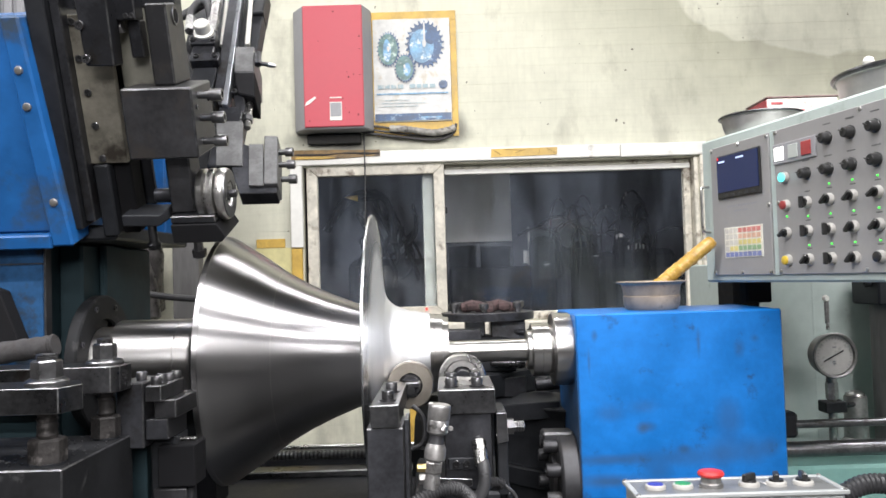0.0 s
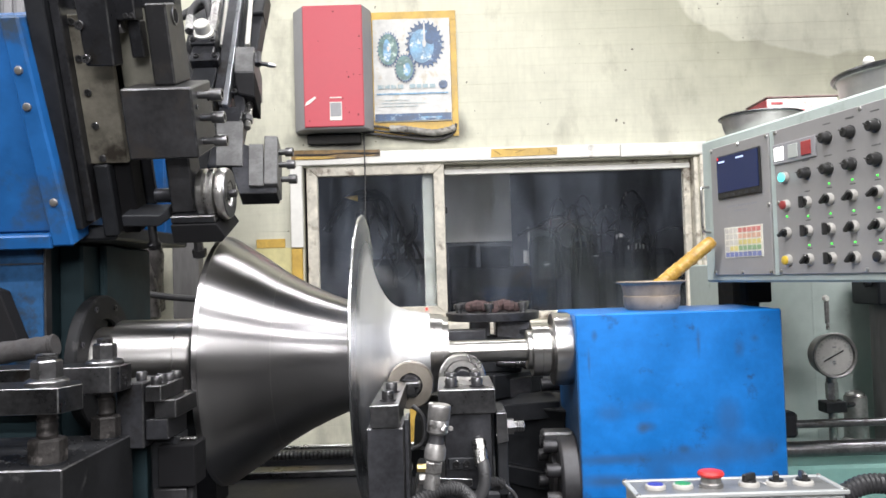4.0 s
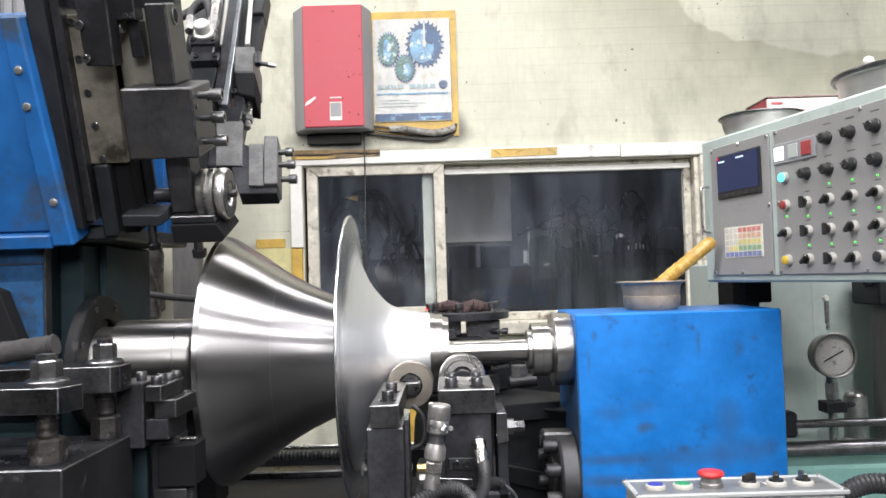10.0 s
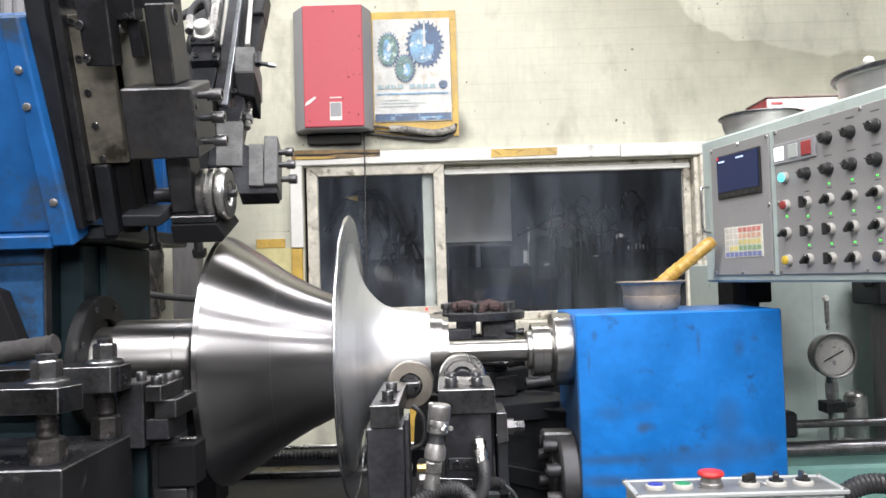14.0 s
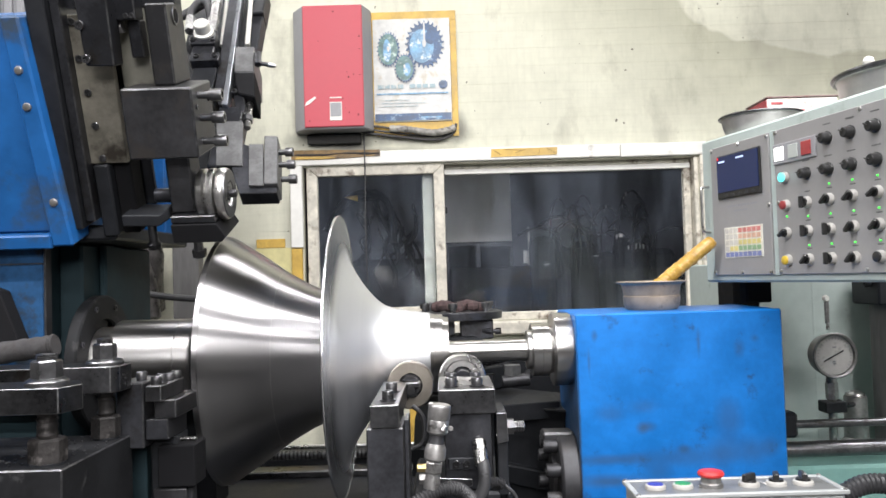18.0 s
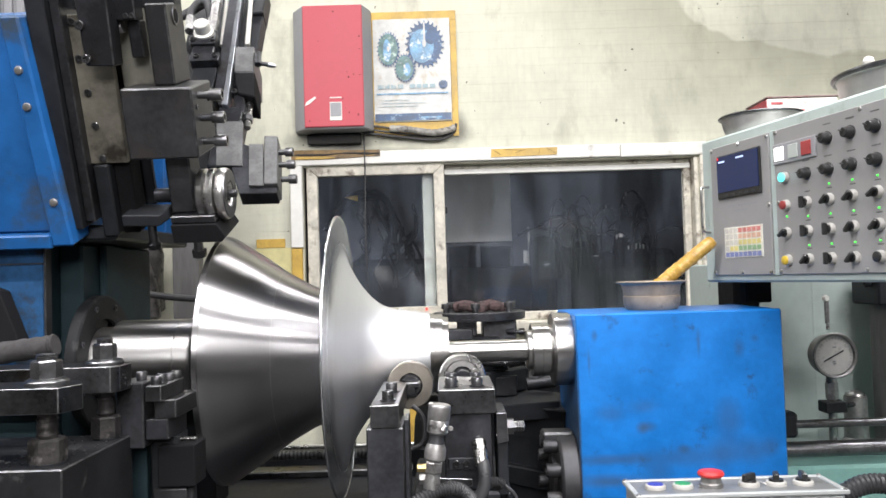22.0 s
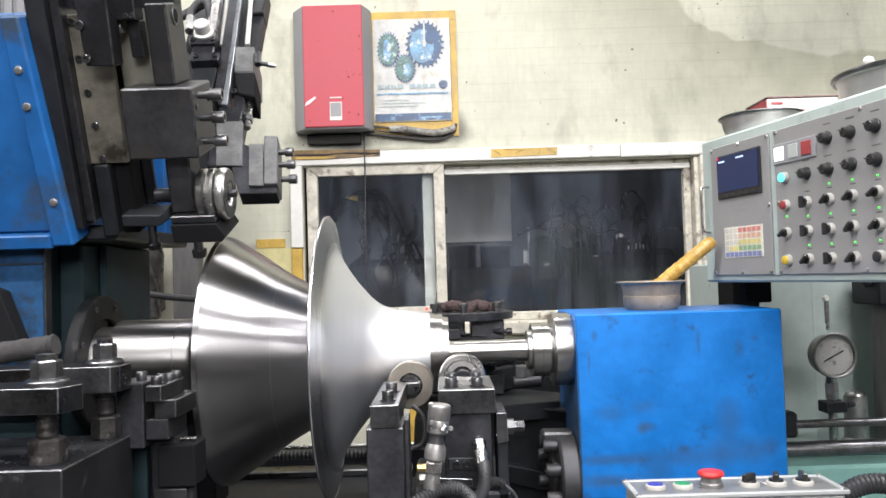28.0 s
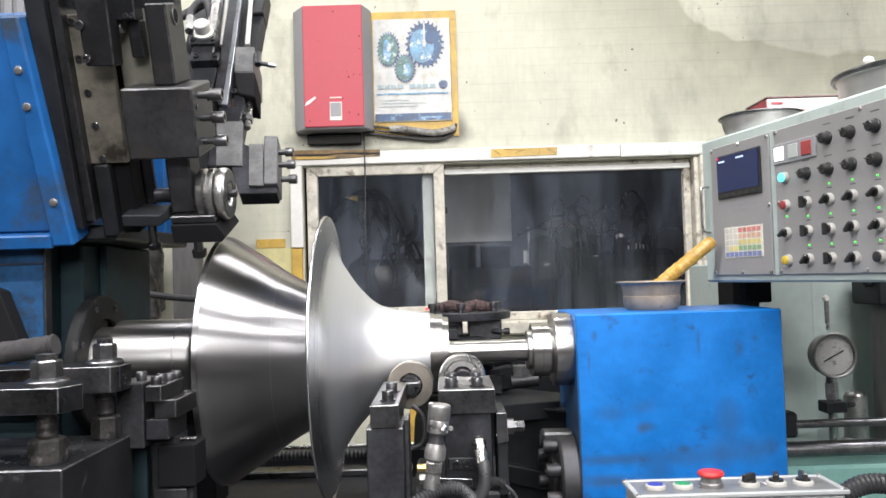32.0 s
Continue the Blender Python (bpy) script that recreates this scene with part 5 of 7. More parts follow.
part("hex_bolt", lathe(B(), [(0.0950, 0), (0.0950, 0.0125), (0.106, 0.0125), (0.106, 0.0085), (0.110, 0.0080), (0.112, 0.0088), (0.114, 0.0080), (0.116, 0.0088), (0.118, 0.0080), (0.120, 0.0088), (0.122, 0.0080), (0.124, 0)], 6, c=(0, -0.34, -0.083)), CAPS, s2)
part("connector_block", box(B(), 0.005, 0.046, -0.358, -0.351, -0.143, -0.125, 0.0015), OILY, s2)
for x in (0.017, 0.032):
    part("socket_screw", cap_screw(B(), (x, -0.358, -0.134), (0, -1, 0), 0.0058, 0.003), DULL, s2)
part("name_plate", prism(B(), [(-0.012, -0.168), (-0.008, -0.152), (0.040, -0.155), (0.040, -0.166)], -0.365, -0.362, "y", 0.0008), DULL, s2, "bent pale steel strip")
part("base", box(B(), -0.05, 0.10, -0.36, -0.12, -0.62, -0.176, 0.004), OILY, s2)

cpl = thing("hydraulic_coupling", Matrix.Translation((-0.0065, -0.44, A)), "grey steel hydraulic coupling on a hose", "hose coupling")
tl = pose(0, 0, 0, 0, 7.5, 0)
part("cap", lathe(B(), [(-0.0520, 0), (-0.0520, 0.0150), (-0.0505, 0.0158), (-0.0345, 0.0158), (-0.0320, 0.0152), (-0.0305, 0.0138), (-0.0305, 0)], 40, "z", m=tl), ZINC, cpl, "grey steel screw cap")
part("band", lathe(B(), [(-0.0720, 0), (-0.0720, 0.0120), (-0.0690, 0.0148), (-0.0540, 0.0154), (-0.0522, 0.0148), (-0.0522, 0)], 40, "z", m=tl), PLATED, cpl)
part("band_screw", cap_screw(B(), (0.0095, -0.0135, -0.0620), (0.3, -1, 0.1), 0.0034, 0.0022), PLATED, cpl)
part("tab", box(B(), -0.0205, -0.0125, -0.004, 0.010, -0.054, -0.028, 0.0015), ZINC, cpl)
part("neck", lathe(B(), [(-0.0850, 0), (-0.0850, 0.0120), (-0.0780, 0.0098), (-0.0725, 0.0100), (-0.0725, 0)], 32, "z", m=tl), IRON, cpl, "dark worn neck")
part("body", lathe(B(), [(-0.1090, 0), (-0.1090, 0.0128), (-0.1060, 0.0150), (-0.0930, 0.0150), (-0.0855, 0.0120), (-0.0855, 0)], 32, "z", m=tl), ZINC, cpl)
part("hex_nut", lathe(B(), [(-0.1270, 0), (-0.1270, 0.0105), (-0.1245, 0.0128), (-0.1120, 0.0128), (-0.1095, 0.0108), (-0.1095, 0)], 6, "z", m=tl), PLATED, cpl)
part("ferrule", lathe(B(), [(-0.1480, 0), (-0.1480, 0.0116), (-0.1450, 0.0120), (-0.1300, 0.0100), (-0.1272, 0.0100), (-0.1272, 0)], 24, "z", m=tl), PLATED, cpl)
part("hose", tube(B(), [(-0.0192, 0, -0.145), (-0.0235, 0, -0.18), (-0.028, 0.0, -0.24), (-0.028, 0.03, -0.34)], 0.0102, 16), RUBBER, cpl, "black rubber hose")
part("pin", rod(B(), (-0.002, -0.019, -0.064), (0.004, -0.017, -0.056), 0.003), BRIGHT, cpl)

h2 = thing("hydraulic_hose", Matrix.Translation((-0.0055, 0, A)), "black hydraulic hose with a steel elbow fitting", "hose")
part("hose", tube(B(), [(0.052, -0.385, -0.118), (0.056, -0.400, -0.135), (0.053, -0.405, -0.160), (0.036, -0.405, -0.187), (0.010, -0.41, -0.205), (-0.03, -0.41, -0.23)], 0.0092, 16), RUBBER, h2)
part("fitting", rod(rod(rod(B(), (0.050, -0.350, -0.100), (0.050, -0.375, -0.100), 0.008), (0.050, -0.374, -0.096), (0.051, -0.384, -0.110), 0.0105, None, 6), (0.051, -0.382, -0.108), (0.053, -0.392, -0.128), 0.0105), BRIGHT, h2, "bright steel elbow fitting")
single("corrugated_conduit", tube(B(), [(-0.075, -0.45, -0.180), (-0.045, -0.45, -0.162), (-0.015, -0.44, -0.150), (0.012, -0.43, -0.152), (0.03, -0.42, -0.17)], 0.0085, 14, 14, 0.22), RUBBER, "grey corrugated conduit under the roller support", "conduit", AX)
BRASS = mat("yellow_brass", (0.62, 0.47, 0.22), 0.35, 1.0, 0.7, 30, 120, 0.05)
for px_, pz_, pr_ in ((-0.049, -0.136, 0.0065), (-0.046, -0.152, 0.0085)):
    single("pipe_fitting", rod(rod(B(), (0, 0, 0), (0.018, 0, 0), pr_, None, 6), (0.018, 0, 0), (0.03, 0, -0.002), pr_ * 0.6), BRASS if pz_ > -0.14 else ZINC, "small bright pipe fitting between the supports", "pipe fitting", Matrix.Translation((px_, -0.365, A + pz_)), "pipe fittings")
single("small_hose", tube(B(), [(-0.06, -0.20, -0.07), (-0.045, -0.20, -0.085), (-0.040, -0.20, -0.11), (-0.046, -0.20, -0.135), (-0.07, -0.20, -0.145)], 0.004, 12), RUBBER, "small black hose behind the roller support", "hose", AX)
single("junction_cap", lathe(B(), [(0, 0), (0.001, 0.022), (0.006, 0.020), (0.010, 0.0)], 32, "z", (0, 0, 0)), DULL, "flat grey steel cap among the hoses", "cap", Matrix.Translation((-0.02, -0.47, A - 0.170)))
single("wire_loop", tube(B(), [(0.075, -0.37, -0.16), (0.085, -0.38, -0.165), (0.097, -0.38, -0.18), (0.103, -0.38, -0.21)], 0.0028), RUBBER, "thin black wire beside the roller support", "wire", AX)
single("coiled_lead", tube(B(), [(0.055, -0.375, -0.158), (0.07, -0.375, -0.158), (0.08, -0.375, -0.163)], 0.0065, 12, 12, 0.3), RUBBER, "short coiled black lead", "cable", AX)

# ---- clamps beside the headstock ----
base = thing("clamp_base", AX, "dark oily steel base block for the clamps", "base block")
part("block", box(B(), -0.95, -0.484, -0.560, -0.335, -0.60, -0.0785, 0.002), GREASE, base)
part("foot", box(B(), -0.97, -0.45, -0.59, -0.30, -A, -0.6005, 0.004), OILY, base)


CRUST = mat("encrusted_iron", (0.042, 0.038, 0.036), 0.5, 0.4, 0.35, 45, 160, 1.0, dirt=(0.12, 0.11, 0.105), dirt_at=0.54, dirt_scale=55)


def clamp(cx, cy, r, wr, plate_pts, z0, z1, zb, label):
    c = thing("bar_clamp", AX, label, "clamp", "bar clamps")
    part("clamp_bar", prism(B(), plate_pts, z0, z1, "z", 0.0012), DULL, c)
    part("washer", lathe(B(), [(z1, 0), (z1, wr), (z1 + 0.0045, wr), (z1 + 0.0065, wr * 0.95), (z1 + 0.009, r * 0.95), (z1 + 0.009, 0)], 40, "z", (cx, cy, 0)), NUTS, c)
    part("hex_nut", hexagon(B(), (cx, cy), r * 0.86, z1 + 0.009, z1 + 0.032), NUTS, c)
    part("stud", rod(B(), (cx, cy, z0), (cx, cy, z1 + 0.040), r * 0.55), NUTS, c)
    lump = [(zb + 0.034 + (z0 - zb - 0.034) * q / 9, r * (0.57 + 0.05 * math.sin(2.7 * q + 40 * cx))) for q in range(10)]
    part("lower_stud", lathe(B(), [(zb + 0.03, 0)] + lump + [(z0, 0)], 20, "z", (cx, cy, 0)), CRUST, c, "encrusted rusty stud")
    part("thread", lathe(B(), [(z1 + 0.032, r * 0.5)] + [(z1 + 0.0325 + 0.0012 * q, r * (0.60 if q % 2 else 0.52)) for q in range(7)], 24, "z", (cx, cy, 0)), NUTS, c)
    part("base_nut", hexagon(B(), (cx, cy), r * 1.04, zb + 0.003, zb + 0.034), CRUST, c, "encrusted hexagon nut")
    part("base_washer", lathe(B(), [(zb, 0), (zb, r * 0.98), (zb + 0.003, r * 0.98), (zb + 0.003, 0)], 28, "z", (cx, cy, 0)), OILY, c)
    return c


clamp(-0.518, -0.526, 0.0225, 0.0272, [(-0.80, -0.565), (-0.485, -0.565), (-0.472, -0.525), (-0.492, -0.488), (-0.80, -0.488)], -0.009, 0.0235, -0.0783, "heavy steel bar clamp with flanged hexagon nut")
clamp(-0.511, -0.366, 0.0200, 0.0270, [(-0.70, -0.402), (-0.4885, -0.402), (-0.480, -0.388), (-0.478, -0.350), (-0.494, -0.330), (-0.70, -0.330)], -0.0065, 0.0315, -0.0783, "heavy steel bar clamp with flanged hexagon nut")
chips = B()
random.seed(31)
for k in range(70):
    cx, cy, w = random.uniform(-0.60, -0.488), random.uniform(-0.555, -0.34), random.uniform(0.0008, 0.003)
    if abs(cx + 0.518) < 0.028 and abs(cy + 0.526) < 0.028 or abs(cx + 0.511) < 0.025 and abs(cy + 0.366) < 0.025:
        continue
    box(chips, -w, w, -0.4 * w, 0.4 * w, 0, 0.5 * w, 0, Matrix.Translation((cx, cy, -0.0782)) @ pose(0, 0, 0, 0, random.uniform(-12, 12), random.uniform(0, 180)))
single("swarf", chips, NUTS, "fine steel chips lying on the clamp base block", "swarf", AX, kind="stuff")
lv = thing("stop_lever", AX, "dark worn steel lever standing beside the clamps", "lever")
part("blade", prism(B(), [(-0.87, 0.03), (-0.745, 0.035), (-0.752, 0.06), (-0.785, 0.145), (-0.87, 0.18)], -0.16, -0.1225, "y", 0.002), DARK, lv)
part("edge", box(B(), -0.85, -0.752, -0.162, -0.1605, 0.040, 0.046, 0.0005), OILY, lv)
single("wrapped_hose", tube(B(), [(-0.80, -0.45, 0.040), (-0.68, -0.45, 0.052), (-0.60, -0.45, 0.062), (-0.555, -0.45, 0.067), (-0.543, -0.45, 0.069)], 0.0145, 18, 5, 0.10), WRAP, "grey wrapped hose lying across the clamps", "hose", AX)
tp = thing("tool_post", AX, "small dark steel tool post with stacked plates", "tool post")
part("holder", box(B(), -0.456, -0.432, -0.356, -0.246, -0.0278, -0.004, 0.0015), DULL, tp)
part("cutter_bar", box(B(), -0.450, -0.4165, -0.336, -0.228, -0.0565, -0.0283, 0.0015), DULL, tp)
part("spacer", box(B(), -0.462, -0.428, -0.34, -0.25, -0.088, -0.057, 0.0015), BLACK, tp)
part("stop_block", box(B(), -0.4555, -0.3975, -0.31, -0.25, -0.168, -0.103, 0.002), DARK, tp, "black stop block")
part("stop_pin", rod(B(), (-0.436, -0.275, -0.099), (-0.404, -0.275, -0.1000), 0.0032), BRIGHT, tp, "short bright pin")
part("shelf", box(B(), -0.4640, -0.4110, -0.31, -0.26, -0.20, -0.1705, 0.002), IRON, tp)
part("stem", box(B(), -0.47, -0.43, -0.30, -0.24, -0.62, -0.0885, 0.003), OILY, tp)
# blue panel; the dark teal paints in its shade
part("side_panel", box(B(), -0.535, -0.480, -0.29, -0.27, -0.62, -0.100, 0.002), TEAL, tp, "blue side panel, shade painted in dark teal")
part("arm", box(B(), -0.43, -0.405, -0.30, -0.275, -0.62, -0.169, 0.003), BLACK, tp)
for x, y in ((-0.446, -0.335), (-0.440, -0.295), (-0.450, -0.300), (-0.440, -0.262)):
    part("cap_screw", cap_screw(B(), (x, y, -0.004), (0, 0, 1), 0.0080, 0.0125), CAPS, tp)
part("side_block", box(B(), -0.505, -0.463, -0.345, -0.25, -0.10, 0.0, 0.002), BLACK, tp)
part("cap_screw", cap_screw(B(), (-0.478, -0.31, 0.0), (0, 0, 1), 0.0080, 0.0135), CAPS, tp)

# ---- upper front slide, leaning towards the operator ----
F20 = pose(0, 0, A, 20)
fs = thing("front_roller_slide", F20, "inclined black roller slide on a blue casting", "roller slide")
part("casting", prism(B(), [(-1.6, 0.285), (-0.690, 0.285), (-0.708, 0.652), (-0.74, 0.655), (-1.6, 0.655)], -0.06, 0.35, "y", 0.004), BLUE2, fs, "scuffed blue casting")
part("flange", prism(B(), [(-0.690, 0.262), (-0.652, 0.262), (-0.676, 0.655), (-0.7075, 0.655)], -0.075, 0.30, "y", 0.004), BLUE2, fs, "blue front flange")
part("foot_flange", box(B(), -1.6, -0.690, -0.075, 0.30, 0.258, 0.284, 0.003), BLUE2, fs)
for x, z in ((-0.6896, 0.568), (-0.6871, 0.508), (-0.6725, 0.343)):
    part("rivet", lathe(B(), [(0, 0.0075), (0.004, 0.006), (0.006, 0)], 18, "y", (x, -0.0755, z), Matrix.Translation((x, -0.0755, z)) @ pose(0, 0, 0, 0, 0, 180) @ Matrix.Translation((-x, 0.0755, -z))), ZINC, fs)
part("guideway", box(B(), -0.674, -0.642, -0.05, 0.05, 0.285, 1.2, 0.002), OILY, fs)
part("guideway", box(B(), -0.641, -0.624, -0.035, 0.05, 0.295, 1.2, 0.002), BLACK, fs)
part("slide_plate", box(B(), -0.640, -0.560, -0.012, 0.004, 0.396, 0.652, 0.0015), PLATE, fs, "oil-stained slide plate")
part("upper_plate", box(B(), -0.66, -0.45, 0.02, 0.06, 0.66, 1.1, 0.002), OILY, fs)
part("rear_plate", box(B(), -0.5595, -0.486, 0.022, 0.034, 0.50, 0.80, 0.002), OLIVE, fs, "oil-stained back plate")
part("rear_strip", box(B(), -0.625, -0.545, 0.062, 0.075, 0.30, 0.60, 0.002), OILY, fs)
part("upper_block", box(B(), -0.527, -0.505, -0.005, 0.0215, 0.578, 0.64, 0.002), BLACK, fs)
sb = part("screw_block", box(B(), -0.556, -0.506, -0.02, 0.019, 0.6405, 0.70, 0.002), BLACK, fs)
for x in (-0.522, -0.512):
    part("cap_screw", cap_screw(B(), (x, -0.02, 0.648), (0, -1, 0), 0.0048, 0.003), CAPS, sb)
part("hex_fitting", rod(rod(B(), (-0.562, 0.0, 0.628), (-0.553, 0.0, 0.629), 0.0085), (-0.553, 0.0, 0.629), (-0.536, 0.0, 0.631), 0.0125, None, 6), PLATED, fs, "bright hexagon pipe fitting")
part("keeper", prism(B(), [(-0.592, 0.80), (-0.587, 0.570), (-0.540, 0.568), (-0.534, 0.80)], -0.055, -0.013, "y", 0.002), BLACK, fs)
for x, z in ((-0.618, 0.641), (-0.6145, 0.580), (-0.609, 0.522), (-0.6055, 0.464), (-0.602, 0.406)):
    part("cap_screw", cap_screw(B(), (x, -0.0125, z), (0, -1, 0), 0.0064, 0.004), CAPS, fs)
for x, z in ((-0.5856, 0.636), (-0.5825, 0.582)):
    part("cap_screw", cap_screw(B(), (x, -0.0555, z), (0, -1, 0), 0.0075, 0.007), CAPS, fs)
part("head_block", box(B(), -0.536, -0.416, -0.06, 0.06, 0.410, 0.531, 0.003), IRON, fs)
for z in (0.513, 0.474, 0.433):
    part("clamp_screw", cap_screw(B(), (-0.416, -0.022, z), (1, 0, 0), 0.0105, 0.022, 0.020), CAPS, fs)
for y, z in ((0.035, 0.50), (0.04, 0.425), (-0.04, 0.495)):
    part("grub_screw", cap_screw(B(), (-0.416, y, z), (1, 0, 0), 0.005, 0.003), DULL, fs)
part("upper_arm", box(B(), -0.4868, -0.450, -0.03, 0.06, 0.5315, 0.667, 0.003), IRON, fs)
part("pivot", lathe(B(), [(-0.4495, 0.016), (-0.4480, 0.0155), (-0.4480, 0.0125), (-0.4495, 0.012), (-0.4495, 0)], 28, c=(0, 0.012, 0.645)), BLACK, fs)
# no hole is cut: a black disc paints the bore's shade
part("pivot_hole", lathe(B(), [(-0.4492, 0.0), (-0.4485, 0.0122), (-0.4482, 0.0)], 28, c=(0, 0.012, 0.645)), DARK, fs, "black disc painting the shaded pivot bore")
part("lower_arm", box(B(), -0.487, -0.444, -0.030, 0.030, 0.305, 0.4095, 0.003), IRON, fs)
wh = part("roller", lathe(B(), [(-0.438, 0), (-0.438, 0.040), (-0.434, 0.0455), (-0.425, 0.0465), (-0.4215, 0.0405), (-0.4205, 0.0405), (-0.417, 0.047), (-0.409, 0.047), (-0.4060, 0.044), (-0.4045, 0.034), (-0.4020, 0.034), (-0.4005, 0.047), (-0.392, 0.0475), (-0.388, 0.046), (-0.386, 0.044), (-0.386, 0.022), (-0.391, 0.020), (-0.391, 0)], 72, c=(0, -0.005, 0.333)), BRIGHT, fs, "grooved bright steel roller")
part("face_ring", lathe(B(), [(-0.3862, 0.0445), (-0.3842, 0.0440), (-0.3842, 0.0245), (-0.3862, 0.0230)], 64, c=(0, -0.005, 0.333)), CAPS, wh, "dull grey face ring")
part("axle", lathe(B(), [(-0.395, 0), (-0.395, 0.014), (-0.386, 0.013), (-0.385, 0.0075), (-0.374, 0.0075), (-0.372, 0.006), (-0.372, 0)], 24, c=(0, -0.005, 0.333)), DULL, wh)
part("axle_end", rod(B(), (-0.518, -0.01, 0.334), (-0.4875, -0.01, 0.334), 0.013), BLACK, fs)
part("foot_plate", prism(B(), [(-0.484, 0.290), (-0.402, 0.290), (-0.388, 0.265), (-0.396, 0.256), (-0.482, 0.256)], -0.055, 0.05, "y", 0.0015), DARK, fs)
part("foot_block", box(B(), -0.484, -0.404, -0.05, 0.045, 0.2905, 0.3045, 0.002), BLACK, fs)
part("foot_bolt", lathe(B(), [(0.218, 0), (0.218, 0.0125), (0.232, 0.0135), (0.232, 0.0085), (0.254, 0.0085), (0.254, 0)], 6, "z", (-0.4495, -0.02, 0)), NUTS, fs)
part("beam", prism(B(), [(-0.575, 0.307), (-0.507, 0.305), (-0.4885, 0.320), (-0.4885, 0.298), (-0.510, 0.284), (-0.575, 0.286)], -0.04, 0.04, "y", 0.002), OILY, fs)
part("beam_bolt", lathe(B(), [(0.236, 0), (0.236, 0.011), (0.246, 0.013), (0.250, 0.008), (0.288, 0.008), (0.288, 0)], 16, "z", (-0.530, -0.02, 0)), DULL, fs)
part("lower_guide", box(B(), -0.62, -0.592, -0.02, 0.05, 0.262, 0.395, 0.003), OILY, fs)
part("lower_guide", box(B(), -0.5915, -0.560, 0.0, 0.05, 0.262, 0.42, 0.003), DARK, fs)

# ---- upper rear slide, leaning back ----
R35 = pose(0, 0, A, -35)
STRIP = mat("ground_bar_steel", (0.42, 0.44, 0.47), 0.28, 0.9, 0.7, 14, 140, 0.05, dirt=(0.10, 0.10, 0.10), dirt_at=0.6, dirt_scale=18)
RODS = mat("pale_satin_rod", (0.70, 0.69, 0.64), 0.42, 0.5, 0.85, 20, 120, 0.05)
rs = thing("rear_tool_slide", R35, "inclined black rear tool slide with hydraulic cylinder", "tool slide")
part("side_bar", prism(B(), [(-0.560, 0.76), (-0.543, 0.700), (-0.5335, 0.695), (-0.5545, 1.25), (-0.580, 1.25)], -0.03, 0.0, "y", 0.002), BLACK, rs)
part("bar_edge", prism(B(), [(-0.5330, 0.695), (-0.5180, 0.690), (-0.5450, 1.25), (-0.5540, 1.25)], -0.033, -0.004, "y", 0.0015), STRIP, rs, "bright ground bar face")
part("cylinder_body", box(B(), -0.540, -0.482, 0.002, 0.05, 0.80, 1.20, 0.003), OILY, rs)
for x, w in ((-0.571, -0.590), (-0.504, -0.5235)):
    part("tie_rod", rod(B(), (x, -0.014, 0.94), (w, -0.014, 1.20), 0.0068), RODS, rs, "bright steel tie rod")
part("cylinder_head", box(B(), -0.512, -0.480, -0.012, 0.05, 1.085, 1.20, 0.004), OILY, rs)
part("cylinder_foot", prism(B(), [(-0.519, 0.815), (-0.468, 0.813), (-0.480, 0.916), (-0.533, 0.918)], -0.030, 0.08, "y", 0.003), SAND, rs)
part("foot_block", prism(B(), [(-0.5185, 0.8145), (-0.466, 0.8125), (-0.455, 0.720), (-0.500, 0.736)], -0.030, 0.05, "y", 0.003), DARK, rs, "black lower block")
part("piston_rod", rod(B(), (-0.470, 0.0, 0.64), (-0.478, 0.0, 0.80), 0.0085), BRIGHT, rs, "bright piston rod")
part("clevis", prism(B(), [(-0.518, 0.765), (-0.495, 0.768), (-0.474, 0.690), (-0.480, 0.672), (-0.505, 0.700)], -0.02, 0.02, "y", 0.003), BLACK, rs)
part("clevis_screw", cap_screw(B(), (-0.510, -0.02, 0.745), (0, -1, 0), 0.008, 0.01), CAPS, rs)
part("rod_nut", rod(B(), (-0.472, 0.0, 0.662), (-0.4735, 0.0, 0.680), 0.014, None, 6), NUTS, rs)
part("slide_block", box(B(), -0.542, -0.482, -0.02, 0.04, 0.50, 0.70, 0.003), BLACK, rs)
part("face_plate", prism(B(), [(-0.5387, 0.640), (-0.4743, 0.638), (-0.4565, 0.491), (-0.5181, 0.494)], -0.027, -0.0205, "y", 0.001), SAND, rs, "worn grey steel face plate")
TD = Matrix.Translation((0, 0, -0.034))
part("tool_bracket", prism(B(), [(-0.482, 0.66), (-0.465, 0.60), (-0.425, 0.585), (-0.425, 0.470), (-0.37, 0.463), (-0.37, 0.443), (-0.455, 0.443), (-0.482, 0.52)], -0.022, 0.018, "y", 0.002, TD), BLACK, rs)
part("cutter", prism(B(), [(-0.4497, 0.591), (-0.4150, 0.590), (-0.4000, 0.459), (-0.4335, 0.461)], -0.030, -0.0225, "y", 0.001, TD), SAND, rs)
part("clamp_block", prism(B(), [(-0.4145, 0.614), (-0.3830, 0.612), (-0.3680, 0.4600), (-0.3995, 0.4610)], -0.034, 0.026, "y", 0.002, TD), SAND, rs)
for z in (0.541, 0.501, 0.455):
    part("clamp_screw", cap_screw(B(), (-0.355 - 0.19 * (z - 0.40), -0.015, z), (1, 0, 0), 0.011, 0.018, 0.018), CAPS, rs)
part("grease_elbow", rod(rod(B(), (-0.467, -0.03, 0.885), (-0.460, -0.03, 0.840), 0.0095), (-0.462, -0.03, 0.848), (-0.430, -0.03, 0.838), 0.0055), DULL, rs)
part("grease_tip", rod(B(), (-0.432, -0.03, 0.8385), (-0.414, -0.03, 0.832), 0.0075, 0.004), BRIGHT, rs)
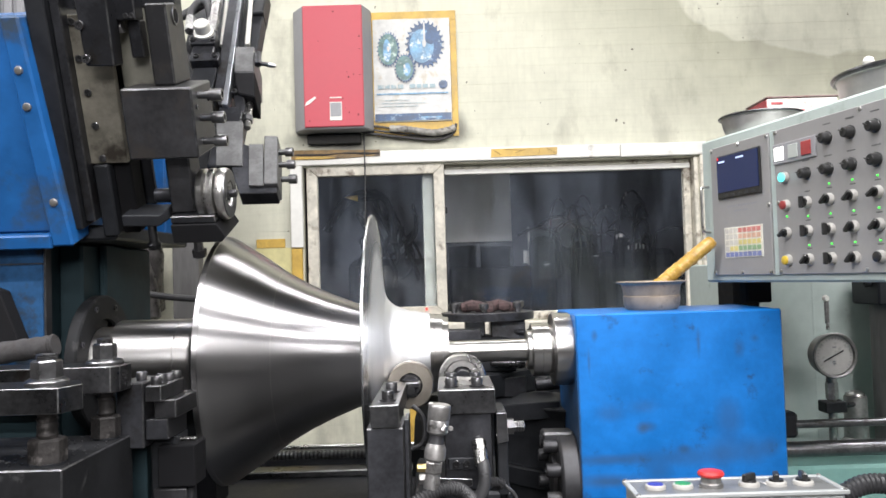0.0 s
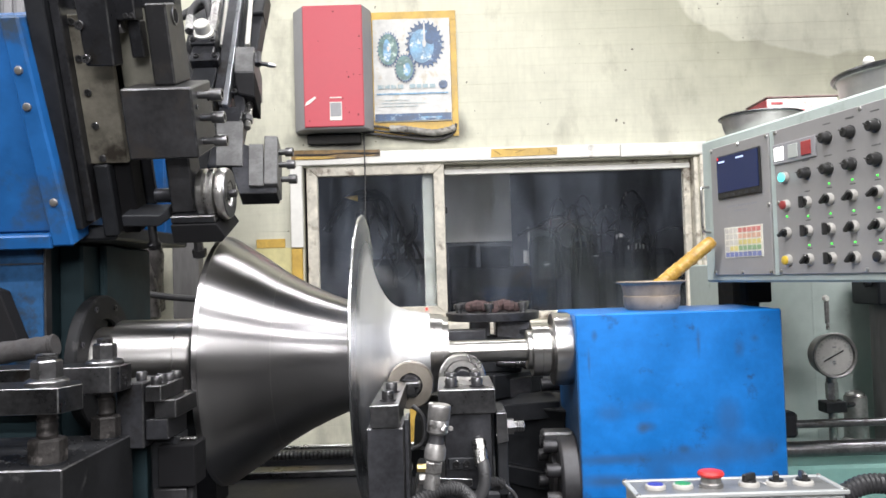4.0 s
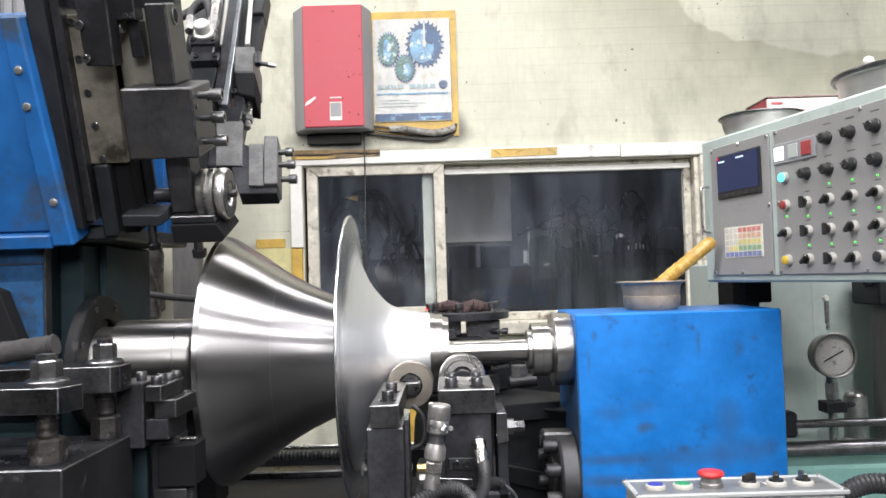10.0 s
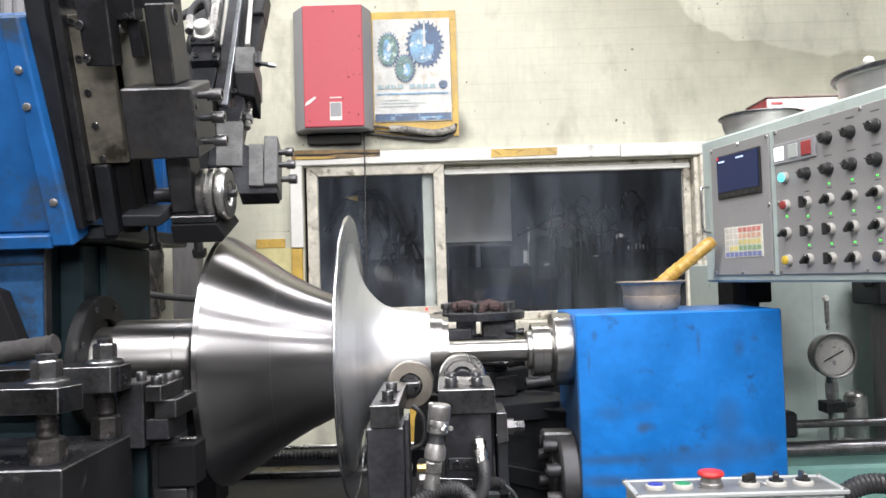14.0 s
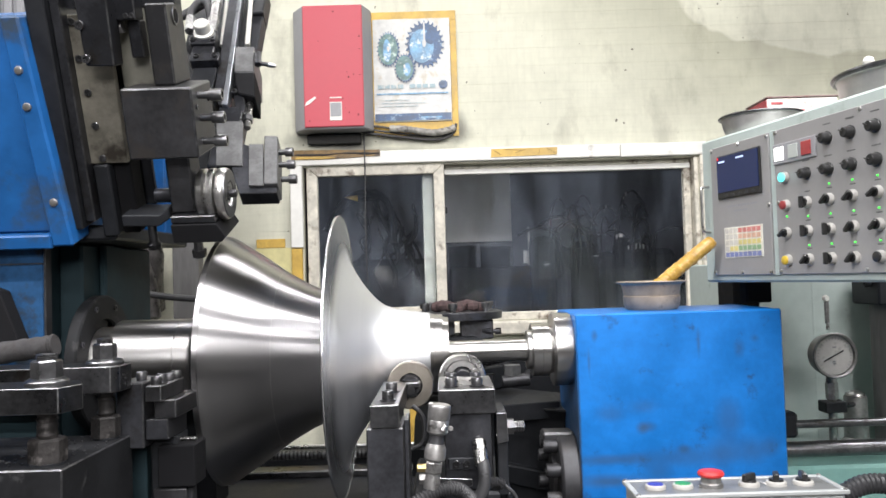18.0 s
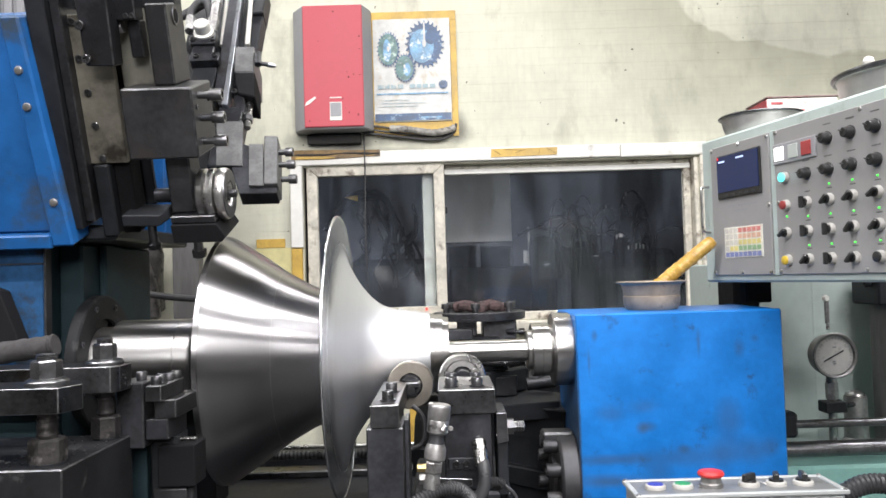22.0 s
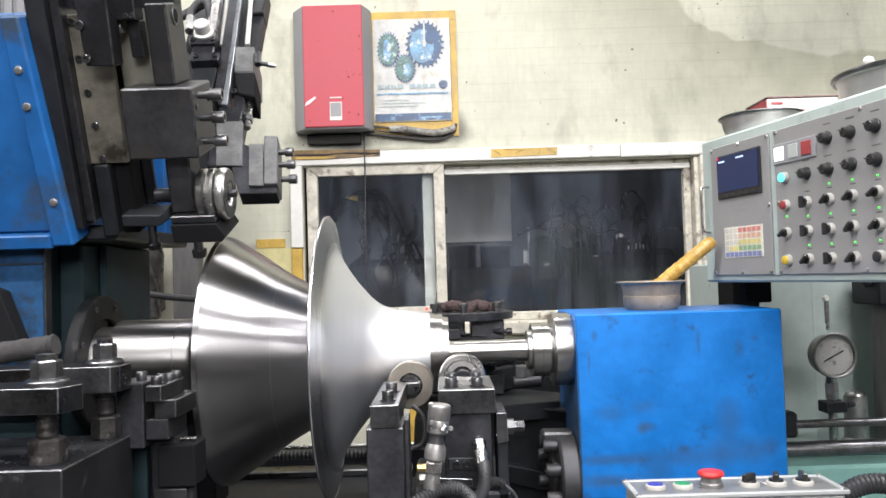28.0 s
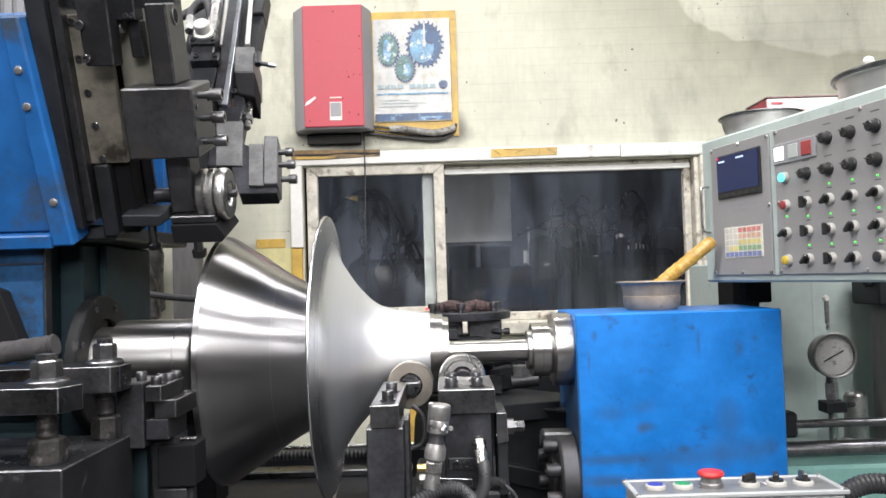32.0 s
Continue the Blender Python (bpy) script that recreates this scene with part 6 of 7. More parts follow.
part("carrier", box(B(), -0.70, -0.545, 0.04, 0.10, 0.40, 1.25, 0.004), OILY, rs)
part("stand", box(B(), -0.678, -0.622, 0.22, 0.28, 0.2625, 0.62, 0.004, pose(0, 0, 0, 35)), BLUE2, rs, "worn blue stand")
vl = thing("hydraulic_valve", R35, "black hydraulic valve with a pale adjusting knob", "valve")
part("block", box(B(), -0.637, -0.579, -0.042, 0.039, 0.868, 0.925, 0.003), BLACK, vl)
part("cap_plate", box(B(), -0.642, -0.577, -0.052, 0.039, 0.906, 0.929, 0.002), BLACK, vl)
part("top_plate", box(B(), -0.636, -0.582, -0.048, 0.039, 0.9295, 0.965, 0.002), BLACK, vl)
part("foot_plate", box(B(), -0.632, -0.558, -0.052, 0.039, 0.838, 0.8675, 0.002), BLACK, vl)
part("base", box(B(), -0.628, -0.565, -0.03, 0.039, 0.72, 0.8375, 0.003), OILY, vl)
part("knob", lathe(B(), [(-0.045, 0), (-0.045, 0.0265), (-0.057, 0.0265), (-0.059, 0.024), (-0.060, 0.0205), (-0.082, 0.0205), (-0.085, 0.0185), (-0.085, 0)], 32, "y", (-0.611, 0, 0.947)), RODS, vl, "pale round adjusting knob")
for x, z in ((-0.635, 0.918), (-0.583, 0.918), (-0.616, 0.852), (-0.569, 0.852)):
    part("cap_screw", cap_screw(B(), (x, -0.052, z), (0, -1, 0), 0.0075, 0.007), CAPS, vl)
part("hose", tube(B(), [(-0.667, -0.03, 1.024), (-0.671, -0.03, 1.072), (-0.657, -0.03, 1.112), (-0.635, -0.03, 1.106), (-0.622, -0.03, 1.07), (-0.614, -0.02, 1.03), (-0.610, -0.02, 0.97)], 0.010, 14), RUBBER, vl, "black rubber hose loop")
part("fitting", rod(rod(B(), (-0.662, -0.03, 0.985), (-0.665, -0.03, 1.008), 0.013, None, 6), (-0.665, -0.03, 1.008), (-0.668, -0.03, 1.045), 0.0115), PLATED, vl, "bright steel hose fitting")
part("fitting", rod(rod(rod(B(), (-0.602, -0.034, 0.97), (-0.601, -0.034, 1.03), 0.015, None, 6), (-0.601, -0.034, 1.03), (-0.604, -0.034, 1.09), 0.012), (-0.604, -0.034, 1.09), (-0.606, -0.034, 1.14), 0.0145, None, 6), PLATED, vl, "bright steel hose fitting")
part("hose", tube(B(), [(-0.71, -0.03, 1.0), (-0.69, -0.03, 0.95), (-0.665, -0.03, 0.90), (-0.63, -0.01, 0.86)], 0.010, 12), RUBBER, vl, "black rubber hose")
part("hose", tube(B(), [(-0.80, 0.0, 1.05), (-0.74, 0.0, 1.08), (-0.70, 0.0, 1.10), (-0.66, 0.0, 1.15)], 0.013, 12), RUBBER, vl, "black rubber hose")

# ---- control panel, turned towards the machine ----
beta = math.radians(77)
PANEL = Matrix.Translation((0.553 + 0.012 * math.cos(beta), 0.1 - 0.012 * math.sin(beta), A)) @ Matrix(((math.cos(beta), math.sin(beta), 0, 0), (-math.sin(beta), math.cos(beta), 0, 0), (0, 0, 1, 0), (0, 0, 0, 1)))
PW, PZ0, PZ1 = 0.80, 0.120, 0.414
cp = thing("control_panel", PANEL, "grey-green control panel with knobs, lamps and screen", "control panel")
part("case", box(B(), -0.019, PW, 0.0, 0.34, PZ0, PZ1, 0.004), MINT, cp)
d1 = part("screen_door", box(B(), 0.022, 0.212, -0.005, 0.0005, 0.134, 0.393, 0.001), GREY, cp, "grey plate with the screen")
part("knob_plate", box(B(), 0.228, PW - 0.02, -0.005, 0.0005, 0.134, 0.393, 0.001), GREY, cp, "grey plate with the knobs")
sc = part("screen", box(B(), 0.050, 0.190, -0.010, -0.0045, 0.286, 0.373, 0.002), KNOB, d1, "black screen housing")
part("glass", box(B(), 0.053, 0.187, -0.0112, -0.0098, 0.299, 0.370, 0.0004), SCREEN, sc, "dark blue lit screen")
lit = glow("screen_letters", (0.55, 0.65, 0.95), 0.7)
for x0, x1, z in ((0.060, 0.080, 0.358), (0.120, 0.142, 0.360)):
    part("lettering_bar", box(B(), x0, x1, -0.0122, -0.0110, z, z + 0.003, 0), lit, sc)
part("lettering_bar", box(B(), 0.0555, 0.059, -0.0122, -0.0110, 0.364, 0.3695, 0), glow("red_mark", (0.8, 0.02, 0.02), 0.6), sc)
for k in range(5):
    part("key", box(B(), 0.075 + 0.022 * k, 0.088 + 0.022 * k, -0.0112, -0.0098, 0.289, 0.294, 0.0005), BLACK, sc)
for x0, x1, z in ((0.075, 0.110, 0.268), (0.113, 0.150, 0.268), (0.153, 0.172, 0.268), (0.098, 0.142, 0.258)):
    part("lettering_bar", box(B(), x0, x1, -0.0056, -0.0048, z, z + 0.0035, 0), CASE, d1)
kp = part("keypad", box(B(), 0.063, 0.186, -0.0062, -0.0048, 0.168, 0.228, 0.0005), mat("pale_membrane", (0.78, 0.76, 0.66), 0.4), d1, "pale membrane keypad with coloured keys")
hues = {"r": (0.66, 0.24, 0.21), "o": (0.72, 0.46, 0.33), "y": (0.74, 0.64, 0.24), "g": (0.30, 0.46, 0.25), "b": (0.22, 0.25, 0.46), "w": (0.64, 0.62, 0.56)}
KEYM = {k: mat("key_" + k, c, 0.4, fine=200) for k, c in hues.items()}
for j, row in enumerate(("wwwrrrrr", "wwwooooo", "wwwyyyyy", "wyyggggg", "bbbbbbbb")):
    for i, ch in enumerate(row):
        x, z = 0.067 + 0.01455 * i, 0.2165 - 0.0116 * j
        part("key", box(B(), x, x + 0.0115, -0.0070, -0.0060, z, z + 0.0088, 0), KEYM[ch], kp)
for x in (0.026, 0.118, 0.207, 0.234, 0.44, 0.65, 0.772):
    for z in (0.139, 0.388) + ((0.262,) if x in (0.207, 0.234) else ()):
        part("plate_screw", lathe(B(), [(0.005, 0.004), (0.0075, 0.0032), (0.0085, 0)], 12, "y", (0, 0, 0), Matrix.Translation((x, 0, z)) @ pose(0, 0, 0, 0, 0, 180)), BRIGHT, cp)
part("handle", tube(B(), [(0.004, 0.002, 0.318), (0.002, -0.014, 0.316), (0.002, -0.017, 0.305), (0.002, -0.017, 0.27), (0.002, -0.017, 0.236), (0.002, -0.014, 0.226), (0.004, 0.002, 0.224)], 0.0028), BRIGHT, cp, "bent steel handle")
part("divider", box(B(), 0.2135, 0.2265, -0.003, 0.0, 0.132, 0.395, 0.001), MINT, cp)


def control(x, z, kind_, angle=0, lit_col=None):
    m = Matrix.Translation((x, -0.005, z)) @ pose(0, 0, 0, 0, 0, 180)
    if kind_ == "dial":
        o = part("dial_knob", lathe(B(), [(0, 0), (0, 0.0112), (0.002, 0.0112), (0.003, 0.0095), (0.013, 0.0086), (0.0145, 0.0070), (0.0145, 0)], 24, "y", m=m), KNOB, cp, "black dial knob")
        part("pointer", box(B(), -0.001, 0.001, -0.0215, -0.0185, 0.0, 0.009, 0.0003, Matrix.Translation((x, 0, z)) @ pose(0, 0, 0, 0, angle, 0)), KNOB, o)
        return
    ring = part("bezel", lathe(B(), [(0, 0), (0, 0.0100), (0.003, 0.0098), (0.0065, 0.0091), (0.0075, 0.0082), (0.0075, 0)], 32, "y", m=m), RING, cp, "pale round bezel")
    if kind_ == "switch":
        part("lever", box(lathe(B(), [(0.0075, 0), (0.0075, 0.0076), (0.0105, 0.0072), (0.0105, 0)], 24, "y", m=m), -0.003, 0.003, -0.0225, -0.0150, -0.0095, 0.0105, 0.0012, Matrix.Translation((x, 0, z)) @ pose(0, 0, 0, 0, angle, 0)), KNOB, ring, "black selector lever")
    elif kind_ == "button":
        part("button", lathe(B(), [(0.0075, 0), (0.0075, 0.0080), (0.0105, 0.0078), (0.0115, 0.006), (0.012, 0)], 28, "y", m=m), lit_col, ring, "coloured push button")


LABELM = mat("faded_print", (0.13, 0.13, 0.13), 0.5, dark=0.7)
LEDM = glow("green_led", (0.10, 0.75, 0.10), 0.9)
COLS = [0.257, 0.312, 0.366, 0.418, 0.470, 0.523, 0.576, 0.629, 0.682, 0.735]
ROWS = [0.356, 0.305, 0.256, 0.207, 0.159]
YEL, REDB = mat("yellow_button", (0.75, 0.52, 0.05), 0.35), mat("red_button", (0.42, 0.06, 0.06), 0.35)
control(COLS[0], ROWS[1], "button", 0, glow("cyan_lamp", (0.10, 0.75, 0.70), 1.6))
control(COLS[0], ROWS[2], "button", 0, REDB)
control(COLS[0], ROWS[4], "button", 0, YEL)
control(COLS[0], ROWS[3], "switch", 60)
for c in range(1, 10):
    x = COLS[c]
    if c > 1:
        control(x, ROWS[0], "dial", -60)
    control(x, ROWS[1], "dial", -70)
    control(x, ROWS[2], "switch", (60, 0, 50, 50)[c % 4])
    control(x, ROWS[3], "switch", (0, 0, 45, 50)[(c + 3) % 4])
    if c == 4:
        control(x, ROWS[4], "button", 0, KNOB)
    else:
        control(x, ROWS[4], "switch", (50, 0, 45, 0)[(c + 3) % 4])
    for z in (0.281, 0.232, 0.183):
        if z != 0.281 or c > 1:
            part("led", lathe(B(), [(0.005, 0.0019), (0.0065, 0.0017), (0.0075, 0.0010), (0.0078, 0)], 12, "y", m=Matrix.Translation((x, 0, z)) @ pose(0, 0, 0, 0, 0, 180)), LEDM, cp, "small lit green lamp")
    for z in (ROWS[0] + 0.022, ROWS[1] + 0.021, ROWS[2] + 0.0175, ROWS[3] + 0.0175, ROWS[4] + 0.0175):
        if c > 1 or z < 0.34:
            part("lettering_bar", box(B(), x - (0.009 if z > 0.29 else 0.006), x + (0.009 if z > 0.29 else 0.006), -0.0055, -0.0048, z, z + 0.002, 0), LABELM, cp)
part("led", lathe(B(), [(0.005, 0.0024), (0.0065, 0.0021), (0.0075, 0.0012), (0.0078, 0)], 12, "y", m=Matrix.Translation((0.257, 0, 0.236)) @ pose(0, 0, 0, 0, 0, 180)), LEDM, cp, "small lit green lamp")
bar3 = part("lamp_bar", box(B(), 0.228, 0.340, -0.008, -0.0045, 0.330, 0.366, 0.001), CASE, cp, "grey bar with three square lamps")
for x, mt in ((0.246, glow("white_lamp", (0.95, 0.95, 0.92), 1.2)), (0.284, glow("pale_lamp", (0.34, 0.36, 0.34), 0.2)), (0.318, REDB)):
    part("square_lamp", box(B(), x - 0.012, x + 0.012, -0.0105, -0.0075, 0.336, 0.360, 0.0015), mt, bar3)

arm = thing("panel_stand", PANEL, "black steel stand carrying the control panel", "stand")
part("neck", box(B(), 0.004, 0.03, 0.06, 0.12, 0.075, PZ0 - 0.001, 0.003), DARK, arm)
part("column", box(B(), 0.640, 0.698, 0.20, 0.30, 0, A + 0.118, 0.003, PANEL.inverted()), DARK, arm)

# what stands on the panel
bw = [(0, 0), (0, 0.057), (0.004, 0.061), (0.022, 0.0665), (0.038, 0.0690), (0.0395, 0.0715), (0.0415, 0.0725), (0.0430, 0.0705), (0.036, 0.0670), (0.020, 0.0645), (0.006, 0.059), (0.004, 0)]
# rolled rim of the bowls; its dull dark steel paints the shade under the lip
LIP = [(0.0385, 0.0700), (0.0382, 0.0725), (0.0392, 0.0740), (0.0410, 0.0746), (0.0428, 0.0738), (0.0436, 0.0720), (0.0432, 0.0704)]
b1 = thing("steel_bowl", Matrix.Translation((0.654, 0.045, A + PZ1 + 0.001)), "wide stainless steel bowl on the control panel", "bowl", "steel bowls")
part("body", lathe(B(), [(0.95 * a, 1.10 * r) for a, r in bw], 56, "z"), TIN, b1)
part("rolled_rim", lathe(B(), [(0.95 * a, 1.10 * r) for a, r in LIP], 56, "z"), DULL, b1, "rolled rim, darkened for the shade under the lip")
b2 = thing("steel_bowl", Matrix.Translation((0.872, -0.13, A + PZ1 + 0.001)), "large stainless steel bowl on the control panel", "bowl", "steel bowls")
part("body", lathe(B(), [(1.88 * a, 1.93 * r) for a, r in bw], 64, "z"), TIN, b2)
part("rolled_rim", lathe(B(), [(1.88 * a, 1.93 * r) for a, r in LIP], 64, "z"), DULL, b2, "rolled rim, darkened for the shade under the lip")
single("white_ball", lathe(B(), [(-0.010, 0), (-0.007, 0.007), (0, 0.010), (0.007, 0.007), (0.010, 0)], 20, "z"), WHITE, "small white plastic cap on the bowl rim", "cap", Matrix.Translation((0.765, -0.163, A + PZ1 + 0.093)))
bx = thing("carton", Matrix.Translation((0.743, 0.105, A + PZ1 + 0.001)), "worn red and white carton on the control panel", "carton")
part("box", box(B(), -0.072, 0.072, -0.055, 0.055, 0, 0.077, 0.002), mat("worn_red_print", (0.72, 0.68, 0.64), 0.5, 0, 0.85, 12, 60, 0.1, dirt=(0.40, 0.30, 0.27), dirt_at=0.53, dirt_scale=22), bx)
part("lid", box(B(), -0.074, 0.074, -0.057, 0.057, 0.0775, 0.081, 0.001), mat("grubby_lid_print", (0.30, 0.22, 0.20), 0.5, dirt=(0.12, 0.03, 0.03), dirt_at=0.5, dirt_scale=20), bx, "grubby lid")
REDP = mat("red_print", (0.42, 0.05, 0.06), 0.45, dirt=(0.7, 0.6, 0.55), dirt_at=0.62, dirt_scale=30)
part("end_label", box(B(), -0.0740, -0.0722, -0.053, 0.053, 0.004, 0.075, 0.0005), REDP, bx, "scuffed red end")
for x0, x1, z0, z1 in ((-0.064, -0.040, 0.064, 0.069), (-0.064, -0.036, 0.050, 0.056), (-0.026, 0.004, 0.048, 0.053), (-0.015, 0.006, 0.036, 0.046)):
    part("lettering_bar", box(B(), x0, x1, -0.0562, -0.0548, z0, z1, 0), REDP, bx)

# ---- cabinet, gauge and bed behind the tailstock ----
cb = thing("machine_cabinet", Matrix.Translation((0, 0.36, 0)), "tall grey-green machine cabinet with grimy side", "cabinet")
part("body", box(B(), 0.748, 1.7, 0, 0.5, 0.0, A + 0.16, 0.004), MINT, cb)
part("panel_edge", box(B(), 0.887, 0.892, -0.0012, 0.0, 0.6, A + 0.15, 0.001), MINT, cb)
pp = thing("hydraulic_column", Matrix.Translation((1.035, 0.28, 0)), "thick black steel column with a bolted collar", "column")
part("tube", rod(B(), (0, 0, 0.5), (0, 0, A + 0.08), 0.047, None, 40), POSTM, pp)
part("collar", box(B(), -0.062, 0.09, -0.06, 0.06, A + 0.055, A + 0.118, 0.004), OILY, pp)
for k in range(3):
    part("screw", cap_screw(B(), (-0.02 + 0.03 * k, -0.06, A + 0.085), (0, -1, 0), 0.008, 0.01), BLACK, pp)
part("bolt", cap_screw(B(), (-0.062, -0.03, A + 0.105), (-1, 0, 0), 0.010, 0.012, 0.004), OILY, pp)
gg = thing("pressure_gauge", Matrix.Translation((0.865, 0.25, A - 0.0535)), "round steel pressure gauge with white dial", "gauge")
gm = pose(0, 0, 0, 0, 0, 2) @ Matrix.Diagonal((0.94, 1, 0.94, 1))
part("case", lathe(B(), [(0.0, 0), (0.0, 0.048), (-0.028, 0.050), (-0.030, 0.054), (-0.036, 0.0545), (-0.038, 0.052), (-0.036, 0.047), (-0.030, 0.0465), (-0.030, 0)], 56, "y", m=gm), ZINC, gg)
dial = part("dial", lathe(B(), [(-0.0305, 0), (-0.0315, 0.0462), (-0.0300, 0.0462)], 48, "y", m=gm), mat("white_dial", (0.62, 0.60, 0.57), 0.4, 0, 0.8, dirt=(0.33, 0.32, 0.29), dirt_at=0.55, dirt_scale=30), gg, "white dial face")
part("needle", box(B(), -0.030, 0.024, -0.0345, -0.0325, -0.0012, 0.0012, 0.0004, gm @ pose(0, 0, 0, 0, -27, 0)), KNOB, dial, "black needle")
for k in range(26):
    a = math.radians(225 - 270 * k / 25)
    part("tick", box(B(), 0.038, 0.043 if k % 5 else 0.045, -0.0330, -0.0320, -0.0004, 0.0004, 0, gm @ pose(0, 0, 0, 0, -math.degrees(a), 0)), CASE, dial)
for x0, x1, z in ((-0.004, 0.004, 0.018), (-0.005, 0.003, -0.016), (-0.003, 0.004, -0.021)):
    part("lettering_bar", box(B(), x0, x1, -0.0332, -0.0320, z, z + 0.003, 0, gm), CASE, dial)
part("stem", rod(rod(rod(B(), (0, -0.015, -0.066), (0, -0.015, -0.048), 0.0115), (0, -0.015, -0.100), (0, -0.015, -0.062), 0.0135, None, 6), (0, -0.015, -0.20), (0, -0.015, -0.1), 0.009), PLATED, gg)
part("valve_block", box(B(), -0.024, 0.024, -0.035, 0.005, -0.128, -0.103, 0.002), OILY, gg)
part("pipe", rod(B(), (0.024, -0.01, -0.115), (0.06, 0.0, -0.115), 0.006), DULL, gg)
part("strap", box(B(), 0.006, 0.016, 0.012, 0.017, 0.068, 0.128, 0.0015), ZINC, gg, "pale hanging strap")
part("strap_knob", lathe(B(), [(-0.006, 0), (-0.006, 0.006), (0.0, 0.0075), (0.006, 0.006), (0.006, 0)], 20, "y", (0.008, 0.011, 0.126)), WHITE, gg, "pale round strap end")
part("hook", tube(B(), [(0.011, 0.014, 0.070), (0.012, 0.012, 0.062), (0.008, 0.006, 0.056), (0.003, 0.0, 0.058), (0.002, -0.004, 0.064)], 0.0028), BRIGHT, gg)
can = thing("oil_cup", Matrix.Translation((0.932, 0.265, A - 0.285)), "small grey steel oil cup with brass lid", "oil cup")
part("cup", lathe(B(), [(0, 0), (0, 0.046), (0.014, 0.044), (0.030, 0.034), (0.040, 0.0255), (0.132, 0.0245), (0.134, 0)], 40, "z"), ZINC, can)
part("lid", lathe(B(), [(0.134, 0), (0.134, 0.0225), (0.139, 0.0205), (0.144, 0.013), (0.146, 0)], 40, "z"), BRIGHT, can)
ab = thing("side_bed", Matrix.Translation((0, 0, 0)), "aqua painted steel side bed behind the tailstock", "machine bed")
part("beam", box(B(), 0.572, 1.8, 0.11, 0.358, 0.02, A - 0.2855, 0.006), AQUA, ab)
part("ledge", box(B(), 0.572, 1.8, 0.02, 0.109, 0.02, A - 0.248, 0.006), AQUA, ab)

# ---- push-button box in front of the tailstock ----
pb = thing("push_button_box", Matrix.Translation((-0.0125, 0, A)), "grey push-button box with red emergency button", "button box")
part("box", box(B(), 0.274, 0.563, -0.444, -0.363, -0.27, -0.1705, 0.004), BOXP, pb)
part("lid", box(B(), 0.279, 0.558, -0.439, -0.368, -0.1703, -0.1655, 0.0008), GRIMY, pb, "grimy grey cover plate")
for x0, x1, y0, y1 in ((0.270, 0.567, -0.448, -0.4395), (0.270, 0.567, -0.3675, -0.359), (0.270, 0.2785, -0.4393, -0.3677), (0.5585, 0.567, -0.4393, -0.3677)):
    part("rim", box(B(), x0, x1, y0, y1, -0.1703, -0.1640, 0.0012), BOXP, pb)
SHRED = mat("pale_tape_shred", (0.62, 0.61, 0.58), 0.5)
for x, y, a in ((0.464, -0.398, 40), (0.4665, -0.406, -30), (0.536, -0.398, 20), (0.371, -0.408, 60)):
    part("tape_shred", box(B(), -0.004, 0.004, -0.0012, 0.0012, 0.0, 0.0008, 0.0002, Matrix.Translation((x, y, -0.1640)) @ pose(0, 0, 0, 20, 25, a)), SHRED, pb)
part("post", box(B(), 0.38, 0.44, -0.42, -0.38, -A, -0.2705, 0.004), DARK, pb)
for x in (0.2745, 0.5625):
    for y in (-0.4437, -0.3633):
        part("plate_screw", lathe(B(), [(-0.1645, 0.0035), (-0.1625, 0.0030), (-0.1615, 0)], 12, "z", (x, y, 0)), BRIGHT, pb)
bz = [(-0.1655, 0.0148), (-0.163, 0.0148), (-0.1605, 0.0138), (-0.1595, 0.0122), (-0.1595, 0)]
for x, kind_, mt in ((0.308, "b", mat("blue_button", (0.03, 0.04, 0.35), 0.35)), (0.3475, "b", mat("green_button", (0.03, 0.28, 0.10), 0.35)), (0.443, "s", 35), (0.482, "s", 70), (0.521, "s", 80)):
    o = part("bezel", lathe(B(), bz, 32, "z", (x, -0.405, 0)), RING, pb, "pale round bezel")
    if kind_ == "b":
        part("button", lathe(B(), [(-0.160, 0), (-0.160, 0.0115), (-0.1588, 0.0110), (-0.1582, 0.009), (-0.1582, 0)], 28, "z", (x, -0.405, 0)), mt, o, "coloured push button")
    else:
        part("lever", box(lathe(B(), [(-0.1595, 0), (-0.1595, 0.0105), (-0.1565, 0.0098), (-0.1565, 0)], 24, "z", (x, -0.405, 0)), -0.012, 0.012, -0.004, 0.004, -0.158, -0.148, 0.0015, Matrix.Translation((x, -0.405, 0)) @ pose(0, 0, 0, 0, 0, mt)), KNOB, o, "black selector lever")
em = part("emergency_base", lathe(B(), [(-0.1655, 0), (-0.1655, 0.0165), (-0.160, 0.0165), (-0.158, 0.0145), (-0.150, 0.0140), (-0.150, 0)], 32, "z", (0.3885, -0.405, 0)), ZINC, pb, "grimy steel collar")
part("mushroom_head", lathe(B(), [(-0.151, 0), (-0.151, 0.0145), (-0.149, 0.0182), (-0.146, 0.0187), (-0.143, 0.0165), (-0.1412, 0.010), (-0.1408, 0)], 40, "z", (0.3885, -0.405, 0)), mat("red_mushroom", (0.62, 0.03, 0.03), 0.35), em, "red mushroom head")
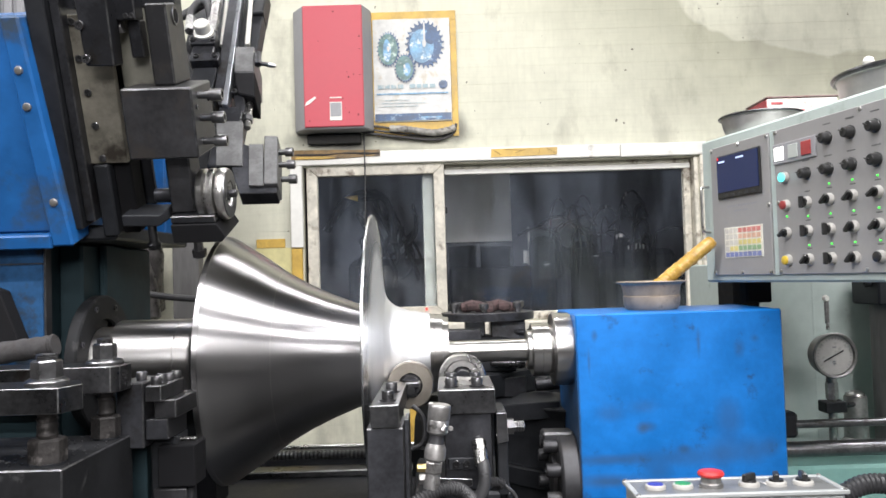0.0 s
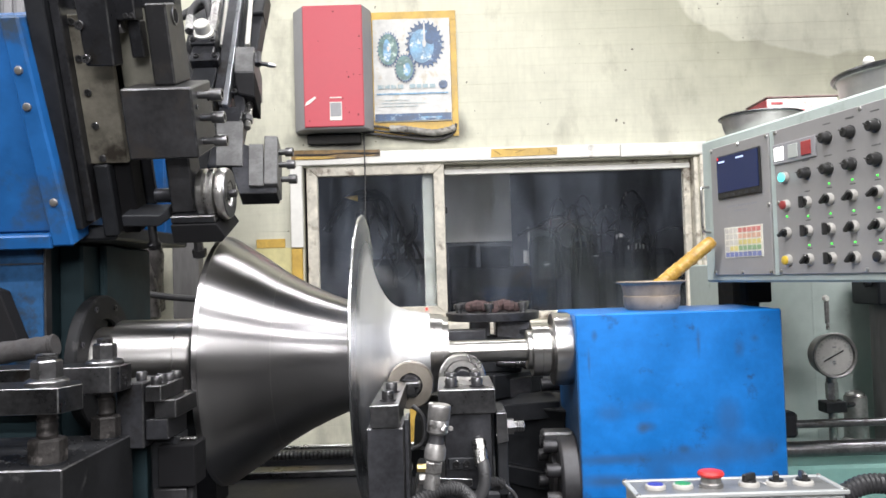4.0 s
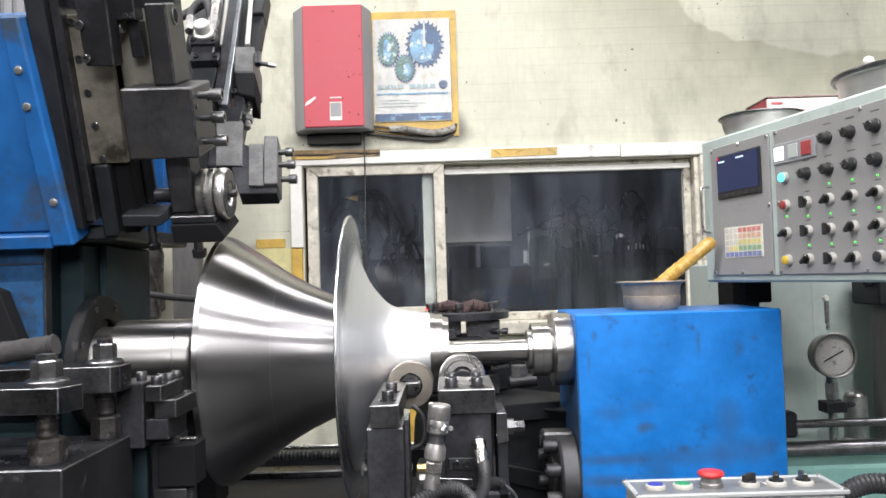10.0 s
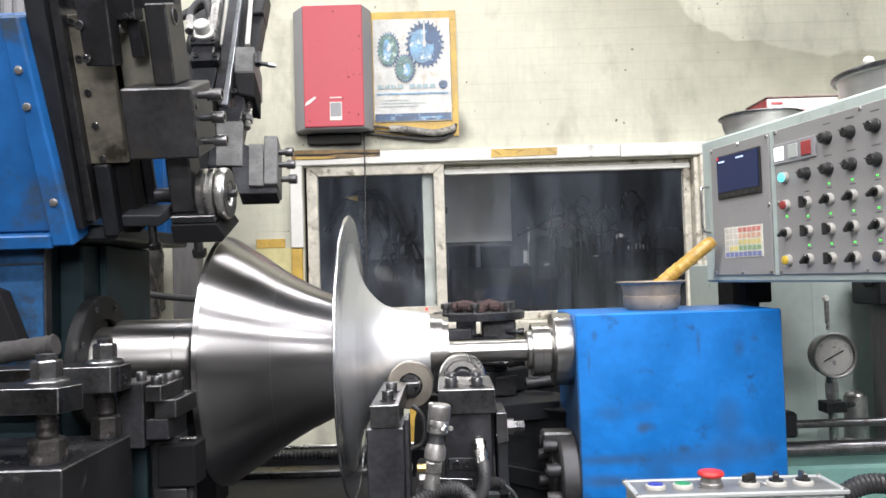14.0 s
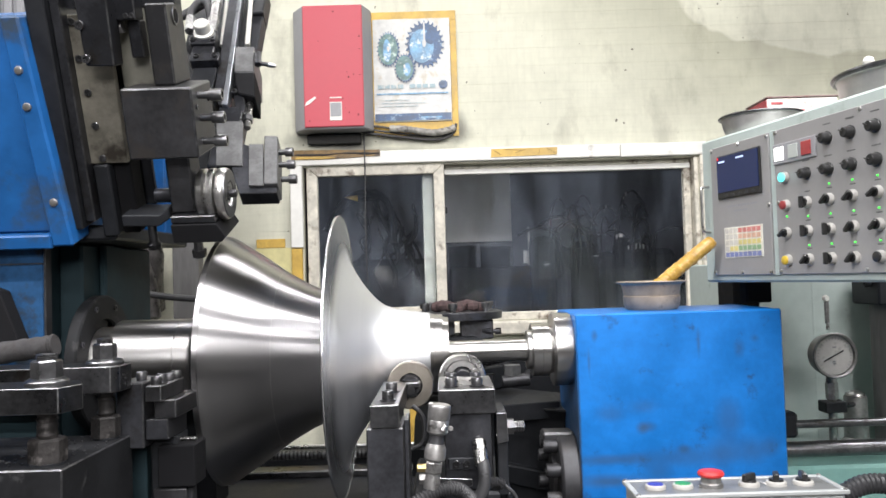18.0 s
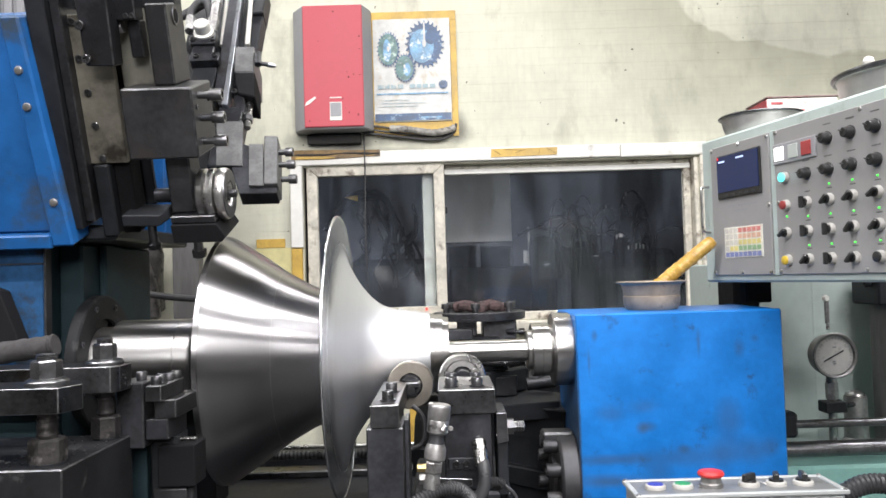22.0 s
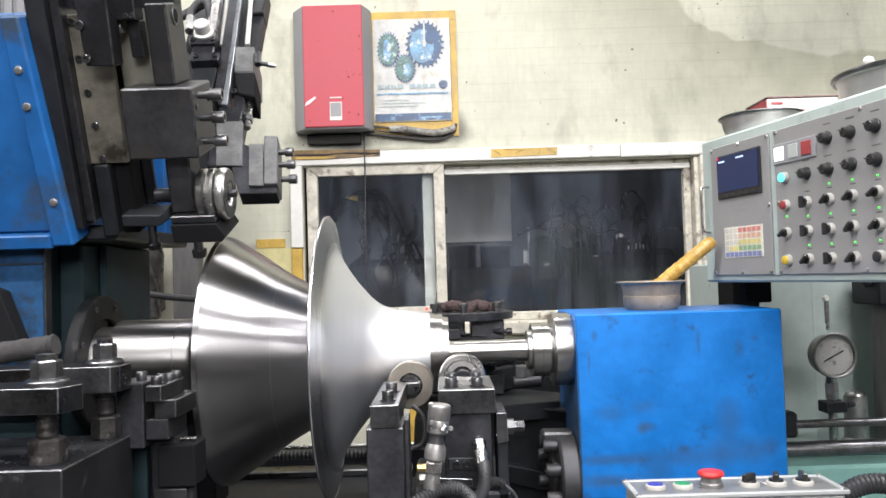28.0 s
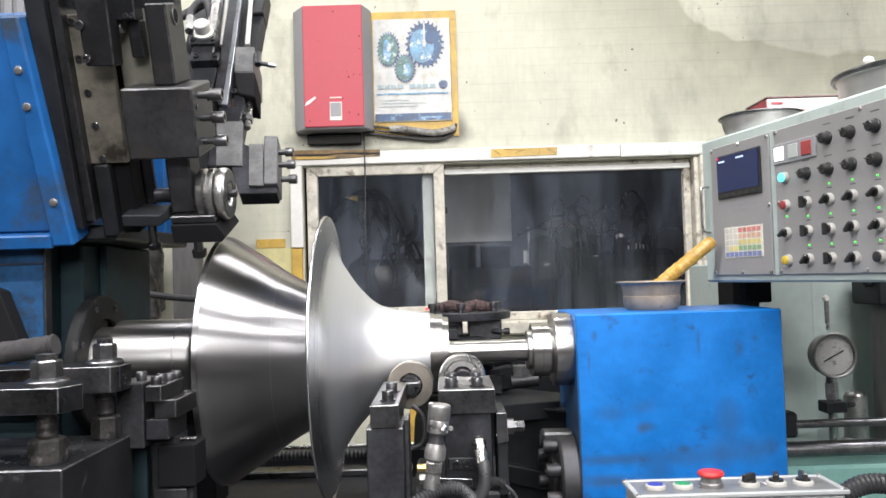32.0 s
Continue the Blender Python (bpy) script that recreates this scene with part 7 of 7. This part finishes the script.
single("button_cable", tube(B(), [(0.565, -0.40, -0.185), (0.60, -0.40, -0.170), (0.64, -0.40, -0.172), (0.70, -0.38, -0.19), (0.8, -0.36, -0.30)], 0.013, 14, 12, 0.14), mat("dark_grey_sleeve", (0.030, 0.030, 0.032), 0.35, 0.0, 0.5, 20, 150, 0.3), "grey corrugated cable of the button box", "cable", AX)


# ---- what moves ----
TURN = 24.0         # degrees of spindle turn in a thirtieth of a second


def carriage_at(s):
    return Matrix.Translation((0.148 - 0.1505 * s, 0.300 + 0.14 * s, A))


def piece_pose(i, phi, t):
    ra, rb = RING_R[i], RING_R[i + 1]
    a0 = math.atan2(curve_at(3, rb) - curve_at(3, ra), rb - ra)
    xm0, rm = 0.5 * (curve_at(3, ra) + curve_at(3, rb)), 0.5 * (ra + rb)
    xa, xb = sheet_x(ra, t), sheet_x(rb, t)
    a1 = math.atan2(xb - xa, rb - ra)
    turn = pose(0, 0, 0, 0, math.degrees(a1 - a0), 0)
    out = turn @ Vector((curve_at(3, rb) - xm0, 0, rb - rm))
    return pose(0, 0, 0, phi) @ Matrix.Translation((xb - out.x, 0, rb - out.z)) @ turn


def motions():
    walk(car, [(t, carriage_at(s)) for t, s in STROKE])
    times = [0, 0.7, 1.4, 2.1, 2.5, 3.5, 4.75, 5.3, 6.0, 6.7, 7.5, 8.3, 9, 9.3, 9.6, 11, 12.45, 13.2, 14, 14.8, 15.6, 16.3, 16.8, 17.2, 17.6, 18, 20.65, 21.3, 22, 22.8, 23.5, 24.3, 25, 25.5, 26.2, 26.5, 28, 29.65, 30.3, 31, 31.5, 32]
    for i in range(len(RING_R) - 1):
        local = [(t, piece_pose(i, 0, t)) for t in times]
        for o, k, phi in PIECES:
            if k == i:
                walk(o, [(t, pose(0, 0, 0, phi) @ m) for t, m in local])
    walk(BEAD, [(t, Matrix.Translation((sheet_x(0.271, t), 0, 0))) for t in times])
    for o in (man, bell, press):
        walk(o, [(k / 30, pose(0, 0, A, TURN * k)) for k in range(961)])


motions()
